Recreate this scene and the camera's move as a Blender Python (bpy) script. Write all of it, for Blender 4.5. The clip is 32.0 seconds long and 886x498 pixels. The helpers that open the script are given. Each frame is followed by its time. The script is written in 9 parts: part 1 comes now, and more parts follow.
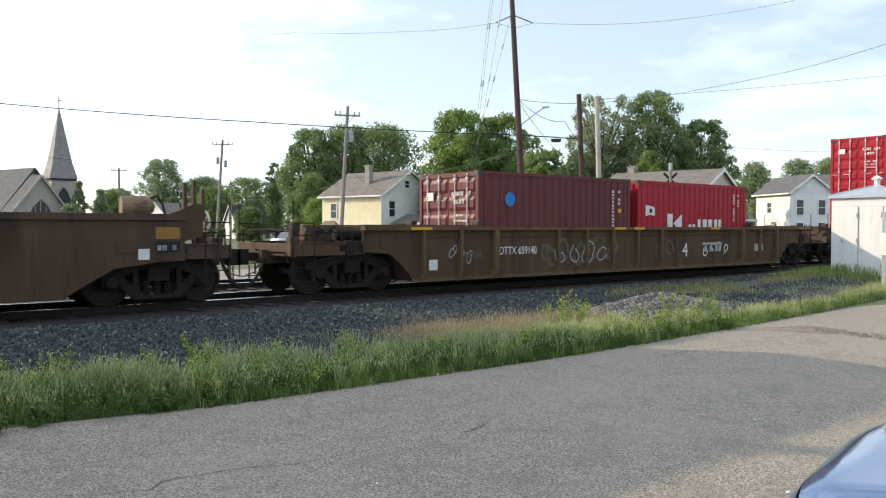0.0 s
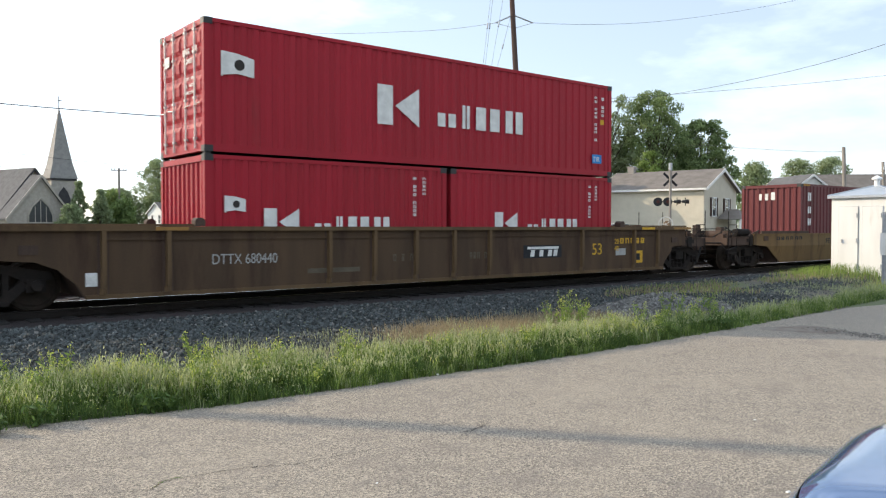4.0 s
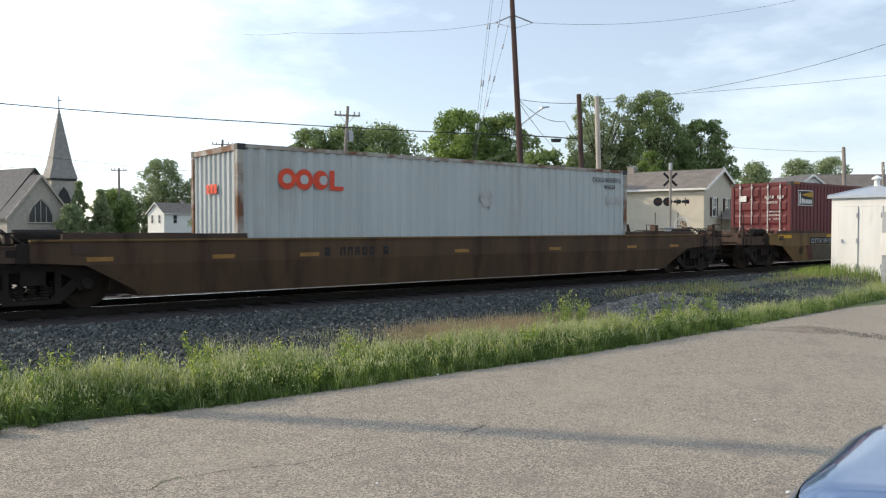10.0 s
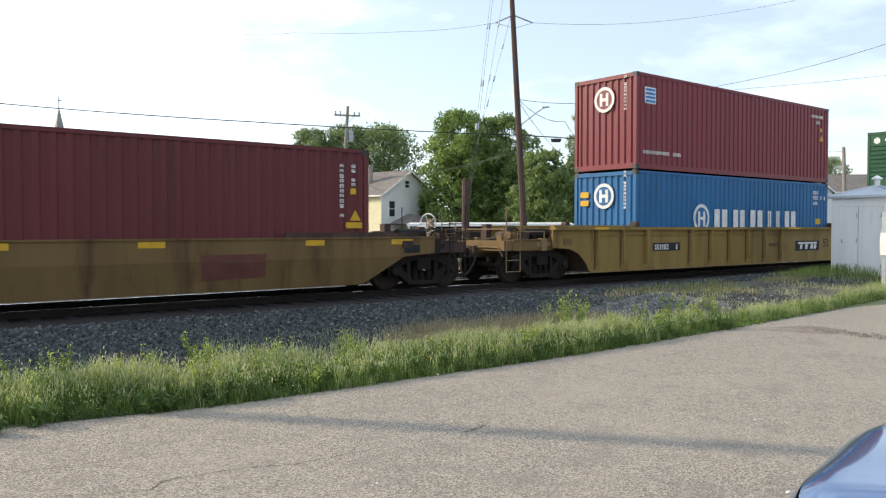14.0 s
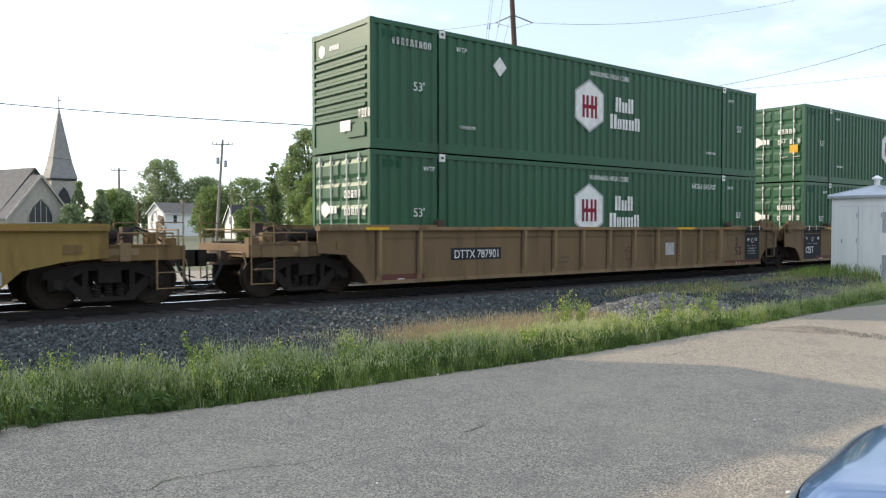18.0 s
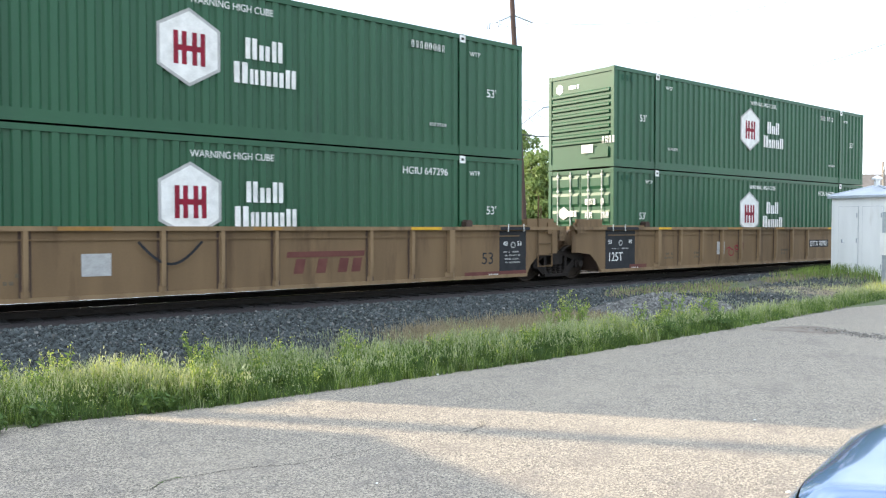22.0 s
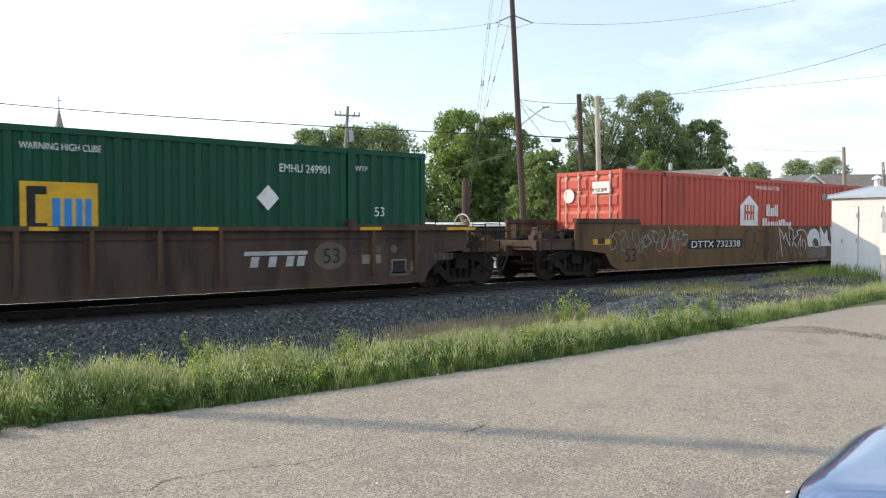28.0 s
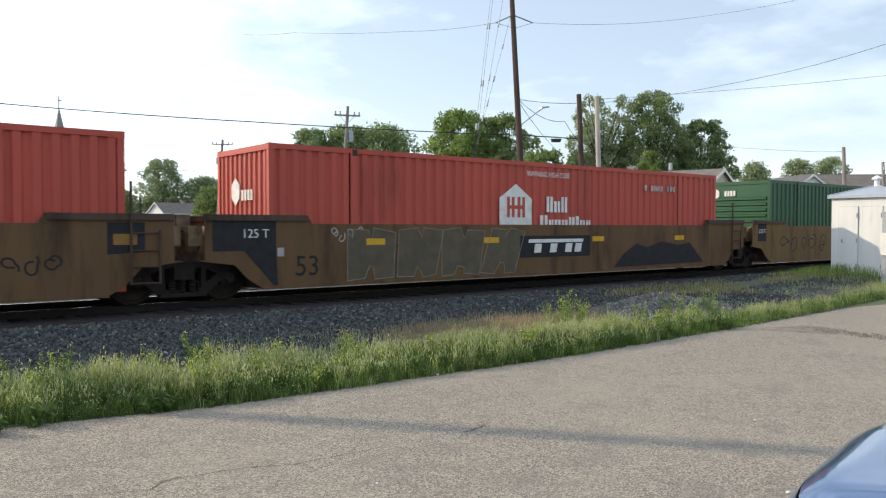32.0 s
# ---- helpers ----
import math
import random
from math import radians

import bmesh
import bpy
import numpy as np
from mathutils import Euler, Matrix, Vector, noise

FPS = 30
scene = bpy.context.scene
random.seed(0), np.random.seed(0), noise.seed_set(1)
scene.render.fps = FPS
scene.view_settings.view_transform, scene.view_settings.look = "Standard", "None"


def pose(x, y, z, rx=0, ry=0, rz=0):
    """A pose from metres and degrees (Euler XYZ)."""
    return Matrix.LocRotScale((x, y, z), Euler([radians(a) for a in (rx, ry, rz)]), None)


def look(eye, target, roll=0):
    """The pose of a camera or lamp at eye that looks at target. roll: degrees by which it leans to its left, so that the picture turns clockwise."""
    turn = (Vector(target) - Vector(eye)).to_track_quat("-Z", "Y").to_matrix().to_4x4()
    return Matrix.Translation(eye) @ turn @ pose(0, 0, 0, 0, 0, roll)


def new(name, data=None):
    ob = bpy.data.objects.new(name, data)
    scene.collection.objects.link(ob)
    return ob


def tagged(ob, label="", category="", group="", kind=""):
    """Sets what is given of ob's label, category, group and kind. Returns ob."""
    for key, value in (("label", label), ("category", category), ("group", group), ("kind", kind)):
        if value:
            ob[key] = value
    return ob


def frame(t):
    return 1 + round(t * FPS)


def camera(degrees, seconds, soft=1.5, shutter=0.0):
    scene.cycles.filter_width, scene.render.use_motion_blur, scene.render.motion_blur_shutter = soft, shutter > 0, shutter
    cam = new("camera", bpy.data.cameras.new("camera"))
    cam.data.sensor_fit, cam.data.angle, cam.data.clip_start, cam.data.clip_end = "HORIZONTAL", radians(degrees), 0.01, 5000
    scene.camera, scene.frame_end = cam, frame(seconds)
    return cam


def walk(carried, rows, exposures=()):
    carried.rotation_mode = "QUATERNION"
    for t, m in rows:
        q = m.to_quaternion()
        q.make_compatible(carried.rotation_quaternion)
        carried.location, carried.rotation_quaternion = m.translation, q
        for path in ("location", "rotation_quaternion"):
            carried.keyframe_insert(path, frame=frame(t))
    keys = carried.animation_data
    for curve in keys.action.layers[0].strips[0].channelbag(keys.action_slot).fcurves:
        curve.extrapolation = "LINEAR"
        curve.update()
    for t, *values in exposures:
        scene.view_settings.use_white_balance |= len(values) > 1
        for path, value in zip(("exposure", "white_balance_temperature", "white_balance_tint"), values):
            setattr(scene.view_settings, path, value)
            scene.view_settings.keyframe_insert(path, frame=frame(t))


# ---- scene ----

# The track runs along x, its centre at y = 16.1; the rail's top is z = 0. The eye stands still.
EYE = (0.0, 0.0, 1.455)
HEADING, TILT = radians(38.81), radians(-1.53)
AHEAD = (math.sin(HEADING) * math.cos(TILT), math.cos(HEADING) * math.cos(TILT), math.sin(TILT))
cam = camera(58.69, 32.0, soft=1.2, shutter=0.12)
STAND = look(EYE, [e + 10 * a for e, a in zip(EYE, AHEAD)])
walk(cam, [(0.0, STAND), (32.0, STAND)],
     exposures=[(0.0, 0.50, 6650, 11.5), (3.0, 0.46, 6650, 11.5), (4.5, 0.56, 6650, 11.5), (6.0, 0.52, 6650, 11.5), (8.5, 0.48, 6650, 11.5), (10.0, 0.26, 6650, 11.5), (11.0, 0.33, 6650, 11.5), (12.0, 0.38, 6650, 11.5), (14.0, 0.54, 6650, 11.5), (15.5, 0.89, 6650, 11.5), (17.0, 0.94, 6650, 11.5), (18.0, 0.66, 6650, 11.5), (19.0, 1.08, 6650, 11.5), (20.0, 1.46, 6650, 11.5), (21.0, 1.28, 6650, 11.5), (22.0, 1.50, 6650, 11.5), (23.0, 1.44, 6650, 11.5), (24.0, 1.24, 6650, 11.5), (25.0, 1.22, 6650, 11.5), (26.5, 0.88, 6650, 11.5), (28.0, 0.58, 6650, 11.5), (30.0, 0.33, 6650, 11.5), (32.0, 0.34, 6650, 11.5)])
TRACK_Y, ROAD_Z = 16.1, -0.35

# ---- light ----
SUN_EL, SUN_AZ = radians(23.9), math.atan2(-1.38, 1.79)
world = bpy.data.worlds.new("sky")
scene.world = world
world.use_nodes = True
wn, wl = world.node_tree.nodes, world.node_tree.links
sky = wn.new("ShaderNodeTexSky")
sky.sky_type, sky.sun_disc, sky.sun_elevation, sky.sun_rotation = "NISHITA", False, SUN_EL, SUN_AZ
sky.air_density, sky.dust_density, sky.ozone_density = 1.0, 0.5, 1.0
coord = wn.new("ShaderNodeTexCoord")
stretch = wn.new("ShaderNodeMapping")
stretch.inputs["Scale"].default_value = (1.0, 1.0, 3.2)
cloud = wn.new("ShaderNodeTexNoise")
cloud.inputs["Scale"].default_value, cloud.inputs["Detail"].default_value, cloud.inputs["Roughness"].default_value = 2.3, 7.0, 0.55
cover = wn.new("ShaderNodeMapRange")
cover.inputs["From Min"].default_value, cover.inputs["From Max"].default_value = 0.42, 0.66
cover.inputs["To Min"].default_value, cover.inputs["To Max"].default_value = 0.30, 1.0
veil = wn.new("ShaderNodeMix")
veil.data_type = "RGBA"
wl.new(coord.outputs["Generated"], stretch.inputs["Vector"])
wl.new(stretch.outputs["Vector"], cloud.inputs["Vector"])
wl.new(cloud.outputs["Fac"], cover.inputs["Value"])
wl.new(cover.outputs["Result"], veil.inputs["Factor"])
wl.new(sky.outputs["Color"], veil.inputs["A"])
# thin high cloud scatters forward: brighter towards the sun, darker away from it
toward = wn.new("ShaderNodeVectorMath")
toward.operation = "DOT_PRODUCT"
toward.inputs[1].default_value = (-0.558, 0.724, 0.404)
wl.new(coord.outputs["Generated"], toward.inputs[0])
gain = wn.new("ShaderNodeMapRange")
gain.inputs["From Min"].default_value, gain.inputs["From Max"].default_value = -0.6, 1.0
gain.inputs["To Min"].default_value, gain.inputs["To Max"].default_value = 0.70, 1.25
wl.new(toward.outputs["Value"], gain.inputs["Value"])
cloud_light = wn.new("ShaderNodeVectorMath")
cloud_light.operation = "SCALE"
cloud_light.inputs[0].default_value = (8.6, 9.9, 11.4)
wl.new(gain.outputs["Result"], cloud_light.inputs["Scale"])
wl.new(cloud_light.outputs["Vector"], veil.inputs["B"])
wl.new(veil.outputs["Result"], wn["Background"].inputs["Color"])
wn["Background"].inputs["Strength"].default_value = 0.124
sun = new("sun", bpy.data.lights.new("sun", "SUN"))
sun.data.energy, sun.data.angle, sun.data.color = 3.3, radians(0.55), (1.0, 0.845, 0.625)
sun.matrix_world = look((0, 0, 50), (1.38 * 10, -1.79 * 10, 40))


# ---- materials ----
def rgb(h):
    """Linear colour from plain red, green, blue between 0 and 1."""
    return (h[0], h[1], h[2], 1)


def mat(name, a, b=None, rough=0.7, metal=0.0, scale=3.0, fine=40.0, bump=0.15, dirt=None, dirt_at=0.6, streak=False, vary=0.0, coat=0.0, depth=0.01, spec=0.5):
    """A worn surface: two tones mixed by a coarse and a fine noise, with an optional third tone as dirt or rust."""
    m = bpy.data.materials.new(name)
    m.use_nodes = True
    n, l = m.node_tree.nodes, m.node_tree.links
    bsdf = n["Principled BSDF"]
    bsdf.inputs["Metallic"].default_value = metal
    bsdf.inputs["Coat Weight"].default_value = coat
    bsdf.inputs["Specular IOR Level"].default_value = spec
    tc = n.new("ShaderNodeTexCoord")
    mp = n.new("ShaderNodeMapping")
    mp.inputs["Scale"].default_value = (1, 1, 0.18) if streak else (1, 1, 1)
    l.new(tc.outputs["Object"], mp.inputs["Vector"])
    c = n.new("ShaderNodeTexNoise")
    c.inputs["Scale"].default_value, c.inputs["Detail"].default_value = scale, 6.0
    f = n.new("ShaderNodeTexNoise")
    f.inputs["Scale"].default_value, f.inputs["Detail"].default_value = fine, 4.0
    l.new(mp.outputs["Vector"], c.inputs["Vector"])
    l.new(tc.outputs["Object"], f.inputs["Vector"])
    add = n.new("ShaderNodeMath")
    add.operation = "MULTIPLY_ADD"
    add.inputs[1].default_value = 0.4
    l.new(f.outputs["Fac"], add.inputs[0])
    l.new(c.outputs["Fac"], add.inputs[2])
    rng = n.new("ShaderNodeMapRange")
    rng.inputs["From Min"].default_value, rng.inputs["From Max"].default_value = 0.5, 0.9
    l.new(add.outputs["Value"], rng.inputs["Value"])
    mix = n.new("ShaderNodeMix")
    mix.data_type = "RGBA"
    mix.inputs["A"].default_value, mix.inputs["B"].default_value = rgb(a), rgb(b or [min(1, v * 0.78) for v in a])
    l.new(rng.outputs["Result"], mix.inputs["Factor"])
    out = mix.outputs["Result"]
    if dirt:
        d = n.new("ShaderNodeTexNoise")
        d.inputs["Scale"].default_value, d.inputs["Detail"].default_value, d.inputs["Roughness"].default_value = scale * 0.7, 8.0, 0.65
        l.new(mp.outputs["Vector"], d.inputs["Vector"])
        dr = n.new("ShaderNodeMapRange")
        dr.inputs["From Min"].default_value, dr.inputs["From Max"].default_value = dirt_at - 0.08, dirt_at + 0.1
        l.new(d.outputs["Fac"], dr.inputs["Value"])
        mx = n.new("ShaderNodeMix")
        mx.data_type = "RGBA"
        mx.inputs["B"].default_value = rgb(dirt)
        l.new(dr.outputs["Result"], mx.inputs["Factor"])
        l.new(out, mx.inputs["A"])
        out = mx.outputs["Result"]
    if vary:
        oi = n.new("ShaderNodeObjectInfo")
        ge = n.new("ShaderNodeNewGeometry")
        s = n.new("ShaderNodeMath")
        s.operation = "ADD"
        l.new(oi.outputs["Random"], s.inputs[0])
        l.new(ge.outputs["Random Per Island"], s.inputs[1])
        fr = n.new("ShaderNodeMath")
        fr.operation = "FRACT"
        l.new(s.outputs["Value"], fr.inputs[0])
        vr = n.new("ShaderNodeMapRange")
        vr.inputs["To Min"].default_value, vr.inputs["To Max"].default_value = 1 - vary, 1 + vary
        l.new(fr.outputs["Value"], vr.inputs["Value"])
        hs = n.new("ShaderNodeHueSaturation")
        l.new(vr.outputs["Result"], hs.inputs["Value"])
        l.new(out, hs.inputs["Color"])
        out = hs.outputs["Color"]
    l.new(out, bsdf.inputs["Base Color"])
    rr = n.new("ShaderNodeMapRange")
    rr.inputs["To Min"].default_value, rr.inputs["To Max"].default_value = max(0.02, rough - 0.1), min(1, rough + 0.1)
    l.new(f.outputs["Fac"], rr.inputs["Value"])
    l.new(rr.outputs["Result"], bsdf.inputs["Roughness"])
    if bump:
        bp = n.new("ShaderNodeBump")
        bp.inputs["Strength"].default_value, bp.inputs["Distance"].default_value = bump, depth
        l.new(add.outputs["Value"], bp.inputs["Height"])
        l.new(bp.outputs["Normal"], bsdf.inputs["Normal"])
    return m


def leaf_mat(name, a, b, glow=0.35):
    """Leaves and blades: tone by island, some light passing through."""
    m = bpy.data.materials.new(name)
    m.use_nodes = True
    n, l = m.node_tree.nodes, m.node_tree.links
    bsdf = n["Principled BSDF"]
    bsdf.inputs["Roughness"].default_value = 0.6
    ge = n.new("ShaderNodeNewGeometry")
    tc = n.new("ShaderNodeTexCoord")
    no = n.new("ShaderNodeTexNoise")
    no.inputs["Scale"].default_value = 0.6
    l.new(tc.outputs["Object"], no.inputs["Vector"])
    av = n.new("ShaderNodeMath")
    av.operation = "MULTIPLY_ADD"
    av.inputs[1].default_value = 0.6
    l.new(ge.outputs["Random Per Island"], av.inputs[0])
    sh = n.new("ShaderNodeMath")
    sh.operation = "SUBTRACT"
    sh.inputs[1].default_value = 0.3
    l.new(no.outputs["Fac"], sh.inputs[0])
    l.new(sh.outputs["Value"], av.inputs[2])
    mx = n.new("ShaderNodeMix")
    mx.data_type = "RGBA"
    mx.inputs["A"].default_value, mx.inputs["B"].default_value = rgb(a), rgb(b)
    l.new(av.outputs["Value"], mx.inputs["Factor"])
    l.new(mx.outputs["Result"], bsdf.inputs["Base Color"])
    tr = n.new("ShaderNodeBsdfTranslucent")
    l.new(mx.outputs["Result"], tr.inputs["Color"])
    ms = n.new("ShaderNodeMixShader")
    ms.inputs["Fac"].default_value = glow
    l.new(bsdf.outputs["BSDF"], ms.inputs[1])
    l.new(tr.outputs["BSDF"], ms.inputs[2])
    l.new(ms.outputs["Shader"], n["Material Output"].inputs["Surface"])
    return m


def asphalt_mat(name):
    """Old chip-sealed asphalt: pale and dark stone chips in grey binder, faint broad stains, worn lighter tracks."""
    m = bpy.data.materials.new(name)
    m.use_nodes = True
    n, l = m.node_tree.nodes, m.node_tree.links
    bsdf = n["Principled BSDF"]
    bsdf.inputs["Roughness"].default_value = 0.93
    tc = n.new("ShaderNodeTexCoord")

    def tex(kind, scale, detail=4.0):
        t = n.new(kind)
        t.inputs["Scale"].default_value = scale
        if kind == "ShaderNodeTexNoise":
            t.inputs["Detail"].default_value = detail
        l.new(tc.outputs["Object"], t.inputs["Vector"])
        return t

    def blend(a, b, fac):
        x = n.new("ShaderNodeMix")
        x.data_type = "RGBA"
        for sock, v in (("A", a), ("B", b)):
            if isinstance(v, tuple):
                x.inputs[sock].default_value = (*v, 1)
            else:
                l.new(v, x.inputs[sock])
        l.new(fac, x.inputs["Factor"])
        return x.outputs["Result"]

    def ramp(sock, lo, hi, a=0.0, b=1.0):
        r = n.new("ShaderNodeMapRange")
        r.inputs["From Min"].default_value, r.inputs["From Max"].default_value = lo, hi
        r.inputs["To Min"].default_value, r.inputs["To Max"].default_value = a, b
        l.new(sock, r.inputs["Value"])
        return r.outputs["Result"]
    chips = tex("ShaderNodeTexVoronoi", 96)
    sep = n.new("ShaderNodeSeparateColor")
    l.new(chips.outputs["Color"], sep.inputs["Color"])
    small = tex("ShaderNodeTexVoronoi", 230)
    sep2 = n.new("ShaderNodeSeparateColor")
    l.new(small.outputs["Color"], sep2.inputs["Color"])
    broad = tex("ShaderNodeTexNoise", 0.55, 6)
    mid = tex("ShaderNodeTexNoise", 7.0, 5)
    c = blend((0.055, 0.050, 0.045), (0.52, 0.447, 0.35), ramp(sep.outputs["Red"], 0.12, 0.98))
    c2 = blend((0.08, 0.073, 0.066), (0.45, 0.388, 0.30), ramp(sep2.outputs["Green"], 0.1, 0.9))
    half = n.new("ShaderNodeValue")
    half.outputs[0].default_value = 0.3
    c = blend(c, c2, half.outputs[0])
    c = blend(c, (0.15, 0.135, 0.122), ramp(mid.outputs["Fac"], 0.52, 0.76, 0.0, 0.6))
    c = blend(c, (0.33, 0.284, 0.22), ramp(broad.outputs["Fac"], 0.5, 0.70, 0.0, 0.4))
    mott = tex("ShaderNodeTexNoise", 46.0, 3)
    c = blend(c, (0.105, 0.090, 0.078), ramp(mott.outputs["Fac"], 0.54, 0.74, 0.0, 0.75))
    c = blend(c, (0.475, 0.41, 0.325), ramp(mott.outputs["Fac"], 0.44, 0.26, 0.0, 0.6))
    worn = tex("ShaderNodeTexNoise", 1.9, 7)
    c = blend(c, (0.165, 0.142, 0.124), ramp(worn.outputs["Fac"], 0.54, 0.70, 0.0, 0.4))
    l.new(c, bsdf.inputs["Base Color"])
    bp = n.new("ShaderNodeBump")
    bp.inputs["Strength"].default_value, bp.inputs["Distance"].default_value = 0.55, 0.007
    l.new(chips.outputs["Distance"], bp.inputs["Height"])
    l.new(bp.outputs["Normal"], bsdf.inputs["Normal"])
    return m


M = {}
M["asphalt"] = asphalt_mat("asphalt")
M["meadow"] = mat("meadow", (0.13, 0.11, 0.08), (0.07, 0.065, 0.05), 0.95, scale=0.5, fine=14, bump=0.5, dirt=(0.09, 0.115, 0.04), dirt_at=0.5, depth=0.05)
M["stone"] = mat("stone", (0.084, 0.097, 0.096), (0.034, 0.039, 0.039), 0.9, scale=9, fine=60, bump=0.3, vary=0.6)
M["heap_stone"] = mat("heap_stone", (0.20, 0.195, 0.18), (0.095, 0.094, 0.088), 0.9, scale=9, fine=60, bump=0.3, vary=0.5)
# bed, rail sides and ties: near-black, the train's shade put into their colour
M["shaded_dust_bed"] = mat("shaded_dust_bed", (0.026, 0.018, 0.018), (0.016, 0.012, 0.012), 0.95, scale=3, fine=30, bump=0.8, depth=0.03)
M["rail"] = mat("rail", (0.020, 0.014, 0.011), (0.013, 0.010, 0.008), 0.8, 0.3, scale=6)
M["rail_top"] = mat("rail_top", (0.78, 0.77, 0.76), None, 0.2, 1.0, scale=2, bump=0.03)
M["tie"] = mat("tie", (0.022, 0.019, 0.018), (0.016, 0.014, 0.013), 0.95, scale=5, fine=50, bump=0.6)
M["grass"] = leaf_mat("grass", (0.08, 0.145, 0.03), (0.36, 0.47, 0.105), 0.5)
M["grass_pale"] = leaf_mat("grass_pale", (0.27, 0.31, 0.15), (0.54, 0.56, 0.31), 0.48)
M["grass_deep"] = leaf_mat("grass_deep", (0.045, 0.095, 0.022), (0.13, 0.21, 0.045), 0.4)
M["dry_grass"] = leaf_mat("dry_grass", (0.22, 0.175, 0.105), (0.44, 0.36, 0.22), 0.45)
M["weed_flower"] = leaf_mat("weed_flower", (0.46, 0.50, 0.09), (0.60, 0.62, 0.14), 0.3)
M["leaf_deep"] = leaf_mat("leaf_deep", (0.084, 0.136, 0.052), (0.28, 0.36, 0.14), 0.46)
M["leaf_mid"] = leaf_mat("leaf_mid", (0.082, 0.14, 0.042), (0.275, 0.365, 0.12), 0.47)
M["leaf_bright"] = leaf_mat("leaf_bright", (0.095, 0.165, 0.040), (0.33, 0.44, 0.12), 0.48)
# paler, greyer leaves: the haze over these trees is put into their colour
M["leaf_haze"] = leaf_mat("leaf_haze", (0.16, 0.21, 0.11), (0.34, 0.41, 0.21), 0.45)
M["bark"] = mat("bark", (0.07, 0.055, 0.04), (0.04, 0.03, 0.025), 0.95, scale=3, fine=20, bump=0.7, depth=0.03)
M["pole_dark"] = mat("pole_dark", (0.085, 0.052, 0.042), (0.050, 0.032, 0.027), 0.9, scale=2, fine=30, bump=0.5, streak=True)
M["pole_grey"] = mat("pole_grey", (0.30, 0.27, 0.24), (0.19, 0.17, 0.15), 0.9, scale=2, fine=30, bump=0.5, streak=True)
M["pole_light"] = mat("pole_light", (0.50, 0.46, 0.40), (0.36, 0.33, 0.29), 0.9, scale=2, fine=30, bump=0.4, streak=True)
M["wire"] = mat("wire", (0.05, 0.05, 0.055), None, 0.7, bump=0)
M["galv"] = mat("galv", (0.42, 0.44, 0.46), (0.32, 0.34, 0.36), 0.5, 0.6, scale=6, bump=0.05)
M["black_metal"] = mat("black_metal", (0.02, 0.02, 0.021), (0.012, 0.012, 0.013), 0.55, scale=4, bump=0.08)
M["shed_white"] = mat("shed_white", (0.74, 0.74, 0.72), (0.66, 0.66, 0.64), 0.45, 0.0, scale=3, bump=0.04, dirt=(0.5, 0.47, 0.42), dirt_at=0.72, streak=True)
M["shed_roof"] = mat("shed_roof", (0.46, 0.50, 0.55), (0.38, 0.42, 0.47), 0.4, 0.4, scale=4, bump=0.05)
M["white_paint"] = mat("white_paint", (0.78, 0.77, 0.74), (0.66, 0.65, 0.62), 0.6, scale=3, bump=0.05)
M["mark_white"] = mat("mark_white", (0.74, 0.74, 0.72), (0.55, 0.55, 0.53), 0.6, scale=5, bump=0.05, spec=0.18)
M["mark_grey"] = mat("mark_grey", (0.42, 0.42, 0.41), (0.30, 0.30, 0.29), 0.7, scale=5, bump=0.05, spec=0.18)
M["mark_silver"] = mat("mark_silver", (0.64, 0.65, 0.66), (0.50, 0.505, 0.51), 0.7, scale=5, bump=0.05, spec=0.18)
M["mark_smoke"] = mat("mark_smoke", (0.165, 0.152, 0.140), (0.115, 0.100, 0.085), 0.75, scale=5, bump=0.05, spec=0.18)
M["mark_black"] = mat("mark_black", (0.03, 0.028, 0.026), (0.05, 0.045, 0.04), 0.7, scale=5, bump=0.05, spec=0.18)
M["mark_yellow"] = mat("mark_yellow", (0.62, 0.36, 0.03), (0.48, 0.28, 0.03), 0.6, scale=5, bump=0.05, spec=0.18)
M["mark_red"] = mat("mark_red", (0.42, 0.03, 0.04), (0.32, 0.03, 0.03), 0.6, scale=5, bump=0.05, spec=0.18)
M["mark_crimson"] = mat("mark_crimson", (0.24, 0.012, 0.03), (0.18, 0.012, 0.025), 0.6, scale=5, bump=0.05, spec=0.18)
M["mark_fog"] = mat("mark_fog", (0.25, 0.225, 0.185), (0.17, 0.152, 0.125), 0.75, scale=5, bump=0.05, spec=0.18)
M["mark_orange"] = mat("mark_orange", (0.66, 0.08, 0.04), (0.55, 0.07, 0.04), 0.6, scale=5, bump=0.05, spec=0.18)
M["mark_blue"] = mat("mark_blue", (0.03, 0.22, 0.55), (0.03, 0.18, 0.45), 0.6, scale=5, bump=0.05, spec=0.18)
M["mark_slate"] = mat("mark_slate", (0.018, 0.019, 0.022), (0.028, 0.029, 0.032), 0.7, scale=5, bump=0.05, spec=0.18)
M["mark_brown"] = mat("mark_brown", (0.10, 0.035, 0.03), (0.13, 0.05, 0.04), 0.7, scale=4, bump=0.05, spec=0.18)
M["well_yellow"] = mat("well_yellow", (0.250, 0.166, 0.050), (0.195, 0.128, 0.039), 0.6, scale=2, bump=0.1, dirt=(0.092, 0.049, 0.022), dirt_at=0.62, streak=True, spec=0.18)
M["well_ochre"] = mat("well_ochre", (0.172, 0.110, 0.045), (0.132, 0.082, 0.035), 0.65, scale=2, bump=0.1, dirt=(0.052, 0.028, 0.015), dirt_at=0.6, streak=True, spec=0.18)
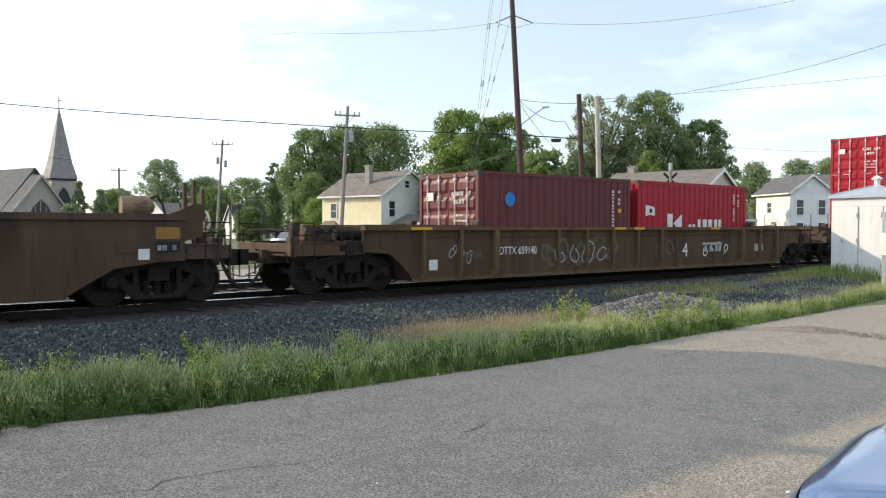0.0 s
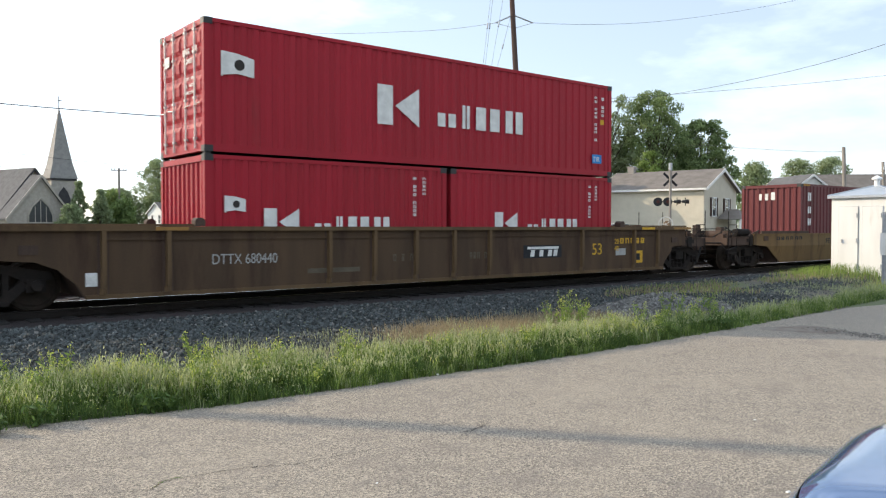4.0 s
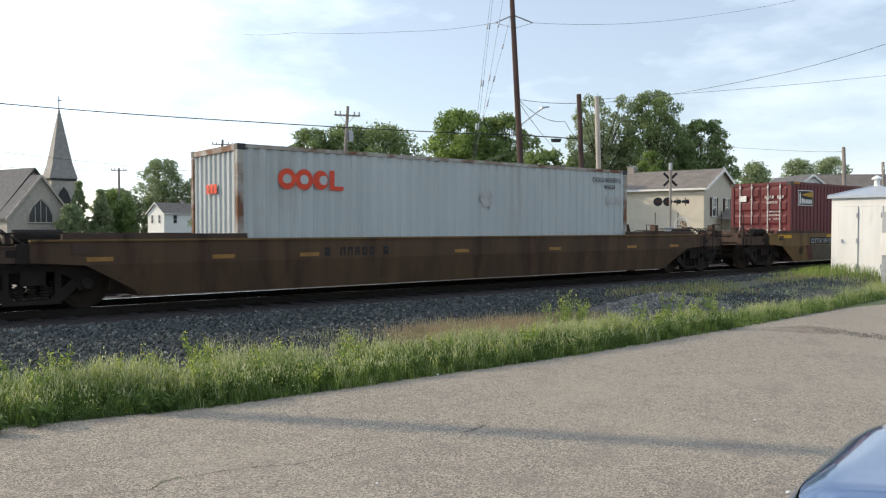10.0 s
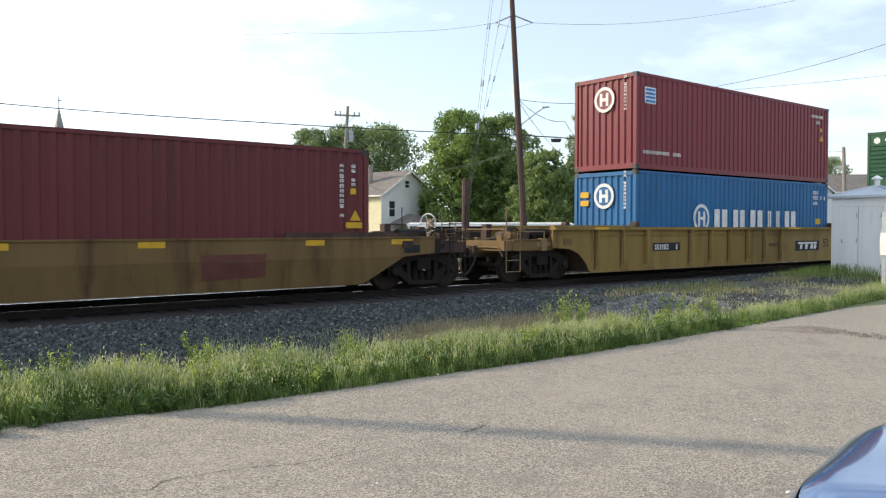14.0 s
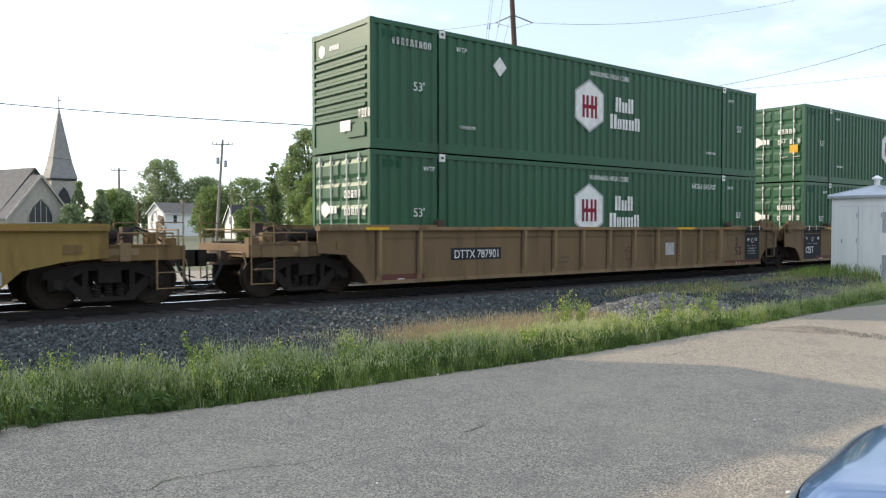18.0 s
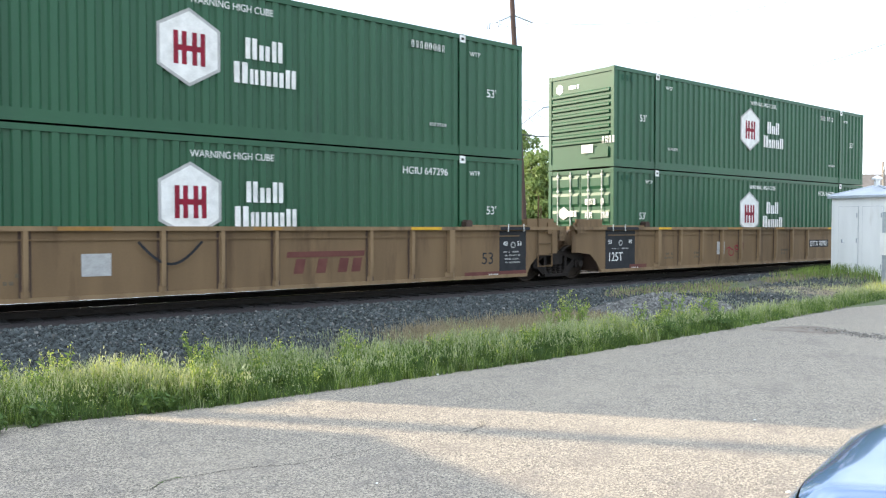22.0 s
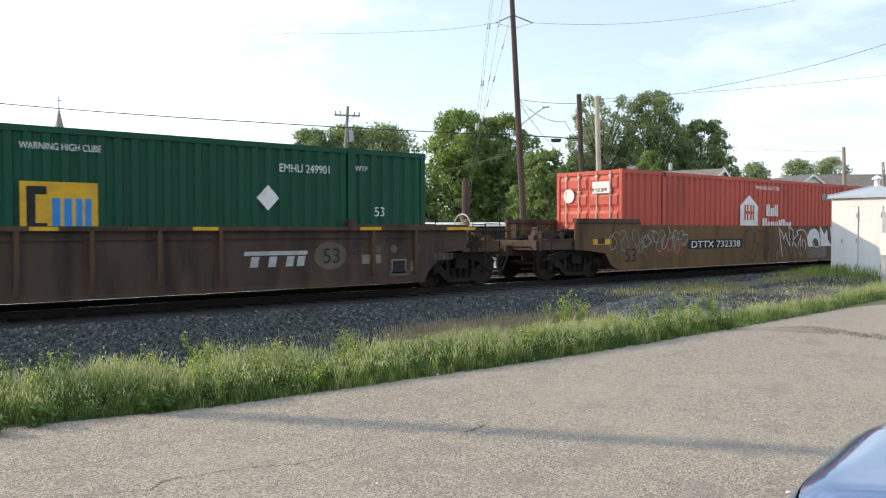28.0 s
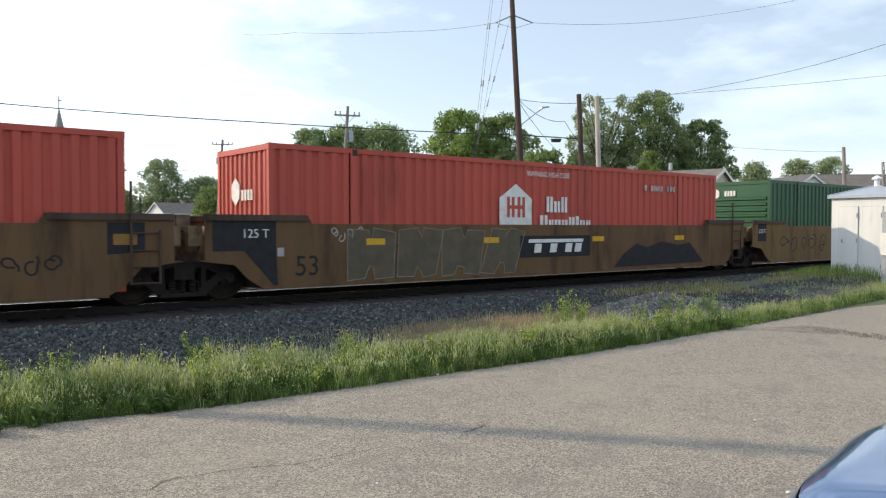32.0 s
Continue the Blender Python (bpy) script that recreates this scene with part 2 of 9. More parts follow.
M["well_brown"] = mat("well_brown", (0.094, 0.058, 0.034), (0.064, 0.041, 0.026), 0.7, scale=2, bump=0.1, dirt=(0.040, 0.022, 0.016), dirt_at=0.58, streak=True, spec=0.18)
M["well_tan"] = mat("well_tan", (0.178, 0.116, 0.062), (0.138, 0.090, 0.049), 0.65, scale=2, bump=0.1, dirt=(0.071, 0.042, 0.024), dirt_at=0.62, streak=True, spec=0.18)
M["well_rust"] = mat("well_rust", (0.082, 0.054, 0.042), (0.058, 0.039, 0.031), 0.75, scale=2, bump=0.12, dirt=(0.026, 0.018, 0.016), dirt_at=0.58, streak=True, spec=0.18)
M["well_gold"] = mat("well_gold", (0.150, 0.088, 0.042), (0.110, 0.066, 0.034), 0.7, scale=2, bump=0.1, dirt=(0.049, 0.029, 0.018), dirt_at=0.58, streak=True, spec=0.18)
# lighter tan: sunlight on the end fittings put into the colour
M["iron_tan"] = mat("iron_tan", (0.24, 0.165, 0.090), (0.16, 0.105, 0.060), 0.75, scale=5, bump=0.1, dirt=(0.08, 0.05, 0.03), dirt_at=0.56)
M["chip"] = mat("chip", (0.24, 0.22, 0.19), (0.14, 0.13, 0.115), 0.9, scale=9, fine=60, bump=0.2, vary=0.4)
M["dirt"] = mat("dirt", (0.21, 0.165, 0.125), (0.13, 0.10, 0.08), 0.95, scale=5, fine=60, bump=0.8, dirt=(0.22, 0.195, 0.16), dirt_at=0.55, depth=0.02)
M["well_sand"] = mat("well_sand", (0.232, 0.156, 0.086), (0.178, 0.118, 0.065), 0.65, scale=2, bump=0.1, dirt=(0.07, 0.047, 0.03), dirt_at=0.6, streak=True, spec=0.18)
M["mark_amber"] = mat("mark_amber", (0.28, 0.14, 0.025), (0.2, 0.1, 0.02), 0.6, scale=5, bump=0.05)
M["well_umber"] = mat("well_umber", (0.132, 0.083, 0.042), (0.096, 0.060, 0.032), 0.65, scale=2, bump=0.1, dirt=(0.056, 0.034, 0.020), dirt_at=0.58, streak=True, spec=0.18)
M["box_white_worn"] = mat("box_white_worn", (0.40, 0.40, 0.37), (0.30, 0.28, 0.25), 0.7, scale=2.2, bump=0.08, dirt=(0.15, 0.075, 0.045), dirt_at=0.50, spec=0.18)
M["mark_dull"] = mat("mark_dull", (0.125, 0.105, 0.075), (0.09, 0.076, 0.056), 0.8, scale=4, bump=0.05, spec=0.18)
M["chimney_stone"] = mat("chimney_stone", (0.36, 0.33, 0.30), (0.25, 0.23, 0.21), 0.9, scale=3, fine=14, bump=0.4, depth=0.02)
M["truck_iron"] = mat("truck_iron", (0.027, 0.021, 0.018), (0.016, 0.014, 0.013), 0.85, scale=6, bump=0.2, spec=0.18)
M["wheel_steel"] = mat("wheel_steel", (0.039, 0.028, 0.022), (0.024, 0.020, 0.015), 0.7, 0.3, scale=6, bump=0.1, spec=0.18)
M["box_maroon"] = mat("box_maroon", (0.122, 0.023, 0.026), (0.100, 0.019, 0.022), 0.5, scale=1.2, bump=0.06, dirt=(0.045, 0.017, 0.014), dirt_at=0.68, streak=True, spec=0.28)
M["box_red"] = mat("box_red", (0.344, 0.014, 0.028), (0.287, 0.014, 0.024), 0.45, scale=1.2, bump=0.06, dirt=(0.192, 0.028, 0.028), dirt_at=0.70, streak=True, spec=0.18)
M["box_crimson"] = mat("box_crimson", (0.173, 0.010, 0.022), (0.141, 0.010, 0.019), 0.45, scale=1.2, bump=0.06, dirt=(0.096, 0.019, 0.019), dirt_at=0.72, streak=True, spec=0.36)
M["box_blue"] = mat("box_blue", (0.014, 0.123, 0.289), (0.014, 0.101, 0.239), 0.5, scale=1.2, bump=0.06, dirt=(0.021, 0.072, 0.145), dirt_at=0.68, streak=True, spec=0.25)
M["box_white"] = mat("box_white", (0.43, 0.465, 0.465), (0.37, 0.405, 0.405), 0.55, scale=1.2, bump=0.06, dirt=(0.306, 0.306, 0.281), dirt_at=0.66, streak=True, spec=0.18)
M["box_green"] = mat("box_green", (0.014, 0.082, 0.036), (0.012, 0.068, 0.031), 0.45, scale=1.0, bump=0.06, dirt=(0.008, 0.031, 0.018), dirt_at=0.70, streak=True, spec=0.38)
M["box_dark_green"] = mat("box_dark_green", (0.008, 0.070, 0.038), (0.008, 0.057, 0.032), 0.5, scale=1.0, bump=0.06, dirt=(0.015, 0.042, 0.028), dirt_at=0.70, streak=True, spec=0.18)
M["box_orange"] = mat("box_orange", (0.47, 0.086, 0.060), (0.40, 0.075, 0.054), 0.55, scale=1.2, bump=0.06, dirt=(0.174, 0.042, 0.025), dirt_at=0.66, streak=True, spec=0.25)
M["box_under"] = mat("box_under", (0.04, 0.035, 0.03), None, 0.9, scale=3, spec=0.18)
M["lock_bar"] = mat("lock_bar", (0.62, 0.62, 0.60), (0.48, 0.48, 0.46), 0.45, 0.1, scale=6, bump=0.05)
M["siding_yellow"] = mat("siding_yellow", (0.76, 0.68, 0.44), (0.69, 0.61, 0.39), 0.7, scale=1.5, fine=20, bump=0.1)
M["siding_white"] = mat("siding_white", (0.76, 0.76, 0.73), (0.68, 0.68, 0.66), 0.7, scale=1.5, fine=20, bump=0.1)
M["siding_beige"] = mat("siding_beige", (0.56, 0.51, 0.41), (0.50, 0.455, 0.365), 0.75, scale=1.5, fine=20, bump=0.1)
M["stone_wall"] = mat("stone_wall", (0.46, 0.42, 0.365), (0.36, 0.33, 0.29), 0.9, scale=2, fine=9, bump=0.6, depth=0.04)
M["spire_slate"] = mat("spire_slate", (0.27, 0.26, 0.245), (0.20, 0.195, 0.185), 0.8, scale=2, fine=12, bump=0.4, depth=0.03)
M["roof_grey"] = mat("roof_grey", (0.19, 0.165, 0.145), (0.13, 0.115, 0.10), 0.9, scale=1.5, fine=12, bump=0.4, depth=0.02)
M["roof_slate"] = mat("roof_slate", (0.115, 0.115, 0.12), (0.08, 0.08, 0.084), 0.9, scale=1.5, fine=12, bump=0.4, depth=0.02)
M["roof_dark"] = mat("roof_dark", (0.06, 0.058, 0.06), (0.04, 0.04, 0.042), 0.9, scale=1.5, fine=12, bump=0.4, depth=0.02)
M["pane"] = mat("pane", (0.03, 0.035, 0.04), (0.05, 0.055, 0.06), 0.08, scale=1, bump=0)
M["leaded_glass"] = mat("leaded_glass", (0.085, 0.09, 0.092), (0.06, 0.064, 0.066), 0.3, scale=6, bump=0.05)
M["shutter_white"] = mat("shutter_white", (0.8, 0.8, 0.78), None, 0.6, scale=2, bump=0.03)
M["car_paint"] = mat("car_paint", (0.085, 0.15, 0.29), (0.08, 0.14, 0.27), 0.12, 0.35, scale=0.5, bump=0.0, coat=0.6)
M["car_glass"] = mat("car_glass", (0.01, 0.012, 0.015), None, 0.05, scale=1, bump=0.0, coat=0.5)
M["rubber"] = mat("rubber", (0.02, 0.02, 0.02), None, 0.9, scale=6, bump=0.1)
M["chrome"] = mat("chrome", (0.7, 0.7, 0.7), None, 0.15, 1.0, scale=2, bump=0)


# ---- mesh helpers ----
def box(bm, x0, x1, y0, y1, z0, z1):
    v = [bm.verts.new((x, y, z)) for x in (x0, x1) for y in (y0, y1) for z in (z0, z1)]
    for f in ((0, 1, 3, 2), (4, 6, 7, 5), (0, 4, 5, 1), (2, 3, 7, 6), (0, 2, 6, 4), (1, 5, 7, 3)):
        bm.faces.new([v[i] for i in f])


def prism(bm, pts, axis, a, b):
    """Extrude a polygon: axis 'x': pts are (y, z); 'y': (x, z); 'z': (x, y)."""
    def p3(p, h):
        return {"x": (h, p[0], p[1]), "y": (p[0], h, p[1]), "z": (p[0], p[1], h)}[axis]
    lo, hi = [bm.verts.new(p3(p, a)) for p in pts], [bm.verts.new(p3(p, b)) for p in pts]
    bm.faces.new(lo)
    bm.faces.new(hi[::-1])
    k = len(pts)
    for i in range(k):
        bm.faces.new((lo[i], lo[(i + 1) % k], hi[(i + 1) % k], hi[i]))


def rod(bm, p, q, r0, r1=None, seg=8):
    """A round bar from p to q."""
    p, q = Vector(p), Vector(q)
    r1 = r0 if r1 is None else r1
    d = (q - p).normalized()
    u = d.orthogonal().normalized()
    w = d.cross(u)
    a, b = [], []
    for i in range(seg):
        c, s = math.cos(2 * math.pi * i / seg), math.sin(2 * math.pi * i / seg)
        a.append(bm.verts.new(p + (u * c + w * s) * r0))
        b.append(bm.verts.new(q + (u * c + w * s) * r1))
    bm.faces.new(a[::-1])
    bm.faces.new(b)
    for i in range(seg):
        bm.faces.new((a[i], a[(i + 1) % seg], b[(i + 1) % seg], b[i]))


def lathe(bm, profile, axis="y", seg=20, at=(0, 0, 0)):
    """Spin (offset along the axis, radius) pairs into a closed ring of faces."""
    rings = []
    for h, r in profile:
        ring = []
        for i in range(seg):
            c, s = r * math.cos(2 * math.pi * i / seg), r * math.sin(2 * math.pi * i / seg)
            p = (c, h, s) if axis == "y" else (c, s, h)
            ring.append(bm.verts.new((p[0] + at[0], p[1] + at[1], p[2] + at[2])))
        rings.append(ring)
    for a, b in zip(rings, rings[1:]):
        for i in range(seg):
            bm.faces.new((a[i], a[(i + 1) % seg], b[(i + 1) % seg], b[i]))
    bm.faces.new(rings[0][::-1])
    bm.faces.new(rings[-1])


def tube(bm, pts, r, seg=5):
    """One continuous round bar through the points."""
    pts = [Vector(p) for p in pts]
    rings = []
    u = (pts[1] - pts[0]).normalized().orthogonal().normalized()
    for i, p in enumerate(pts):
        d = (pts[min(i + 1, len(pts) - 1)] - pts[max(i - 1, 0)]).normalized()
        u = (u - d * u.dot(d)).normalized()
        w = d.cross(u)
        rings.append([bm.verts.new(p + (u * math.cos(2 * math.pi * k / seg) + w * math.sin(2 * math.pi * k / seg)) * r) for k in range(seg)])
    bm.faces.new(rings[0][::-1])
    bm.faces.new(rings[-1])
    for a, b in zip(rings, rings[1:]):
        for k in range(seg):
            bm.faces.new((a[k], a[(k + 1) % seg], b[(k + 1) % seg], b[k]))


def mesh_of(bm, material, smooth=False):
    bmesh.ops.recalc_face_normals(bm, faces=bm.faces)
    me = bpy.data.meshes.new("mesh")
    bm.to_mesh(me)
    bm.free()
    me.materials.append(material if not isinstance(material, str) else M[material])
    if smooth:
        me.polygons.foreach_set("use_smooth", [True] * len(me.polygons))
    return me


def part(name, bm, material, parent, label="", smooth=False):
    ob = new(name, mesh_of(bm, material, smooth))
    ob.parent = parent
    return tagged(ob, label)


def thing(name, label, category, m=None, group="", kind=""):
    ob = new(name)
    ob.empty_display_size = 0.2
    if m is not None:
        ob.matrix_basis = m
    return tagged(ob, label, category, group, kind)


def raw(name, verts, faces, material, smooth=False):
    me = bpy.data.meshes.new(name)
    me.from_pydata(verts, [], faces)
    me.materials.append(M[material])
    if smooth:
        me.polygons.foreach_set("use_smooth", [True] * len(me.polygons))
    return new(name, me)




def letters(text, size, x, y, z, material, parent, name="marking", facing="near", center=False, upright=False, wide=1.0):
    """Flat lettering on the side that faces -y (near) or on the end that faces -x (end)."""
    cu = bpy.data.curves.new("lettering", "FONT")
    cu.body, cu.size, cu.extrude = text, size, 0.002
    cu.align_x = "CENTER" if center else "LEFT"
    if upright:
        cu.body, cu.space_line = "\n".join(text), 0.8
    tmp = bpy.data.objects.new("lettering", cu)
    me = bpy.data.meshes.new_from_object(tmp)
    bpy.data.objects.remove(tmp)
    me.materials.clear()
    me.materials.append(M[material])
    ob = new(name, me)
    ob.parent = parent
    turn = Euler((radians(90), 0, 0)) if facing == "near" else Euler((radians(90), 0, radians(-90)))
    ob.matrix_basis = Matrix.LocRotScale((x, y, z), turn, (wide, 1, 1))
    return ob


def patch(name, pts, material, parent, y, thick=0.004, facing="near", label=""):
    """A flat plate of paint with the outline pts: (x, z) on the near side at y, or (y, z) on the end at x = y."""
    bm = bmesh.new()
    if facing == "near":
        prism(bm, pts, "y", y - thick, y)
    else:
        prism(bm, pts, "x", y - thick, y)
    return part(name, bm, material, parent, label)


def rect(x0, x1, z0, z1):
    return [(x0, z0), (x1, z0), (x1, z1), (x0, z1)]


def bars(parent, x, y, z, width, height, count, material, seed=1, facing="near", name="stencil", upright=False):
    """Unreadable or private characters: a row (or column) of plain bars."""
    rnd = random.Random(seed)
    bm = bmesh.new()
    step = width / count
    for i in range(count):
        if rnd.random() < 0.12:
            continue
        w = step * rnd.uniform(0.55, 0.72)
        if upright:
            zz = z - i * step
            pts = rect(x, x + height, zz - w, zz)
        else:
            pts = rect(x + i * step, x + i * step + w, z, z + height)
        # a broken bar: two strokes with a gap, so that it is no solid block
        (a, b), (c, d) = pts[0], pts[2]
        for q in (rect(a, a + (c - a) * 0.3, b, d), rect(c - (c - a) * 0.3, c, b, d), rect(a, c, d - (d - b) * 0.22, d), rect(a, c, b + (d - b) * (0.0 if rnd.random() < 0.5 else 0.4), b + (d - b) * 0.2 + (d - b) * (0.0 if rnd.random() < 0.5 else 0.35))):
            if q[2][1] <= q[0][1]:
                continue
            if facing == "near":
                prism(bm, q, "y", y - 0.004, y)
            else:
                prism(bm, [(-p[0], p[1]) for p in q], "x", y - 0.004, y)
    return tagged(part(name, bm, material, parent), kind="stuff")


# ---- ground ----
def ground_sheet():
    """One sheet to the horizon: level by the road, a low bank under the track."""
    ys = [-3000, -300, -60, -20, 0, 7.0, 7.62, 8.6, 9.6, 10.4, 11.2, 12.4, 13.4, 14.0, 18.2, 19.2, 20.5, 26, 40, 80, 200, 700, 3000]
    zs = [-0.4, -0.4, -0.4, -0.4, -0.4, -0.4, -0.37, -0.34, -0.33, -0.32, -0.30, -0.24, -0.19, -0.17, -0.17, -0.30, -0.38, -0.40, -0.40, -0.4, -0.4, -0.4, -0.4]
    xs = [-3000, -400, -80, -30, -10, 0, 6, 12, 18, 24, 30, 36, 42, 60, 100, 200, 600, 3000]
    verts, faces = [], []
    for x in xs:
        for y, z in zip(ys, zs):
            rise = 0.0
            if 8 < y < 14:
                rise = 0.30 * math.exp(-((x - 27) / 5.5) ** 2) * math.exp(-((y - 11.3) / 1.9) ** 2)
            verts.append((x, y, z + rise))
    n = len(ys)
    for i in range(len(xs) - 1):
        for j in range(n - 1):
            faces.append((i * n + j, (i + 1) * n + j, (i + 1) * n + j + 1, i * n + j + 1))
    return tagged(raw("ground", verts, faces, "meadow"), "level grassy ground with bare earth around the railway", "ground", kind="structure")


ground_sheet()


def road_edge(x):
    """Where the asphalt ends and the grass begins, for a place x along the road."""
    return np.interp(x, [-60, 1.3, 3.3, 6, 8.3, 13, 21.2, 30, 100], [8.3, 8.08, 7.66, 7.6, 7.56, 7.79, 8.48, 9.2, 9.3])


def road_sheet():
    """Worn asphalt; its far edge wavers along the grass."""
    verts, faces = [], []
    n = 240
    for i in range(n + 1):
        x = -60 + 160 * i / n
        e = road_edge(x) + 0.05 * noise.noise((x * 0.9, 0, 0)) + 0.04 * noise.noise((x * 3.1, 5, 0))
        for y, z in ((-40, -0.36), (0, -0.352), (4, -0.35), (e - 0.15, -0.352), (e, -0.362), (e, -0.42)):
            verts.append((x, y, z))
    for i in range(n):
        for j in range(5):
            a = i * 6 + j
            faces.append((a, a + 6, a + 7, a + 1))
    return tagged(raw("road", verts, faces, "asphalt"), "cracked light grey asphalt road beside the railway", "road", kind="structure")


road_sheet()


def ballast_bed(name, y, half, zt):
    bm = bmesh.new()
    prism(bm, [(y - half - 1.1, -0.42), (y - half, zt), (y + half, zt), (y + half + 1.1, -0.42)], "x", -250, 400)
    return tagged(new(name, mesh_of(bm, "shaded_dust_bed")), "oily ballast bed under the rails, darkened for the train's shade", "ballast", kind="structure")


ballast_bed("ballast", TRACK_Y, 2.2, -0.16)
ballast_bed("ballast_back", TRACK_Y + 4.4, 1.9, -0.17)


def rail_line(y, label):
    ob = thing("rail", label, "rail", pose(0, y, 0), group="running rails")
    bm = bmesh.new()
    prism(bm, [(-0.07, -0.17), (0.07, -0.17), (0.07, -0.155), (0.012, -0.13), (0.012, -0.04), (0.036, -0.03), (0.036, -0.008), (-0.036, -0.008), (-0.036, -0.03), (-0.012, -0.04), (-0.012, -0.13), (-0.07, -0.155)], "x", -250, 400)
    part("web", bm, "rail", ob)
    bm = bmesh.new()
    prism(bm, [(-0.034, -0.008), (0.034, -0.008), (0.028, 0.0), (-0.028, 0.0)], "x", -250, 400)
    part("rail_head", bm, "rail_top", ob, "bright worn running surface")


for yy in (TRACK_Y - 0.755, TRACK_Y + 0.755):
    rail_line(yy, "steel running rail with a bright worn head")
for yy in (TRACK_Y + 4.4 - 0.755, TRACK_Y + 4.4 + 0.755):
    rail_line(yy, "steel rail of the second track behind")


def ties():
    bm = bmesh.new()
    box(bm, -0.115, 0.115, -1.3, 1.3, -0.30, -0.135)
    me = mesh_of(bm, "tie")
    host = tagged(new("track_ties"), "creosoted wooden railway ties", "ties", kind="structure")
    for row in range(2):
        for i in range(110):
            ob = new("tie", me)
            ob.parent = host
            ob.location = (-3 + i * 0.55, TRACK_Y + 4.4 * row + random.uniform(-0.04, 0.04), random.uniform(-0.012, 0.006))
            ob.rotation_euler = (0, 0, random.uniform(-0.02, 0.02))


ties()


# ---- the train ----
ROLLING = []     # (thing, place along the train)
PLACE = {}       # a thing's place along the train, by its name
WHEELSETS = []   # (part, its pose in its truck, radius)


def along(t):
    """How far the train has run at t seconds, in metres from its place at 16 s."""
    q = (t - 16) / 16
    return 7.8155 * (t - 16) + 8 * (0.0606 * q ** 2 - 0.1146 * q ** 3 - 0.0944 * q ** 4)


def train_thing(name, label, category, s, group):
    ob = thing(name, label, category, pose(s - along(0.0), TRACK_Y, 0), group)
    ROLLING.append((ob, s))
    PLACE[ob.name] = s
    return ob


def wheelset_mesh(radius):
    bm = bmesh.new()
    for sgn in (-1, 1):
        prof = [(0.70, radius + 0.028), (0.725, radius + 0.028), (0.74, radius), (0.83, radius - 0.008), (0.835, radius - 0.06), (0.80, radius - 0.09), (0.785, 0.17), (0.84, 0.13), (0.84, 0.075), (0.70, 0.075)]
        lathe(bm, [(sgn * h, r) for h, r in prof], "y", 24)
    rod(bm, (0, -1.05, 0), (0, 1.05, 0), 0.075, None, 10)
    return mesh_of(bm, "wheel_steel")


WHEEL_MESH = {r: wheelset_mesh(r) for r in (0.457, 0.48)}


def truck_meshes(wb):
    """Side frame casting, bolster and spring nest of a two-axle freight truck; wb is half the wheelbase."""
    bm = bmesh.new()
    # four cast members with openings between them
    prism(bm, [(-wb - 0.27, 0.56), (-wb - 0.22, 0.68), (-0.42, 0.82), (0.42, 0.82), (wb + 0.22, 0.68), (wb + 0.27, 0.56), (wb - 0.16, 0.52), (0.40, 0.68), (-0.40, 0.68), (-wb + 0.16, 0.52)], "y", -0.07, 0.07)
    for sg in (-1, 1):
        prism(bm, [(sg * (wb - 0.22), 0.56), (sg * (wb - 0.1), 0.44), (sg * 0.44, 0.13), (sg * 0.30, 0.13), (sg * 0.30, 0.24)], "y", -0.06, 0.06)
        prism(bm, [(sg * 0.36, 0.17), (sg * 0.46, 0.17), (sg * 0.46, 0.72), (sg * 0.36, 0.72)], "y", -0.065, 0.065)
        prism(bm, [(sg * wb - 0.15, 0.34), (sg * wb + 0.15, 0.34), (sg * wb + 0.15, 0.56), (sg * wb - 0.15, 0.56)], "y", -0.10, 0.05)
        lathe(bm, [(-0.19, 0.02), (-0.19, 0.085), (-0.15, 0.10), (-0.10, 0.10)], "y", 12, (sg * wb, 0, 0.45))
    prism(bm, [(-0.46, 0.12), (0.46, 0.12), (0.46, 0.20), (-0.46, 0.20)], "y", -0.10, 0.10)
    frame_me = mesh_of(bm, "truck_iron")
    bm = bmesh.new()
    for k in range(3):
        for j in range(5):
            lathe(bm, [(0.20 + j * 0.05, 0.045), (0.215 + j * 0.05, 0.075), (0.235 + j * 0.05, 0.075), (0.25 + j * 0.05, 0.045)], "z", 10, (-0.2 + 0.2 * k, 0, 0))
    spring_me = mesh_of(bm, "truck_iron")
    bm = bmesh.new()
    box(bm, -0.2, 0.2, -1.12, 1.12, 0.46, 0.72)
    box(bm, -0.28, 0.28, -0.4, 0.4, 0.72, 0.80)
    for sg in (-1, 1):
        box(bm, sg * (wb - 0.55) - 0.05, sg * (wb - 0.55) + 0.05, -0.95, 0.95, 0.28, 0.40)
        for yy in (-0.75, 0.75):
            box(bm, sg * (wb - 0.49) - 0.05, sg * (wb - 0.49) + 0.05, yy - 0.06, yy + 0.06, 0.24, 0.5)
    bolster_me = mesh_of(bm, "truck_iron")
    return frame_me, spring_me, bolster_me


TRUCK = {0.457: truck_meshes(0.88), 0.48: truck_meshes(0.91)}


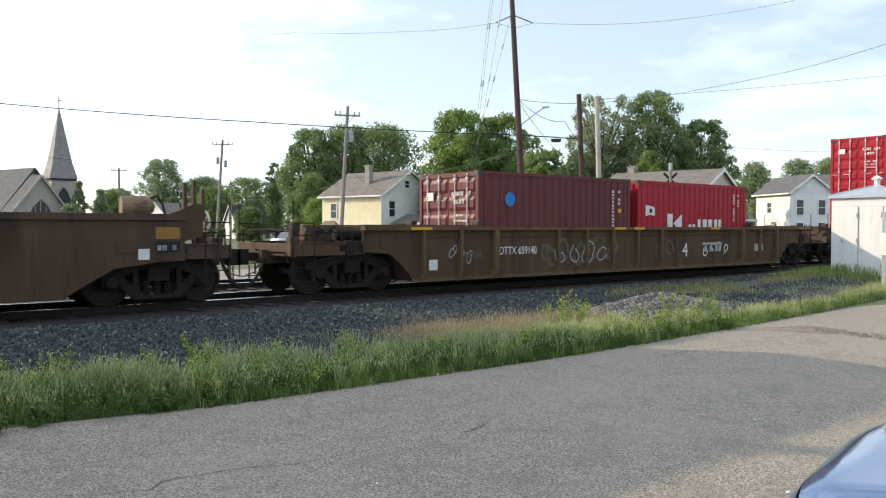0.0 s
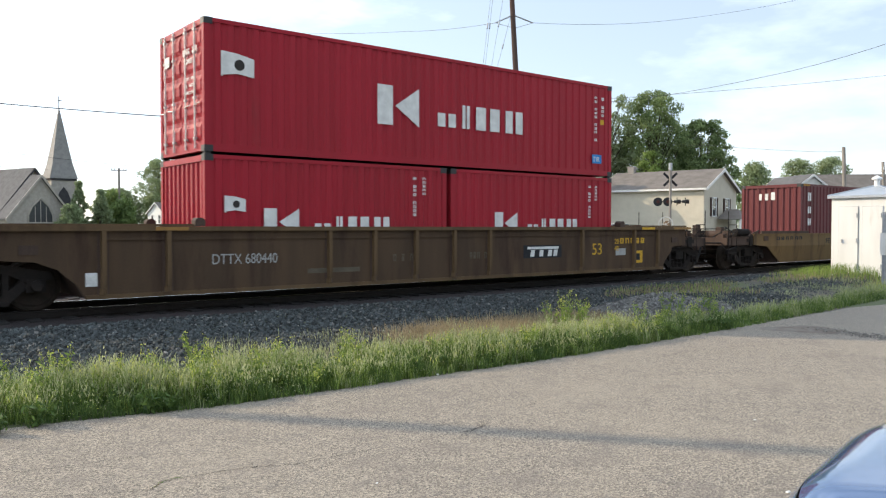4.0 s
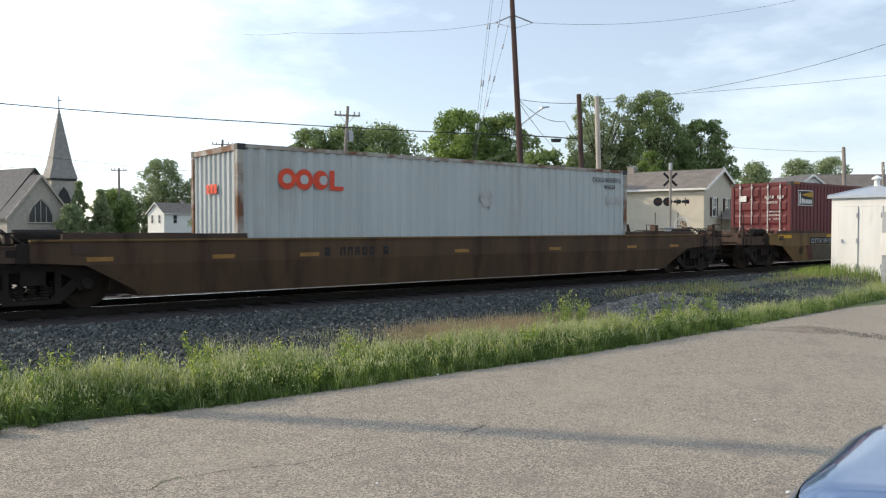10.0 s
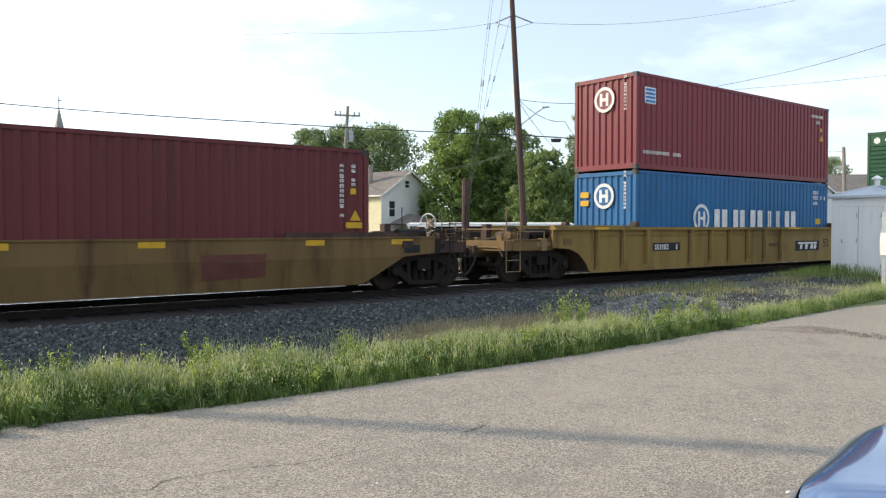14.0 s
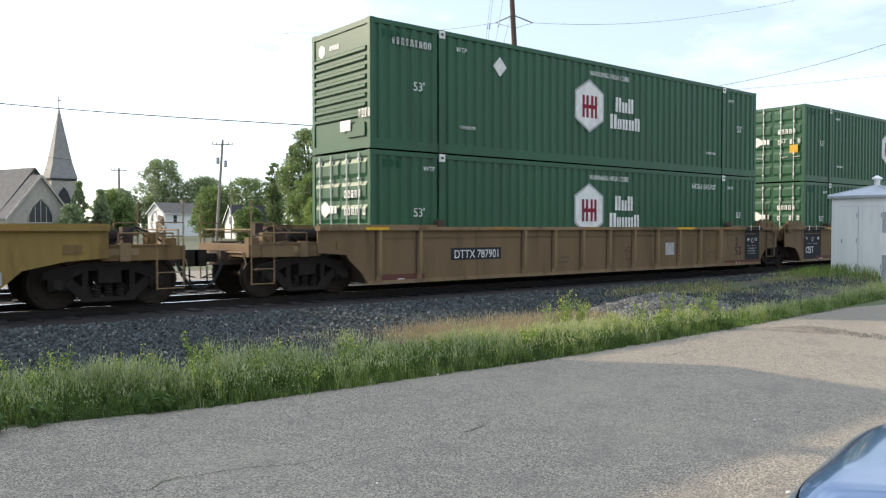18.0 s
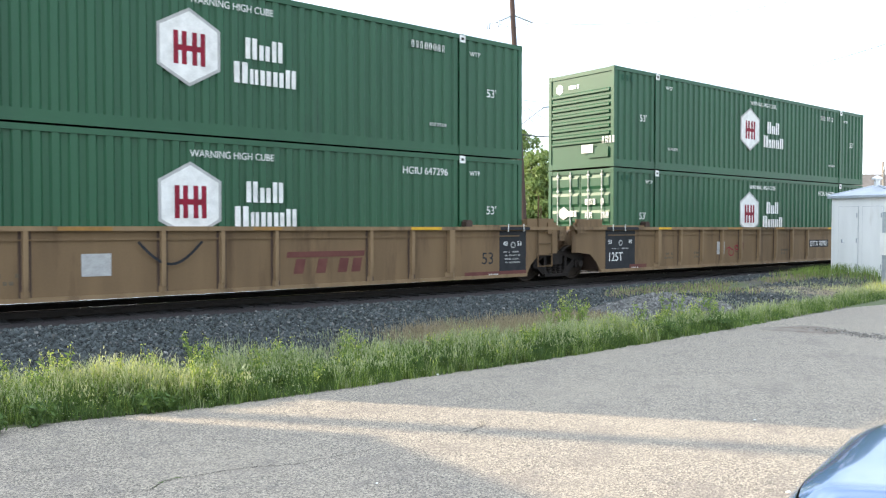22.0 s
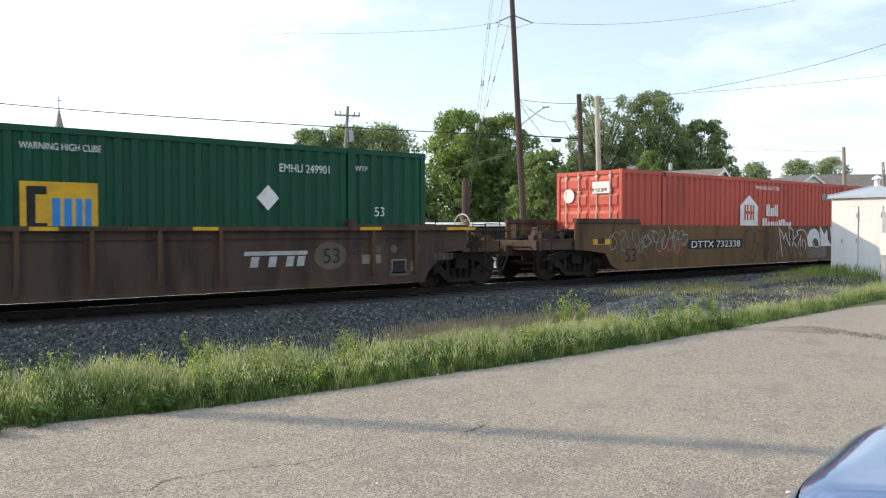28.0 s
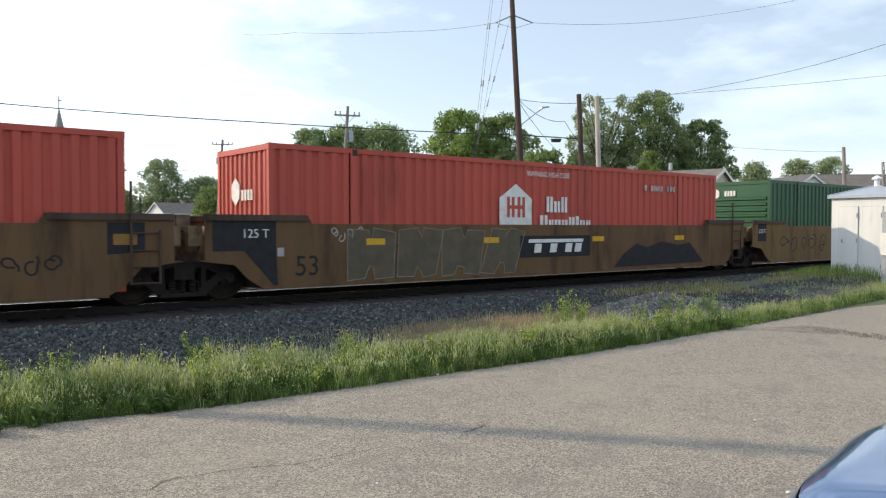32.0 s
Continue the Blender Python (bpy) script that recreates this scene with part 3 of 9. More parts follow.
def truck(parent, x, radius=0.457):
    frame_me, spring_me, bolster_me = TRUCK[radius]
    wb = 0.88 if radius == 0.457 else 0.91
    tk = new("truck", bolster_me)
    tk.parent, tk.location = parent, (x, 0, 0)
    for sg in (-1, 1):
        fr = new("side_frame", frame_me)
        fr.parent, fr.location = tk, (0, sg * 0.99, 0)
        if sg > 0:
            fr.rotation_euler = (0, 0, math.pi)
        sp = tagged(new("spring_nest", spring_me), kind="stuff")
        sp.parent, sp.location = tk, (0, sg * 0.99, 0)
    for sg in (-1, 1):
        ws = new("wheelset", WHEEL_MESH[radius])
        ws.parent, ws.location = tk, (sg * wb, 0, radius)
        WHEELSETS.append((ws, (sg * wb, 0, radius), radius))
    return tk


def brake_wheel(parent, x, y, z):
    bm = bmesh.new()
    ring = [(0.25 * math.cos(2 * math.pi * i / 18), 0, 0.25 * math.sin(2 * math.pi * i / 18)) for i in range(19)]
    tube(bm, [(x - p[0] * 0.25, y + p[0] * 0.97, z + p[2]) for p in ring], 0.018, 6)
    for i in range(5):
        a = 2 * math.pi * i / 5
        rod(bm, (x, y, z), (x - 0.07 * math.cos(a), y + 0.27 * math.cos(a), z + 0.25 * math.sin(a)), 0.010, None, 5)
    wheel = part("brake_wheel", bm, "lock_bar", parent, "pale spoked hand brake wheel")
    bm = bmesh.new()
    prism(bm, [(y - 0.1, z - 0.58), (y + 0.1, z - 0.58), (y + 0.12, z - 0.1), (y + 0.08, z + 0.12), (y - 0.08, z + 0.12), (y - 0.12, z - 0.1)], "x", x + 0.02, x + 0.12)
    part("brake_stand", bm, "iron_tan", parent)
    return wheel


def coupler(parent, x0, x1):
    """Draft sill, shank and knuckle from x0 out to x1."""
    sg = 1 if x1 > x0 else -1
    bm = bmesh.new()
    box(bm, min(x0, x1 - sg * 0.45), max(x0, x1 - sg * 0.45), -0.3, 0.3, 0.68, 0.98)
    part("draft_sill", bm, "well_rust", parent)
    bm = bmesh.new()
    a, b = sorted((x1 - sg * 0.5, x1 - sg * 0.12))
    box(bm, a, b, -0.09, 0.09, 0.74, 0.92)
    prism(bm, [(x1 - sg * 0.2, -0.2), (x1 + sg * 0.06, -0.2), (x1 + sg * 0.06, 0.0), (x1 - sg * 0.02, 0.03), (x1 + sg * 0.02, 0.18), (x1 - sg * 0.2, 0.16)], "z", 0.66, 1.0)
    part("coupler", bm, "truck_iron", parent, "cast knuckle coupler")
    bm = bmesh.new()
    pts = []
    for i in range(10):
        u = i / 9
        pts.append((x1 - sg * 0.46 + sg * 0.46 * u ** 1.3, -0.40, 0.80 - 0.58 * math.sin(u * math.pi / 2)))
    tube(bm, pts, 0.034, 6)
    part("air_hose", bm, "rubber", parent)
    bm = bmesh.new()
    rod(bm, (x1 - sg * 0.16, -0.30, 0.66), (x1 - sg * 0.16, -0.30, 0.36), 0.018, None, 5)
    rod(bm, (x1 - sg * 0.28, -0.34, 0.70), (x1 - sg * 0.28, -0.34, 0.46), 0.022, None, 5)
    tube(bm, [(x1 - sg * 0.36, -0.33, 0.66), (x1 - sg * 0.26, -0.33, 0.50), (x1 - sg * 0.06, -0.33, 0.44)], 0.012, 5)
    part("coupler_chain", bm, "truck_iron", parent)


def end_deck(parent, tc, xe, body, brake):
    """Open end platform over a truck, out to the end beam at xe, with grab irons and a ladder."""
    sg = 1 if xe > tc else -1
    inner = tc - sg * 1.2
    grab = "well_sand" if body in ("well_ochre", "well_tan") else "truck_iron"
    bm = bmesh.new()
    a, b = sorted((inner, xe))
    box(bm, a, b, -0.62, 0.62, 0.95, 1.06)
    box(bm, a, b, -0.36, 0.36, 0.78, 0.95)
    part("platform", bm, body, parent)
    bm = bmesh.new()
    a, b = sorted((xe - sg * 0.28, xe))
    box(bm, a, b, -1.3, 1.3, 0.86, 1.12)
    part("end_beam", bm, body, parent)
    for yy in (-1.3, 1.3):
        # deep channel sill that carries the end beam
        bm = bmesh.new()
        a, b = sorted((tc - sg * 0.2, xe - sg * 0.28))
        prism(bm, [(yy * 0.985 - 0.05, 0.86), (yy * 0.985 + 0.05, 0.86), (yy * 0.985 + 0.05, 1.13), (yy * 0.985 - 0.05, 1.13)], "x", a, b)
        box(bm, a, b, yy * 0.985 - 0.08, yy * 0.985 + 0.06, 1.13, 1.15)
        part("side_sill", bm, body, parent)
        # grab posts and steps at the corner
        bm = bmesh.new()
        for u, z0, z1 in ((0.05, 0.30, 2.02), (0.55, 0.30, 1.58)):
            rod(bm, (xe - sg * u, yy * 1.02, z0), (xe - sg * u, yy * 1.02, z1), 0.015, None, 6)
        for zz in (0.32, 0.62):
            rod(bm, (xe - sg * 0.05, yy * 1.02, zz), (xe - sg * 0.55, yy * 1.02, zz), 0.012, None, 6)
        for zz in (1.30, 1.56):
            rod(bm, (xe - sg * 0.05, yy * 1.02, zz), (xe - sg * 0.55, yy * 1.02, zz), 0.012, None, 5)
        part("ladder", bm, grab, parent, "thin grab posts and steps at the car's corner")
        bm = bmesh.new()
        a, b = sorted((tc + sg * 0.1, tc + sg * 1.1))
        rod(bm, (a, yy * 0.98, 1.36), (b, yy * 0.98, 1.36), 0.016, None, 5)
        for xx in (a, b):
            rod(bm, (xx, yy * 0.98, 1.14), (xx, yy * 0.98, 1.36), 0.016, None, 5)
        part("grab_rail", bm, grab, parent)
        bm = bmesh.new()
        box(bm, *sorted((tc - sg * 1.0, tc - sg * 0.25)), yy - 0.09, yy + 0.05, 0.94, 1.24)
        box(bm, *sorted((tc - sg * 0.85, tc - sg * 0.55)), yy - 0.12, yy + 0.05, 1.0, 1.16)
        part("side_bracket", bm, body, parent)
        bm = bmesh.new()
        box(bm, *sorted((tc - sg * 0.2, tc + sg * 0.45)), yy - 0.05, yy + 0.05, 0.96, 1.08)
        box(bm, *sorted((tc + sg * 0.1, tc + sg * 0.3)), yy - 0.07, yy + 0.05, 0.85, 1.18)
        part("step_bracket", bm, grab, parent)
    bm = bmesh.new()
    tube(bm, [(xe + sg * 0.04, -1.28, 0.72), (xe + sg * 0.04, -1.1, 0.95), (xe + sg * 0.05, -0.2, 0.95), (xe + sg * 0.25, -0.12, 0.98)], 0.016, 6)
    part("uncoupling_lever", bm, grab, parent)
    for k, (u, yy, hh) in enumerate(((0.55, -0.95, 0.30), (0.85, -0.5, 0.42), (0.2, -1.0, 0.2), (1.1, 0.6, 0.5))):
        bm = bmesh.new()
        xx = xe - sg * u
        box(bm, xx - 0.1, xx + 0.1, yy - 0.1, yy + 0.1, 1.06, 1.06 + hh)
        rod(bm, (xx, yy - 0.14, 1.06 + hh * 0.6), (xx, yy + 0.14, 1.06 + hh * 0.6), 0.05, None, 8)
        part("brake_fitting", bm, "well_rust" if k % 2 else body, parent)
    bm = bmesh.new()
    tube(bm, [(xe - sg * 0.1, -1.2, 1.12), (xe - sg * 0.1, -1.2, 1.42), (xe - sg * 0.1, 1.2, 1.42), (xe - sg * 0.1, 1.2, 1.12)], 0.018, 6)
    tube(bm, [(xe - sg * 0.35, -0.55, 1.06), (inner + sg * 0.3, -0.55, 1.26), (inner, -0.55, 1.3)], 0.03, 6)
    tube(bm, [(xe - sg * 0.4, 0.5, 1.06), (inner + sg * 0.2, 0.5, 1.3)], 0.045, 8)
    part("handrail", bm, grab, parent)
    bm = bmesh.new()
    rod(bm, (tc - sg * 0.55, -0.75, 1.30), (tc + sg * 0.25, -0.75, 1.30), 0.13, None, 12)
    for xx in (tc - sg * 0.4, tc + sg * 0.1):
        box(bm, xx - 0.03, xx + 0.03, -0.9, -0.6, 1.06, 1.2)
    part("air_reservoir", bm, "truck_iron", parent, "dark air reservoir")
    bm = bmesh.new()
    tube(bm, [(tc + sg * 0.3, -0.7, 1.3), (tc + sg * 0.6, -0.6, 1.48), (tc + sg * 0.9, -0.7, 1.34), (tc + sg * 1.2, -0.5, 1.15)], 0.022, 6)
    tube(bm, [(tc + sg * 0.1, -1.0, 1.16), (tc + sg * 0.5, -1.0, 1.44), (tc + sg * 0.8, -1.0, 1.2)], 0.018, 6)
    part("brake_pipe", bm, "rubber", parent)
    bm = bmesh.new()
    box(bm, *sorted((tc - sg * 0.5, tc + sg * 0.2)), 0.15, 0.5, 1.06, 1.36)
    lathe(bm, [(-0.5, 0.02), (-0.5, 0.14), (0.0, 0.14), (0.0, 0.02)], "y", 12, (tc + sg * 0.5, 0.1, 1.22))
    part("brake_gear", bm, "well_rust", parent, "air brake valve and reservoir")
    if brake:
        brake_wheel(parent, xe + sg * 0.02, 0.25, 1.58)
    for yy in (-0.8, 0.8):
        bm = bmesh.new()
        prism(bm, [(tc - sg * 1.25, 0.95), (tc - sg * 1.25, 1.38), (tc - sg * 0.3, 1.12), (tc + sg * 0.6, 1.06), (tc + sg * 0.6, 0.95)], "y", yy - 0.02, yy + 0.02)
        part("gusset", bm, body, parent)


def well_car(name, label, kind, tcl, tcr, body, s0=None, art_l=False, art_r=False, brake=True, xl=None, xr=None, own_l=True, own_r=True, chord=None, deck="well_rust", clear=(), wells=None):
    """kind: ribbed, smooth or tub. tcl, tcr: truck centres along the train; xl, xr: coupler faces."""
    mid = (tcl + tcr) / 2
    ob = train_thing(name, label, "freight car", mid, "well cars of the train")
    tl, tr = tcl - mid, tcr - mid
    wl, wr = tl + (1.5 if art_l else 1.72), tr - (1.47 if art_r else 1.72)
    if wells:
        wl, wr = wells[0] - mid, wells[1] - mid
    sl, sr = tl + (0.30 if art_l else 0.1), tr - (0.30 if art_r else 0.1)
    if kind == "smooth":
        sl, sr = sl - (0.0 if art_l else 0.5), sr + (0.0 if art_r else 0.5)
    chord = chord or body
    if kind == "tub":
        zt, zm, zb = 1.22, 0.80, 0.20
        outline = [(sl - 0.2, zt), (sl - 0.2, 0.86), (tl + 0.75, zm), (tr - 0.75, zm), (sr + 0.2, 0.86), (sr + 0.2, zt)]
    elif kind == "smooth":
        zt, zb = 1.54, 0.24
        up = 2.35
        outline = [(sl, 1.70), (sl, 0.84), (tl + 0.1, 0.82), (tl + 0.9, 0.72), (wl - 0.3, 0.42), (wl, zb), (wr, zb), (wr + 0.3, 0.42), (tr - 0.9, 0.72), (tr - 0.1, 0.82), (sr, 0.84), (sr, 1.70), (wr - up + 1.3, 1.70), (wr - up + 1.2, zt), (wl + up - 1.2, zt), (wl + up - 1.3, 1.70)]
    else:
        zt, zb = 1.40, 0.22
        left = [(sl, 0.77), (tl + 0.55, 0.77), (tl + 1.05, 0.71), (tl + 1.3, 0.5)] if art_l else [(sl, 0.92), (tl + 0.8, 0.87), (wl - 0.45, 0.73), (wl - 0.12, 0.43)]
        right = [(tr - 1.3, 0.5), (tr - 1.05, 0.71), (tr - 0.55, 0.77), (sr, 0.77)] if art_r else [(wr + 0.12, 0.43), (wr + 0.45, 0.73), (tr - 0.8, 0.87), (sr, 0.92)]
        outline = [(sl, zt)] + left + [(wl, zb), (wr, zb)] + right + [(sr, zt)]
    for sg in (-1, 1):
        y0 = sg * 1.38
        bm = bmesh.new()
        prism(bm, outline, "y", y0 - 0.02, y0 + 0.02)
        if kind == "tub":
            # the lower half leans in, its ends cut back above the trucks
            lo = [(tl + 0.78, zm), (wl + 0.15, zb), (wr - 0.15, zb), (tr - 0.78, zm)]
            a = [bm.verts.new((x, y0 + sg * (0.02 if z == zm else -0.08), z)) for x, z in lo]
            b = [bm.verts.new((x, y0 - sg * (0.02 if z == zm else 0.12), z)) for x, z in lo]
            bm.faces.new(a)
            bm.faces.new(b[::-1])
            for i in range(4):
                bm.faces.new((a[i], a[(i + 1) % 4], b[(i + 1) % 4], b[i]))
        part("side_panel", bm, body, ob)
        if kind == "ribbed":
            bm = bmesh.new()
            box(bm, sl, sr, y0 - 0.12, y0 + 0.09, zt, zt + 0.085)
            part("top_chord", bm, chord, ob)
            for a, b in ((sl, wl + 2.0), (wr - 2.0, sr)):
                bm = bmesh.new()
                box(bm, a, b, y0 - 0.06, y0 + 0.06, zt + 0.087, zt + 0.13)
                part("guide_rail", bm, chord, ob)
            for a in (wl + 2.05, wr - 2.05):
                bm = bmesh.new()
                prism(bm, [(a - 0.1, zt + 0.09), (a + 0.1, zt + 0.09), (a + 0.1, zt + 0.2), (a + 0.05, zt + 0.25), (a - 0.05, zt + 0.25), (a - 0.1, zt + 0.2)], "y", y0 - 0.11, y0 + 0.1)
                part("lock_box", bm, "well_rust", ob, "container locking box")
            bm = bmesh.new()
            box(bm, wl, wr, y0 - 0.05, y0 + 0.05, zb - 0.03, zb + 0.05)
            part("bottom_chord", bm, chord, ob)
            bm = bmesh.new()
            box(bm, wl + 0.3, wr - 0.3, y0 - 0.055, y0 + 0.05, 1.235, 1.262)
            part("upper_ledge", bm, body, ob)
        elif kind == "tub":
            bm = bmesh.new()
            prism(bm, [(y0 - 0.05, zt), (y0 + 0.05, zt), (y0 + 0.05, zt + 0.035), (y0 - 0.05, zt + 0.035)], "x", sl - 0.2, sr + 0.2)
            part("top_chord", bm, chord, ob)
            for a, b in ((sl + 0.3, wl + 2.1), (wr - 2.1, sr - 0.3)):
                bm = bmesh.new()
                box(bm, a, b, y0 - 0.03, y0 + 0.03, zt + 0.035, zt + 0.13)
                part("guide_rail", bm, "well_rust", ob)
        else:
            bm = bmesh.new()
            box(bm, wl, wr, y0 - 0.04, y0 + 0.04, zb - 0.03, zb + 0.04)
            part("bottom_chord", bm, body, ob)
            for a, b in ((sl, wl + up - 1.32), (wr - up + 1.32, sr)):
                bm = bmesh.new()
                prism(bm, [(y0 - 0.07, 1.60), (y0 + 0.07, 1.60), (y0 + 0.07, 1.72), (y0 - 0.05, 1.72)], "x", a, b)
                part("guide_rail", bm, "well_rust", ob)
    if kind == "ribbed":
        bm = bmesh.new()
        prism(bm, [(-0.05, 0.0), (0.05, 0.0), (0.04, -0.10), (-0.04, -0.10)], "z", zb + 0.16, zt)
        prism(bm, [(-0.075, 0.0), (0.075, 0.0), (0.03, -0.06), (-0.03, -0.06)], "z", zb + 0.05, zb + 0.16)
        rib_me = mesh_of(bm, chord)
        # a dark strip behind each rib: shade at its sides put into colour
        bm = bmesh.new()
        box(bm, -0.1, 0.1, -0.006, 0.0, zb + 0.05, zt)
        rib_shade_me = mesh_of(bm, "well_rust")
        n = round((wr - wl - 0.5) / 1.17)
        for i in range(n + 1):
            x = wl + 0.3 + (wr - wl - 0.6) * i / n
            for sg in (-1, 1):
                if sg < 0 and any(a - 0.08 < mid + x < b + 0.08 for a, b in clear):
                    continue
                rb = new("rib", rib_me)
                rb.parent, rb.location = ob, (x, sg * 1.4, 0)
                if sg < 0:
                    fl = new("rib_shade", rib_shade_me)
                    fl.parent, fl.location = ob, (x, -1.4, 0)
                if sg > 0:
                    rb.rotation_euler = (0, 0, math.pi)
                if i in (2, n - 2) and sg < 0:
                    rb.scale = (1.9, 1.2, 1)
    bm = bmesh.new()
    box(bm, wl + 0.02, wr - 0.02, -1.1, 1.1, zb, zb + 0.08)
    part("well_floor", bm, "well_rust", ob)
    for x, sg in ((wl, 1), (wr, -1)):
        bm = bmesh.new()
        prism(bm, [(x, zb), (x + sg * 0.06, zb), (x - sg * 0.55, 1.25), (x - sg * 0.61, 1.25)], "y", -1.3, 1.3)
        part("well_end", bm, "well_rust", ob)
    for sg, tc, art, xe, own in ((-1, tl, art_l, xl, own_l), (1, tr, art_r, xr, own_r)):
        if art:
            bm = bmesh.new()
            x_in = tc - sg * 1.25
            a, b = sorted((x_in, tc - sg * 0.12))
            box(bm, a, b, -0.45, 0.45, 0.8, 1.12)
            for yy in (-1.05, 1.05):
                prism(bm, [(x_in, 0.98), (x_in, 1.5), (tc - sg * 0.75, 1.5), (tc - sg * 0.35, 1.3), (tc - sg * 0.3, 0.98)], "y", yy - 0.05, yy + 0.05)
            box(bm, *sorted((x_in, x_in + sg * 0.12)), -1.3, 1.3, 0.98, 1.5)
            part("connector", bm, "iron_tan", ob, "tan articulated end casting, its sunlit tone in the colour")
            for yy in ((-1.46, 1.46) if sg > 0 else ()):
                bm = bmesh.new()
                for u, z1 in ((1.1, 2.3), (0.58, 1.42)):
                    rod(bm, (tc - sg * u, yy, 0.42), (tc - sg * u, yy, z1), 0.024, None, 6)
                for zz in (0.44, 0.74, 1.04, 1.36):
                    rod(bm, (tc - sg * 1.1, yy, zz), (tc - sg * 0.58, yy, zz), 0.016, None, 6)
                rod(bm, (tc - sg * 0.9, yy + 0.1, 1.4), (tc - sg * 0.9, yy + 0.1, 2.05), 0.015, None, 5)
                part("ladder", bm, "well_rust" if kind == "smooth" else "well_umber", ob, "tall grab post and side ladder")
            for yo in ((-1.38, 1.38) if kind == "ribbed" else ()):
                bm = bmesh.new()
                box(bm, *sorted((tc - sg * 0.5, tc - sg * 1.5)), yo - 0.07, yo + 0.07, 1.49, 1.70)
                box(bm, *sorted((tc - sg * 0.42, tc - sg * 0.75)), yo - 0.1, yo + 0.08, 1.3, 1.60)
                part("end_block", bm, body, ob)
            for k, (u, yy, z1) in enumerate(((0.22, -0.95, 1.5), (0.15, -0.5, 1.72), (0.3, 0.2, 1.6))):
                bm = bmesh.new()
                box(bm, *sorted((tc - sg * (u - 0.14), tc - sg * (u + 0.14))), yy - 0.18, yy + 0.18, 1.1, z1)
                part("casting_lug", bm, "iron_tan", ob)
            bm = bmesh.new()
            for k in range(3):
                pts = [(tc - sg * 0.5 + 0.0, -0.9 + 0.3 * k, 1.2)]
                for i in range(1, 7):
                    u = i / 6
                    pts.append((tc - sg * 0.5 * (1 - 2 * u), -0.9 + 0.3 * k, 1.2 + 0.2 * math.sin(u * math.pi)))
                if sg < 0:
                    tube(bm, pts, 0.022, 5)
            if sg < 0:
                part("air_hose", bm, "rubber", ob)
            else:
                bm.free()
        elif xe is not None:
            end_deck(ob, tc, xe - mid - sg * 0.62, deck, brake and sg > 0)
            coupler(ob, tc, xe - mid)
        if own:
            truck(ob, tc, 0.48 if art else 0.457)
    return ob, wl, wr, sl, sr


def corrugated(bm, x0, x1, z0, z1, y, pitch=0.28, depth=0.036, out=-1, flat=None):
    """A pressed steel sheet along x, its ridges standing out towards out."""
    n = max(1, round((x1 - x0) / pitch))
    step = (x1 - x0) / n
    line = []
    for i in range(n):
        a = x0 + i * step
        line += [(a, 0), (a + step * 0.36, 0), (a + step * 0.48, depth), (a + step * 0.88, depth)]
    line.append((x1, 0))
    lo = [bm.verts.new((x, y + out * (d - depth), z0)) for x, d in line]
    hi = [bm.verts.new((x, y + out * (d - depth), z1)) for x, d in line]
    for i in range(len(line) - 1):
        bm.faces.new((lo[i], lo[i + 1], hi[i + 1], hi[i]))


def corrugated_end(bm, y0, y1, z0, z1, x, out, pitch=0.25, depth=0.04):
    n = max(1, round((y1 - y0) / pitch))
    step = (y1 - y0) / n
    line = []
    for i in range(n):
        a = y0 + i * step
        line += [(a, 0), (a + step * 0.32, 0), (a + step * 0.5, depth), (a + step * 0.82, depth)]
    line.append((y1, 0))
    lo = [bm.verts.new((x + out * (d - depth), y, z0)) for y, d in line]
    hi = [bm.verts.new((x + out * (d - depth), y, z1)) for y, d in line]
    for i in range(len(line) - 1):
        bm.faces.new((lo[i], lo[i + 1], hi[i + 1], hi[i]))


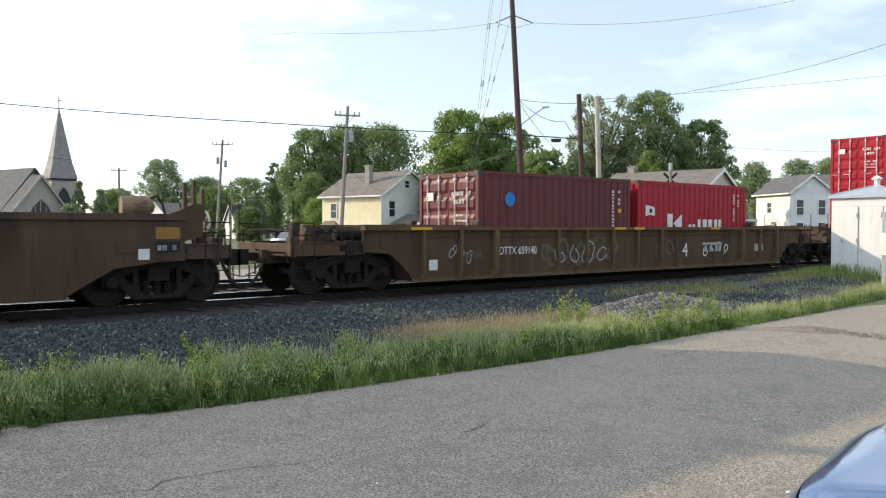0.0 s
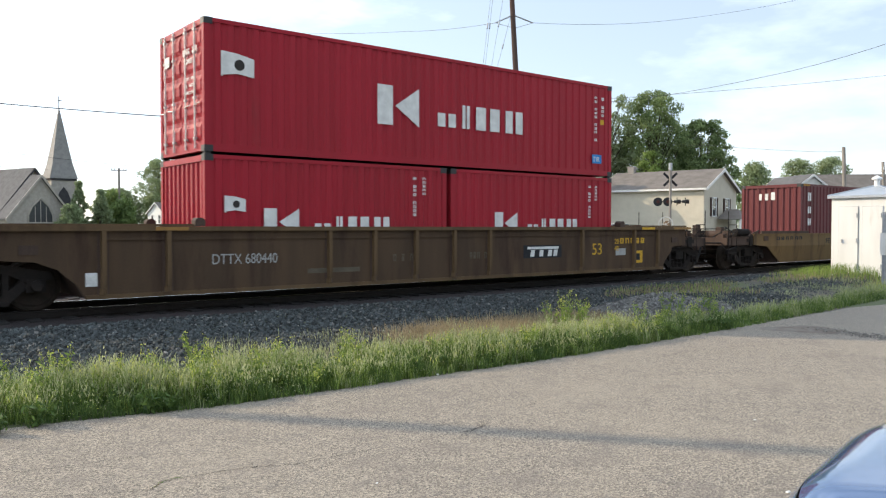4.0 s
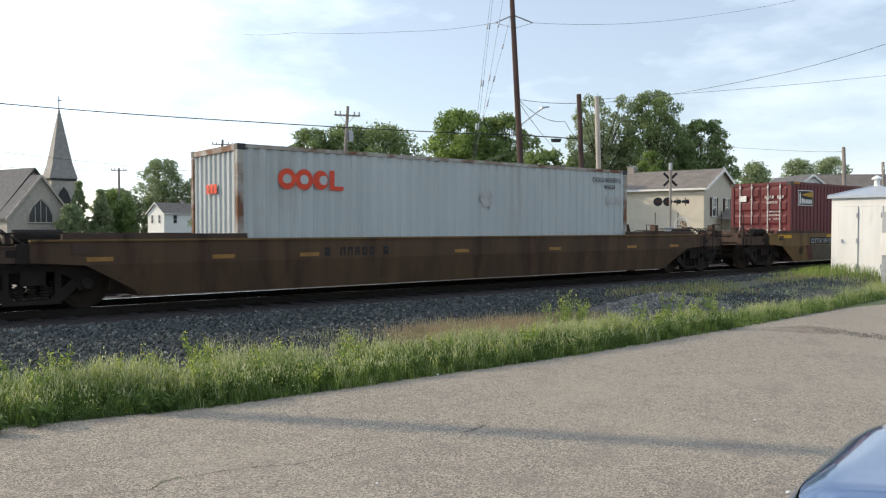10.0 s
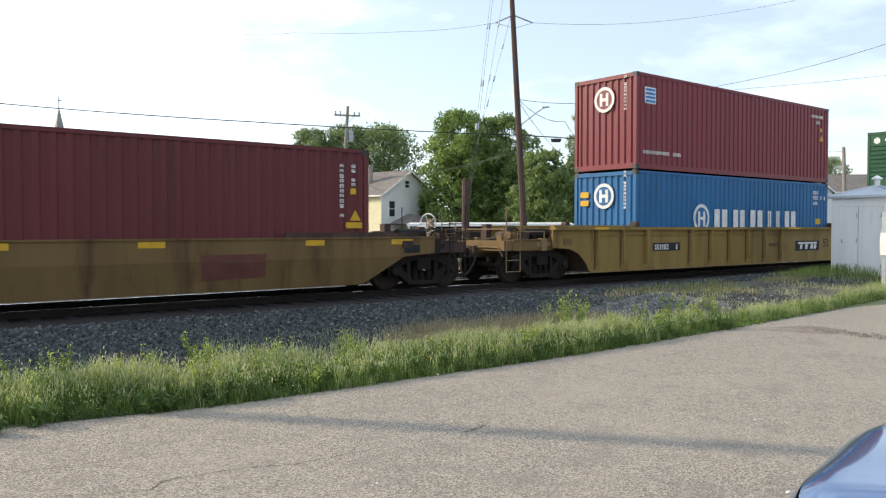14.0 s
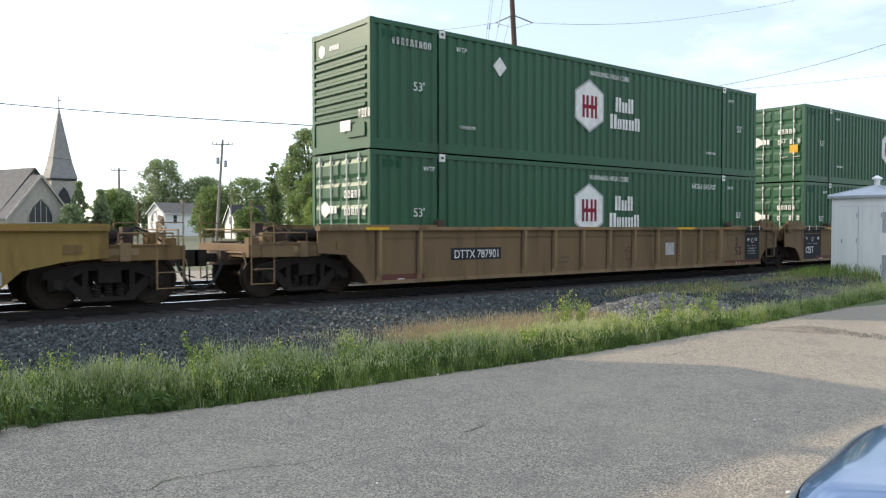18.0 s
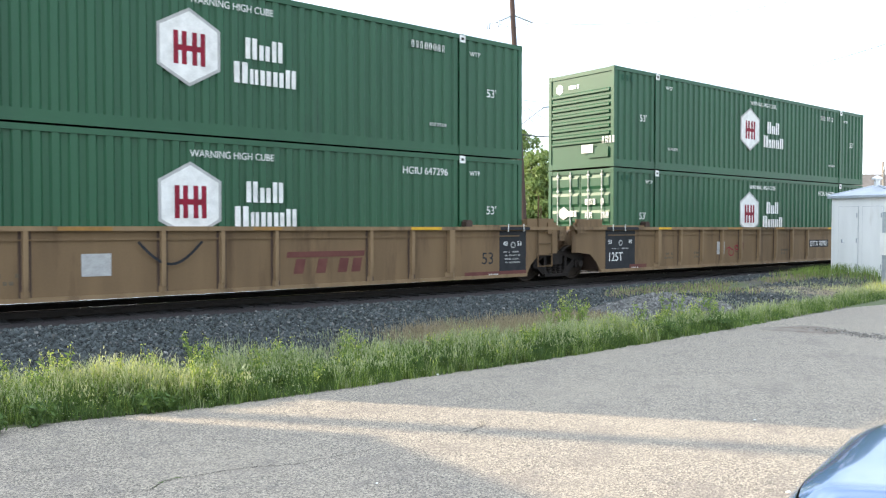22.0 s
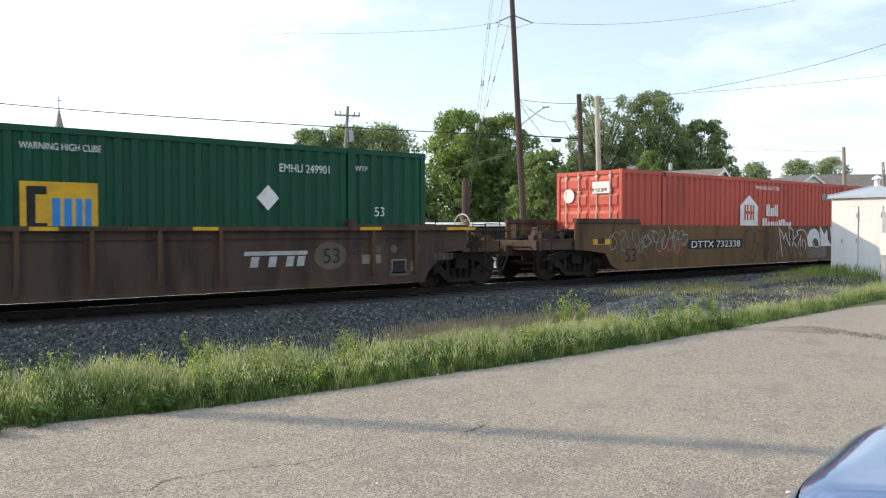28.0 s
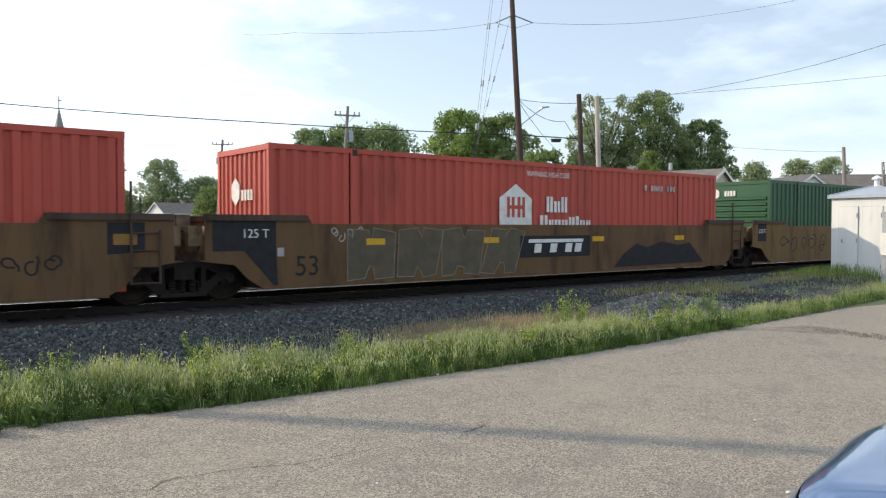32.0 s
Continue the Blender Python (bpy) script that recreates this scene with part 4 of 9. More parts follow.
def container(label, s0, length, height, z0, material, end="doors", width=2.44, big=False, smooth=False, lift=0.0, worn=None):
    """A steel freight container with its left end at s0 along the train and its floor at z0."""
    ob = train_thing("freight_container", label, "container", s0 + length / 2, "containers on the train")
    h, w, zt = length / 2, width / 2, z0 + height
    for sg in (-1, 1):
        bm = bmesh.new()
        if big:
            px = h - 2.05
            for a, b in ((-h + 0.12, -px - 0.09), (-px + 0.09, px - 0.09), (px + 0.09, h - 0.12)):
                corrugated(bm, a, b, z0 + 0.22, zt - 0.11, sg * (w - 0.012), 0.30 if not smooth else 0.6, 0.046 if not smooth else 0.02, sg)
        else:
            corrugated(bm, -h + 0.11, h - 0.11, z0 + 0.15, zt - 0.08, sg * (w - 0.012), 0.275, 0.029, sg)
        part("side_panel", bm, material, ob)
        if big:
            for px2 in (-px, px):
                bm = bmesh.new()
                box(bm, px2 - 0.09, px2 + 0.09, sg * w - 0.02, sg * w + 0.02, z0, zt)
                part("lifting_post", bm, material, ob)
        for zz, a, nm in ((z0, 0.22 if big else 0.15, "bottom_rail"), (zt - (0.11 if big else 0.08), 0.11 if big else 0.08, "top_rail")):
            bm = bmesh.new()
            y0, y1 = sorted((sg * (w - 0.09), sg * w))
            box(bm, -h + 0.1, h - 0.1, y0, y1, zz, zz + a)
            part(nm, bm, worn or material, ob)
    bm = bmesh.new()
    box(bm, -h + 0.05, h - 0.05, -w + 0.04, w - 0.04, zt - 0.05, zt - 0.02)
    for i in range(int(length / 0.6)):
        x = -h + 0.3 + i * 0.6
        prism(bm, [(x, zt - 0.02), (x + 0.3, zt - 0.02), (x + 0.25, zt - 0.004), (x + 0.05, zt - 0.004)], "y", -w + 0.1, w - 0.1)
    part("roof", bm, material, ob)
    bm = bmesh.new()
    box(bm, -h + 0.05, h - 0.05, -w + 0.05, w - 0.05, z0 + 0.08, z0 + 0.16)
    part("floor_frame", bm, "box_under", ob)
    castings = [(-h, 1), (h, -1)]
    bm = bmesh.new()
    box(bm, -0.004, 0.178, -0.004, 0.162, -0.004, 0.122)
    cast_me = mesh_of(bm, "black_metal" if not big else material)
    for x, sx in castings:
        for sy in (-1, 1):
            bm = bmesh.new()
            a, b = sorted((x, x + sx * 0.13))
            c, d = sorted((sy * w, sy * (w - 0.11)))
            box(bm, a, b, c, d, z0 + 0.1, zt - 0.1)
            part("corner_post", bm, worn or material, ob)
            for zz, sz in ((z0, 1), (zt, -1)):
                cc = new("corner_casting", cast_me)
                cc.parent, cc.location, cc.scale = ob, (x, sy * w, zz), (sx, -sy, sz)
        a, b = sorted((x, x + sx * 0.1))
        for nm, za, zb in (("end_header", zt - 0.13, zt - 0.01), ("end_sill", z0 + 0.01, z0 + 0.17)):
            bm = bmesh.new()
            box(bm, a, b, -w + 0.1, w - 0.1, za, zb)
            part(nm, bm, worn or material, ob)
    if lift:
        for px in ((-h + 0.09, h - 0.09) if not big else (-h + 2.05, h - 2.05)):
            for sy in (-1, 1):
                bm = bmesh.new()
                prism(bm, [(px - 0.06, sy * (w - 0.09) - 0.05), (px + 0.06, sy * (w - 0.09) - 0.05), (px + 0.06, sy * (w - 0.09) + 0.05), (px - 0.06, sy * (w - 0.09) + 0.05)], "z", z0 - lift, z0)
                part("twist_lock", bm, "black_metal", ob)
    zl, zh = z0 + 0.17, zt - 0.13
    bm = bmesh.new()
    corrugated_end(bm, -w + 0.1, w - 0.1, zl, zh, h - 0.03, 1)
    part("end_wall", bm, material, ob)
    x = -h + 0.03
    if end == "doors":
        for sg in (-1, 1):
            bm = bmesh.new()
            y0, y1 = sorted((sg * 0.01, sg * (w - 0.11)))
            box(bm, x, x + 0.05, y0, y1, zl, zh)
            door = part("door", bm, material, ob)
            k = 5
            hgt = (zh - zl) / k
            # pressed ridges, their tops and feet sloping
            bm = bmesh.new()
            lo = [bm.verts.new((x, yy, zz)) for yy in (y0 + 0.04, y1 - 0.04) for zz in (hgt * 0.1, hgt * 0.9)]
            hi = [bm.verts.new((x - 0.032, yy, zz)) for yy in (y0 + 0.07, y1 - 0.07) for zz in (hgt * 0.1 + 0.09, hgt * 0.9 - 0.09)]
            for f in ((hi[0], hi[1], hi[3], hi[2]), (lo[0], lo[1], hi[1], hi[0]), (lo[2], hi[2], hi[3], lo[3]), (lo[1], lo[3], hi[3], hi[1]), (lo[0], hi[0], hi[2], lo[2])):
                bm.faces.new(f)
            ridge_me = mesh_of(bm, material)
            for i in range(k):
                rg = new("pressed_panel", ridge_me)
                rg.parent, rg.location = door, (0, 0, zl + hgt * i)
            for f in (0.30, 0.74):
                bm = bmesh.new()
                yy = sg * (w - 0.11) * f
                rod(bm, (x - 0.06, yy, zl - 0.1), (x - 0.06, yy, zh + 0.08), 0.018, None, 6)
                for zz in (zl + 0.1, zl + 0.9, zh - 0.5, zh - 0.05):
                    box(bm, x - 0.085, x - 0.03, yy - 0.035, yy + 0.035, zz - 0.025, zz + 0.025)
                rod(bm, (x - 0.08, yy, zl + 0.75), (x - 0.08, yy + sg * 0.28, zl + 0.78), 0.013, None, 5)
                part("lock_bar", bm, "lock_bar", door, "pale galvanised lock bar")
    elif end == "louvre":
        bm = bmesh.new()
        box(bm, x, x + 0.04, -w + 0.1, w - 0.1, zl, zh)
        wall = part("end_wall", bm, material, ob)
        bm = bmesh.new()
        prism(bm, [(x, 0), (x - 0.06, 0.03), (x - 0.06, 0.09), (x, 0.13)], "y", -w + 0.16, w - 0.16)
        slat_me = mesh_of(bm, material)
        for i in range(8):
            sl = new("slat", slat_me)
            sl.parent, sl.location = wall, (0, 0, zl + 0.55 + (zh - zl - 1.15) * i / 7)
        bm = bmesh.new()
        box(bm, x - 0.05, x, -w + 0.2, -0.35, zl + 0.12, zl + 0.42)
        part("document_box", bm, material, wall)
    else:
        bm = bmesh.new()
        corrugated_end(bm, -w + 0.1, w - 0.1, zl, zh, x, -1)
        part("end_wall", bm, material, ob)
    return ob


def word_blocks(parent, x, y, z, widths, height, material, gap=0.05, name="emblem_block"):
    """A trade name as a row of plain upright bars of its size and colour."""
    for i, (w, f) in enumerate(widths):
        hh = height * f
        t = w * 0.41
        bm = bmesh.new()
        if w < 0.16:
            prism(bm, rect(x, x + w, z, z + hh), "y", y - 0.004, y)
        else:
            prism(bm, rect(x, x + t, z, z + hh), "y", y - 0.004, y)
            prism(bm, rect(x + w - t, x + w, z, z + hh), "y", y - 0.004, y)
        part(name, bm, material, parent)
        x += w + gap


def slant_mark(ob, s, z, w, h, material, y=-1.408):
    """A builder's mark in plain shapes: one long leaning bar over four leaning blocks."""
    x = s - PLACE[ob.name]
    lean = 0.2 * h

    def leaning(a, b, z0, z1):
        return [(x + a + lean * z0 / h, z + z0), (x + b + lean * z0 / h, z + z0), (x + b + lean * z1 / h, z + z1), (x + a + lean * z1 / h, z + z1)]
    for q in [leaning(0, w, h * 0.74, h)] + [leaning(w * a, w * (a + 0.12), 0, h * 0.66) for a in (0.12, 0.40, 0.68, 0.86)]:
        bm = bmesh.new()
        prism(bm, q, "y", y - 0.004, y)
        part("emblem_bar", bm, material, ob)


# ---- paint on the cars and containers; places are metres along the train ----
def on(ob, s):
    return s - PLACE[ob.name]


def label_at(ob, text, s, z, size, material="mark_white", y=-1.403, wide=1.0, upright=False):
    return letters(text, size, on(ob, s), y, z, material, ob, upright=upright, wide=wide)


def number(ob, s, z, width, height, text, material="mark_white", y=-1.403):
    """A stencilled code, stretched to its width."""
    o = letters(text, height / 0.7, on(ob, s), y, z, material, ob)
    o.scale.x = width / max(v.co.x for v in o.data.vertices)
    return o


def plate(ob, s0, s1, z0, z1, material, y=-1.403, name="paint_patch", label=""):
    return patch(name, rect(on(ob, s0), on(ob, s1), z0, z1), material, ob, y, label=label)


def code(ob, s, z, width, height, count, material="mark_white", y=-1.403, seed=1, upright=False):
    return bars(ob, on(ob, s), y, z, width, height, count, material, seed, upright=upright)


def ribbon(bm, pts, w, y):
    """A flat painted stroke through the points (x, z), one strip."""
    P = [Vector(p) for p in pts]
    prev = None
    for i, p in enumerate(P):
        d = P[min(i + 1, len(P) - 1)] - P[max(i - 1, 0)]
        if d.length < 1e-4:
            d = Vector((1, 0))
        n = Vector((-d.y, d.x)).normalized() * w / 2
        pair = (bm.verts.new((p.x + n.x, y, p.y + n.y)), bm.verts.new((p.x - n.x, y, p.y - n.y)))
        if prev:
            bm.faces.new((prev[0], prev[1], pair[1], pair[0]))
        prev = pair


def scrawl(ob, s0, s1, z0, z1, material, seed, loops=5, w=0.035, y=-1.404, label="sprayed scrawl"):
    """Looping sprayed strokes that spell nothing."""
    rnd = random.Random(seed)
    x0, x1 = on(ob, s0), on(ob, s1)
    for k in range(loops):
        bm = bmesh.new()
        cx = x0 + (x1 - x0) * (k + 0.5) / loops
        rw = (x1 - x0) / loops * rnd.uniform(0.4, 0.62)
        rh = (z1 - z0) / 2 * rnd.uniform(0.6, 1.0)
        cz = (z0 + z1) / 2 + rnd.uniform(-0.08, 0.08)
        a0, turns, tilt = rnd.uniform(0, 6.28), rnd.uniform(0.7, 1.5), rnd.uniform(-0.5, 0.9)
        pts = []
        for i in range(22):
            a = a0 + turns * 6.28 * i / 21
            r = 0.65 + 0.35 * math.sin(a * 1.5 + k)
            px, pz = rw * r * math.cos(a), rh * r * math.sin(a)
            pts.append((cx + px + tilt * pz * 0.5, cz + pz))
        ribbon(bm, pts, w, y - 0.001 * (k % 3))
        o = new("graffiti", mesh_of(bm, material))
        o.parent = ob
        tagged(o, label)


def block_paint(ob, s0, s1, z0, z1, count, material, edge, seed, y=-1.404, fill=True):
    """Fat sprayed shapes with spikes and slanted flanks and an outline; they spell nothing."""
    rnd = random.Random(seed)
    step = (s1 - s0) / count
    h = z1 - z0
    for i in range(count):
        a = on(ob, s0 + i * step)
        lean = rnd.uniform(-0.15, 0.3) * step
        j = lambda v: v + rnd.uniform(-0.05, 0.05)
        notch = rnd.uniform(0.3, 0.7)
        shape = [(0.02, 0.0), (0.0, 0.95), (0.42, 1.0), (0.5, 1 - 0.4 * notch), (0.58, 1.0), (1.0, 0.92), (0.95, 0.0), (0.62, 0.02), (0.56, 0.4 * notch), (0.44, 0.38 * notch), (0.36, 0.0)]
        pts = [(a + step * j(u) * 0.97 + lean * v, z0 + h * min(1.0, max(0.0, j(v)))) for u, v in shape]
        if fill:
            patch("graffiti", pts, material, ob, y, 0.002, label="fat sprayed shape")
        bm = bmesh.new()
        ribbon(bm, pts + pts[:1], 0.022, y - 0.004)
        o = new("graffiti", mesh_of(bm, edge))
        o.parent = ob
        tagged(o, "sprayed outline")


def low_y(z):
    """The lower half of a tub-sided car leans in."""
    return -1.403 + max(0.0, 0.80 - z) * 0.1515


def low_plate(ob, pts, material, label=""):
    """A painted field (s, z) that follows the leaning lower side of a tub car."""
    bm = bmesh.new()
    bm.faces.new([bm.verts.new((on(ob, s), low_y(z), z)) for s, z in pts])
    return part("paint_patch", bm, material, ob, label)


def low_label(ob, text, s, z, size, material, wide=1.0):
    o = letters(text, size, on(ob, s), low_y(z) - 0.004, z, material, ob, wide=wide)
    o.rotation_euler.x = radians(90 + 8.6)
    return o


def hub_marks(ob, s, z, hw, hh, y, word=True, open_house=False):
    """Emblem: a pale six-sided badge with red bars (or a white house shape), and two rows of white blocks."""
    cx = on(ob, s)
    if open_house:
        patch("emblem", [(cx - hw, z - hh), (cx - hw, z + hh * 0.35), (cx, z + hh), (cx + hw, z + hh * 0.35), (cx + hw, z - hh)], "mark_white", ob, y)
        bar = "box_orange"
    else:
        patch("emblem", [(cx + hw * a, z + hh * b) for a, b in ((0, 1), (1, 0.52), (1, -0.52), (0, -1), (-1, -0.52), (-1, 0.52))], "mark_white", ob, y)
        patch("emblem_rim", [(cx + hw * 1.1 * a, z + hh * 1.1 * b) for a, b in ((0, 1), (1, 0.52), (1, -0.52), (0, -1), (-1, -0.52), (-1, 0.52))], "mark_grey", ob, y + 0.003)
        bar = "mark_crimson"
    strokes = [rect(cx + hw * fx, cx + hw * (fx + 0.17), z - hh * 0.5, z + hh * 0.42) for fx in (-0.55, -0.26, 0.1, 0.39)]
    for k, q in enumerate(strokes + [rect(cx - hw * 0.5, cx + hw * 0.52, z - hh * 0.12, z + hh * 0.04)]):
        bm = bmesh.new()
        prism(bm, q, "y", y - 0.008 - 0.0005 * (k == 4), y - 0.004 - 0.0005 * (k == 4))
        part("emblem_bar", bm, bar, ob)


def hub_words(ob, s, ztop, width, y, tail=0):
    x = on(ob, s)
    u = width / 5.2
    word_blocks(ob, x + u * 0.85, y, ztop - 0.42, [(u * 0.85, 1.0), (u * 0.8, 0.72), (u * 0.8, 1.0)], 0.42, "mark_white", u * 0.18)
    word_blocks(ob, x, y, ztop - 0.92, [(u, 1.0), (u * 0.6, 0.72), (u * 0.8, 0.72), (u * 0.8, 0.72), (u * 0.8, 0.9)] + [(u * 0.45, 0.95), (u * 0.7, 0.7), (u * 0.6, 0.7)][:tail], 0.42, "mark_white", u * 0.18)


def end_letters(ob, text, y, z, size, x, material="mark_white"):
    return letters(text, size, x, y, z, material, ob, facing="end")


def end_patch(ob, y0, y1, z0, z1, x, material, name="paint_patch"):
    return patch(name, rect(y0, y1, z0, z1), material, ob, x, 0.004, "end")


def disc(ob, s, z, r, material, y, name="emblem", seg=20, squash=1.0):
    cx = on(ob, s)
    return patch(name, [(cx + r * squash * math.cos(2 * math.pi * i / seg), z + r * math.sin(2 * math.pi * i / seg)) for i in range(seg)], material, ob, y)


def end_disc(ob, y, z, r, x, material, seg=18):
    return patch("emblem", [(y + r * math.cos(2 * math.pi * i / seg), z + r * math.sin(2 * math.pi * i / seg)) for i in range(seg)], material, ob, x, 0.004, "end")


# ---- cars and loads, from the head of the train backwards ----
car_A = well_car("well_car", "dull brown smooth-sided well car with a brake drum", "smooth", -139.0, -119.25, "well_brown", xl=-141.2, xr=-117.25)[0]
car_B = well_car("well_car", "dark brown ribbed well car with chalky scrawls", "ribbed", -114.95, -95.37, "well_brown", xl=-117.2, xr=-93.67, wells=(-113.5, -96.82), chord="well_umber", clear=((-110.8, -109.4), (-102.9, -100.3)), deck="well_brown")[0]
car_C = well_car("well_car", "brown ribbed well car with faded stencils", "ribbed", -91.2, -71.55, "well_brown", xl=-93.62, xr=-69.77, wells=(-89.6, -72.85), clear=((-87.3, -85.9), (-78.9, -77.4), (-76.2, -75.4)), chord="well_umber")[0]
car_D = well_car("well_car", "ochre tub-sided well car with tapered ends", "tub", -67.45, -48.0, "well_ochre", xl=-69.72, xr=-46.18)[0]
car_E = well_car("well_car", "brown tub-sided well car with tapered ends", "tub", -43.8, -24.2, "well_brown", xl=-46.13, xr=-22.25, chord="well_ochre")[0]
car_F = well_car("well_car", "yellow tub-sided well car with grey patches", "tub", -19.8, -4.15, "well_ochre", xl=-22.2, xr=-2.37)[0]
car_G = well_car("well_car", "bright yellow ribbed well car", "ribbed", -0.1, 19.9, "well_yellow", xl=-2.32, xr=21.85, wells=(1.5, 17.95), clear=((4.4, 5.8), (13.1, 14.95), (15.2, 15.85)), deck="well_ochre")[0]
car_H = well_car("well_car", "tan ribbed well car, first of three coupled units", "ribbed", 23.95, 43.3, "well_tan", art_r=True, xl=21.9, wells=(25.3, 41.83), xr=None, clear=((27.7, 29.35), (40.1, 42.0)), chord="well_sand", deck="well_tan")[0]
car_I = well_car("well_car", "tan ribbed well car, middle of three coupled units", "ribbed", 43.3, 63.0, "well_tan", art_l=True, art_r=True, own_l=False, clear=((44.9, 46.45), (50.5, 51.2), (54.5, 56.5), (59.9, 61.6)), chord="well_sand")[0]
car_J = well_car("well_car", "tan ribbed well car, last of three coupled units", "ribbed", 63.0, 83.15, "well_tan", art_l=True, own_l=False, clear=((64.6, 66.15), (76.6, 78.2), (79.4, 80.7)), xr=85.1, wells=(64.5, 81.4), chord="well_sand", deck="well_tan")[0]
car_K = well_car("well_car", "rusty dark ribbed well car with yellow dashes", "ribbed", 87.35, 106.1, "well_rust", xl=85.15, xr=107.85, wells=(88.7, 104.7), clear=((89.9, 91.5), (100.0, 101.6), (101.85, 102.6)), chord="well_brown", deck="well_brown")[0]
car_L = well_car("well_car", "brown smooth-sided well car covered in painted scrawls", "smooth", 110.35, 129.5, "well_gold", xl=107.9, wells=(111.76, 128.03), art_r=True)[0]
car_M = well_car("well_car", "brown smooth-sided well car with large grey lettering shapes", "smooth", 129.5, 149.3, "well_gold", art_l=True, art_r=True, own_l=False)[0]
car_N = well_car("well_car", "orange-brown smooth-sided well car", "smooth", 149.3, 169.1, "well_ochre", art_l=True, own_l=False, xr=171.0)[0]

cA2 = container("red steel container on the upper deck of the stack", -134.6, 12.19, 2.9, 3.2, "box_red", "doors")
cA1 = container("maroon steel container in the well", -134.6, 12.19, 2.9, 0.3, "box_maroon", "doors")
c_sky = container("maroon short steel container with a round blue emblem", -111.3, 6.06, 2.6, 0.3, "box_maroon", "doors")
c_k20 = container("red short steel container with white emblem", -104.88, 6.06, 2.6, 0.3, "box_red", "wave")
c_kl1 = container("red short steel container under a longer one", -87.35, 6.06, 2.6, 0.3, "box_red", "wave")
c_kl2 = container("red short steel container under a longer one", -81.15, 6.06, 2.6, 0.3, "box_red", "wave")
c_kup = container("long red steel container stacked on two short ones", -87.35, 12.25, 2.6, 2.96, "box_red", "doors", lift=0.06)
c_tex = container("long maroon steel container standing low in the well", -63.9, 12.4, 2.9, 0.25, "box_maroon", "wave")
c_white = container("long weathered white steel container", -40.1, 12.3, 2.9, 0.25, "box_white", "wave", worn="box_white_worn")
c_sign = container("long maroon steel container with a black and yellow sign", -18.1, 12.3, 2.9, 0.3, "box_maroon", "doors")
c_blue = container("long blue steel container under a crimson one", 3.8, 12.19, 2.9, 0.3, "box_blue", "wave")
c_crim = container("long crimson steel container on top of a blue one", 3.8, 12.19, 2.9, 3.26, "box_crimson", "wave", lift=0.06)
GREEN = []
for s, e in ((25.45, "louvre"), (45.2, "doors"), (65.18, "louvre")):
    low = container("long green container standing in the well", s, 16.25, 2.92, 0.3, "box_green", "doors", 2.59, True)
    GREEN.append((s, e, low, container("long green container stacked on another green one", s, 16.25, 2.92, 3.26, "box_green", e, 2.59, True, lift=0.04)))
c_emp = container("long dark green container with a yellow emblem", 88.65, 16.15, 2.9, 0.3, "box_dark_green", "doors", 2.59, True)
c_or1 = container("long faded orange-red container", 112.1, 16.25, 2.9, 0.3, "box_orange", "doors", 2.59, True)
c_or2 = container("long faded orange-red container", 131.2, 16.25, 2.9, 0.3, "box_orange", "wave", 2.59, True)
c_tail = container("long green container at the tail", 150.95, 16.15, 2.9, 0.3, "box_green", "louvre", 2.59, True)

NEAR, NEAR_W = -1.222, -1.297

# short maroon and red containers
disc(c_sky, -110.2, 2.2, 0.18, "mark_blue", NEAR)
code(c_sky, -106.1, 2.55, 1.1, 0.09, 11, y=NEAR, seed=3, upright=True)
code(c_sky, -105.82, 2.55, 0.45, 0.09, 4, y=NEAR, seed=4, upright=True)
plate(c_sky, -105.82, -105.68, 1.9, 2.02, "mark_yellow", NEAR)


def flag(ob, s, z, w, h, y):
    x = on(ob, s)
    patch("emblem_flag", [(x, z - h), (x + 0.03, z - h), (x + 0.03, z - h * 0.95), (x + w * 0.5, z - h * 0.85), (x + w, z - h * 0.95), (x + w, z - h * 0.2), (x + w * 0.5, z - h * 0.05), (x, z)], "mark_white", ob, y)
    disc(ob, s + w * 0.55, z - h * 0.5, h * 0.22, "mark_black", y - 0.005)


def line_word(ob, s, z0, z1, w, y):
    """Big white block capitals of a shipping line, as plain blocks; the first stands taller."""
    h = z1 - z0
    x = on(ob, s)
    patch("emblem_block", rect(x, x + w * 0.09, z0 - h * 0.1, z0 + h), "mark_white", ob, y)
    patch("emblem_block", [(x + w * 0.105, z0 + h * 0.45), (x + w * 0.25, z0 - h * 0.1), (x + w * 0.25, z0 + h)], "mark_white", ob, y)
    word_blocks(ob, x + w * 0.37, y, z0, [(w * 0.12, 0.4), (w * 0.05, 0.7), (w * 0.17, 0.7), (w * 0.13, 0.7)], h, "mark_white", w * 0.045)


flag(c_k20, -104.5, 2.15, 0.45, 0.34, NEAR)
line_word(c_k20, -103.4, 1.35, 1.9, 3.1, NEAR)
code(c_k20, -99.65, 2.6, 0.95, 0.09, 10, y=NEAR, seed=5, upright=True)
code(c_k20, -99.38, 2.6, 0.45, 0.09, 5, y=NEAR, seed=6, upright=True)
flag(c_kup, -87.0, 4.95, 0.7, 0.5, NEAR)
line_word(c_kup, -83.3, 3.9, 4.72, 4.7, NEAR)
code(c_kup, -75.85, 5.2, 1.3, 0.1, 12, y=NEAR, seed=7, upright=True)
code(c_kup, -75.55, 5.2, 0.6, 0.1, 5, y=NEAR, seed=8, upright=True)
plate(c_kup, -75.6, -75.45, 4.42, 4.56, "mark_yellow", NEAR)
plate(c_kup, -75.95, -75.55, 3.3, 3.55, "mark_blue", NEAR)
label_at(c_kup, "TIR", -75.92, 3.35, 0.2, y=NEAR - 0.005)
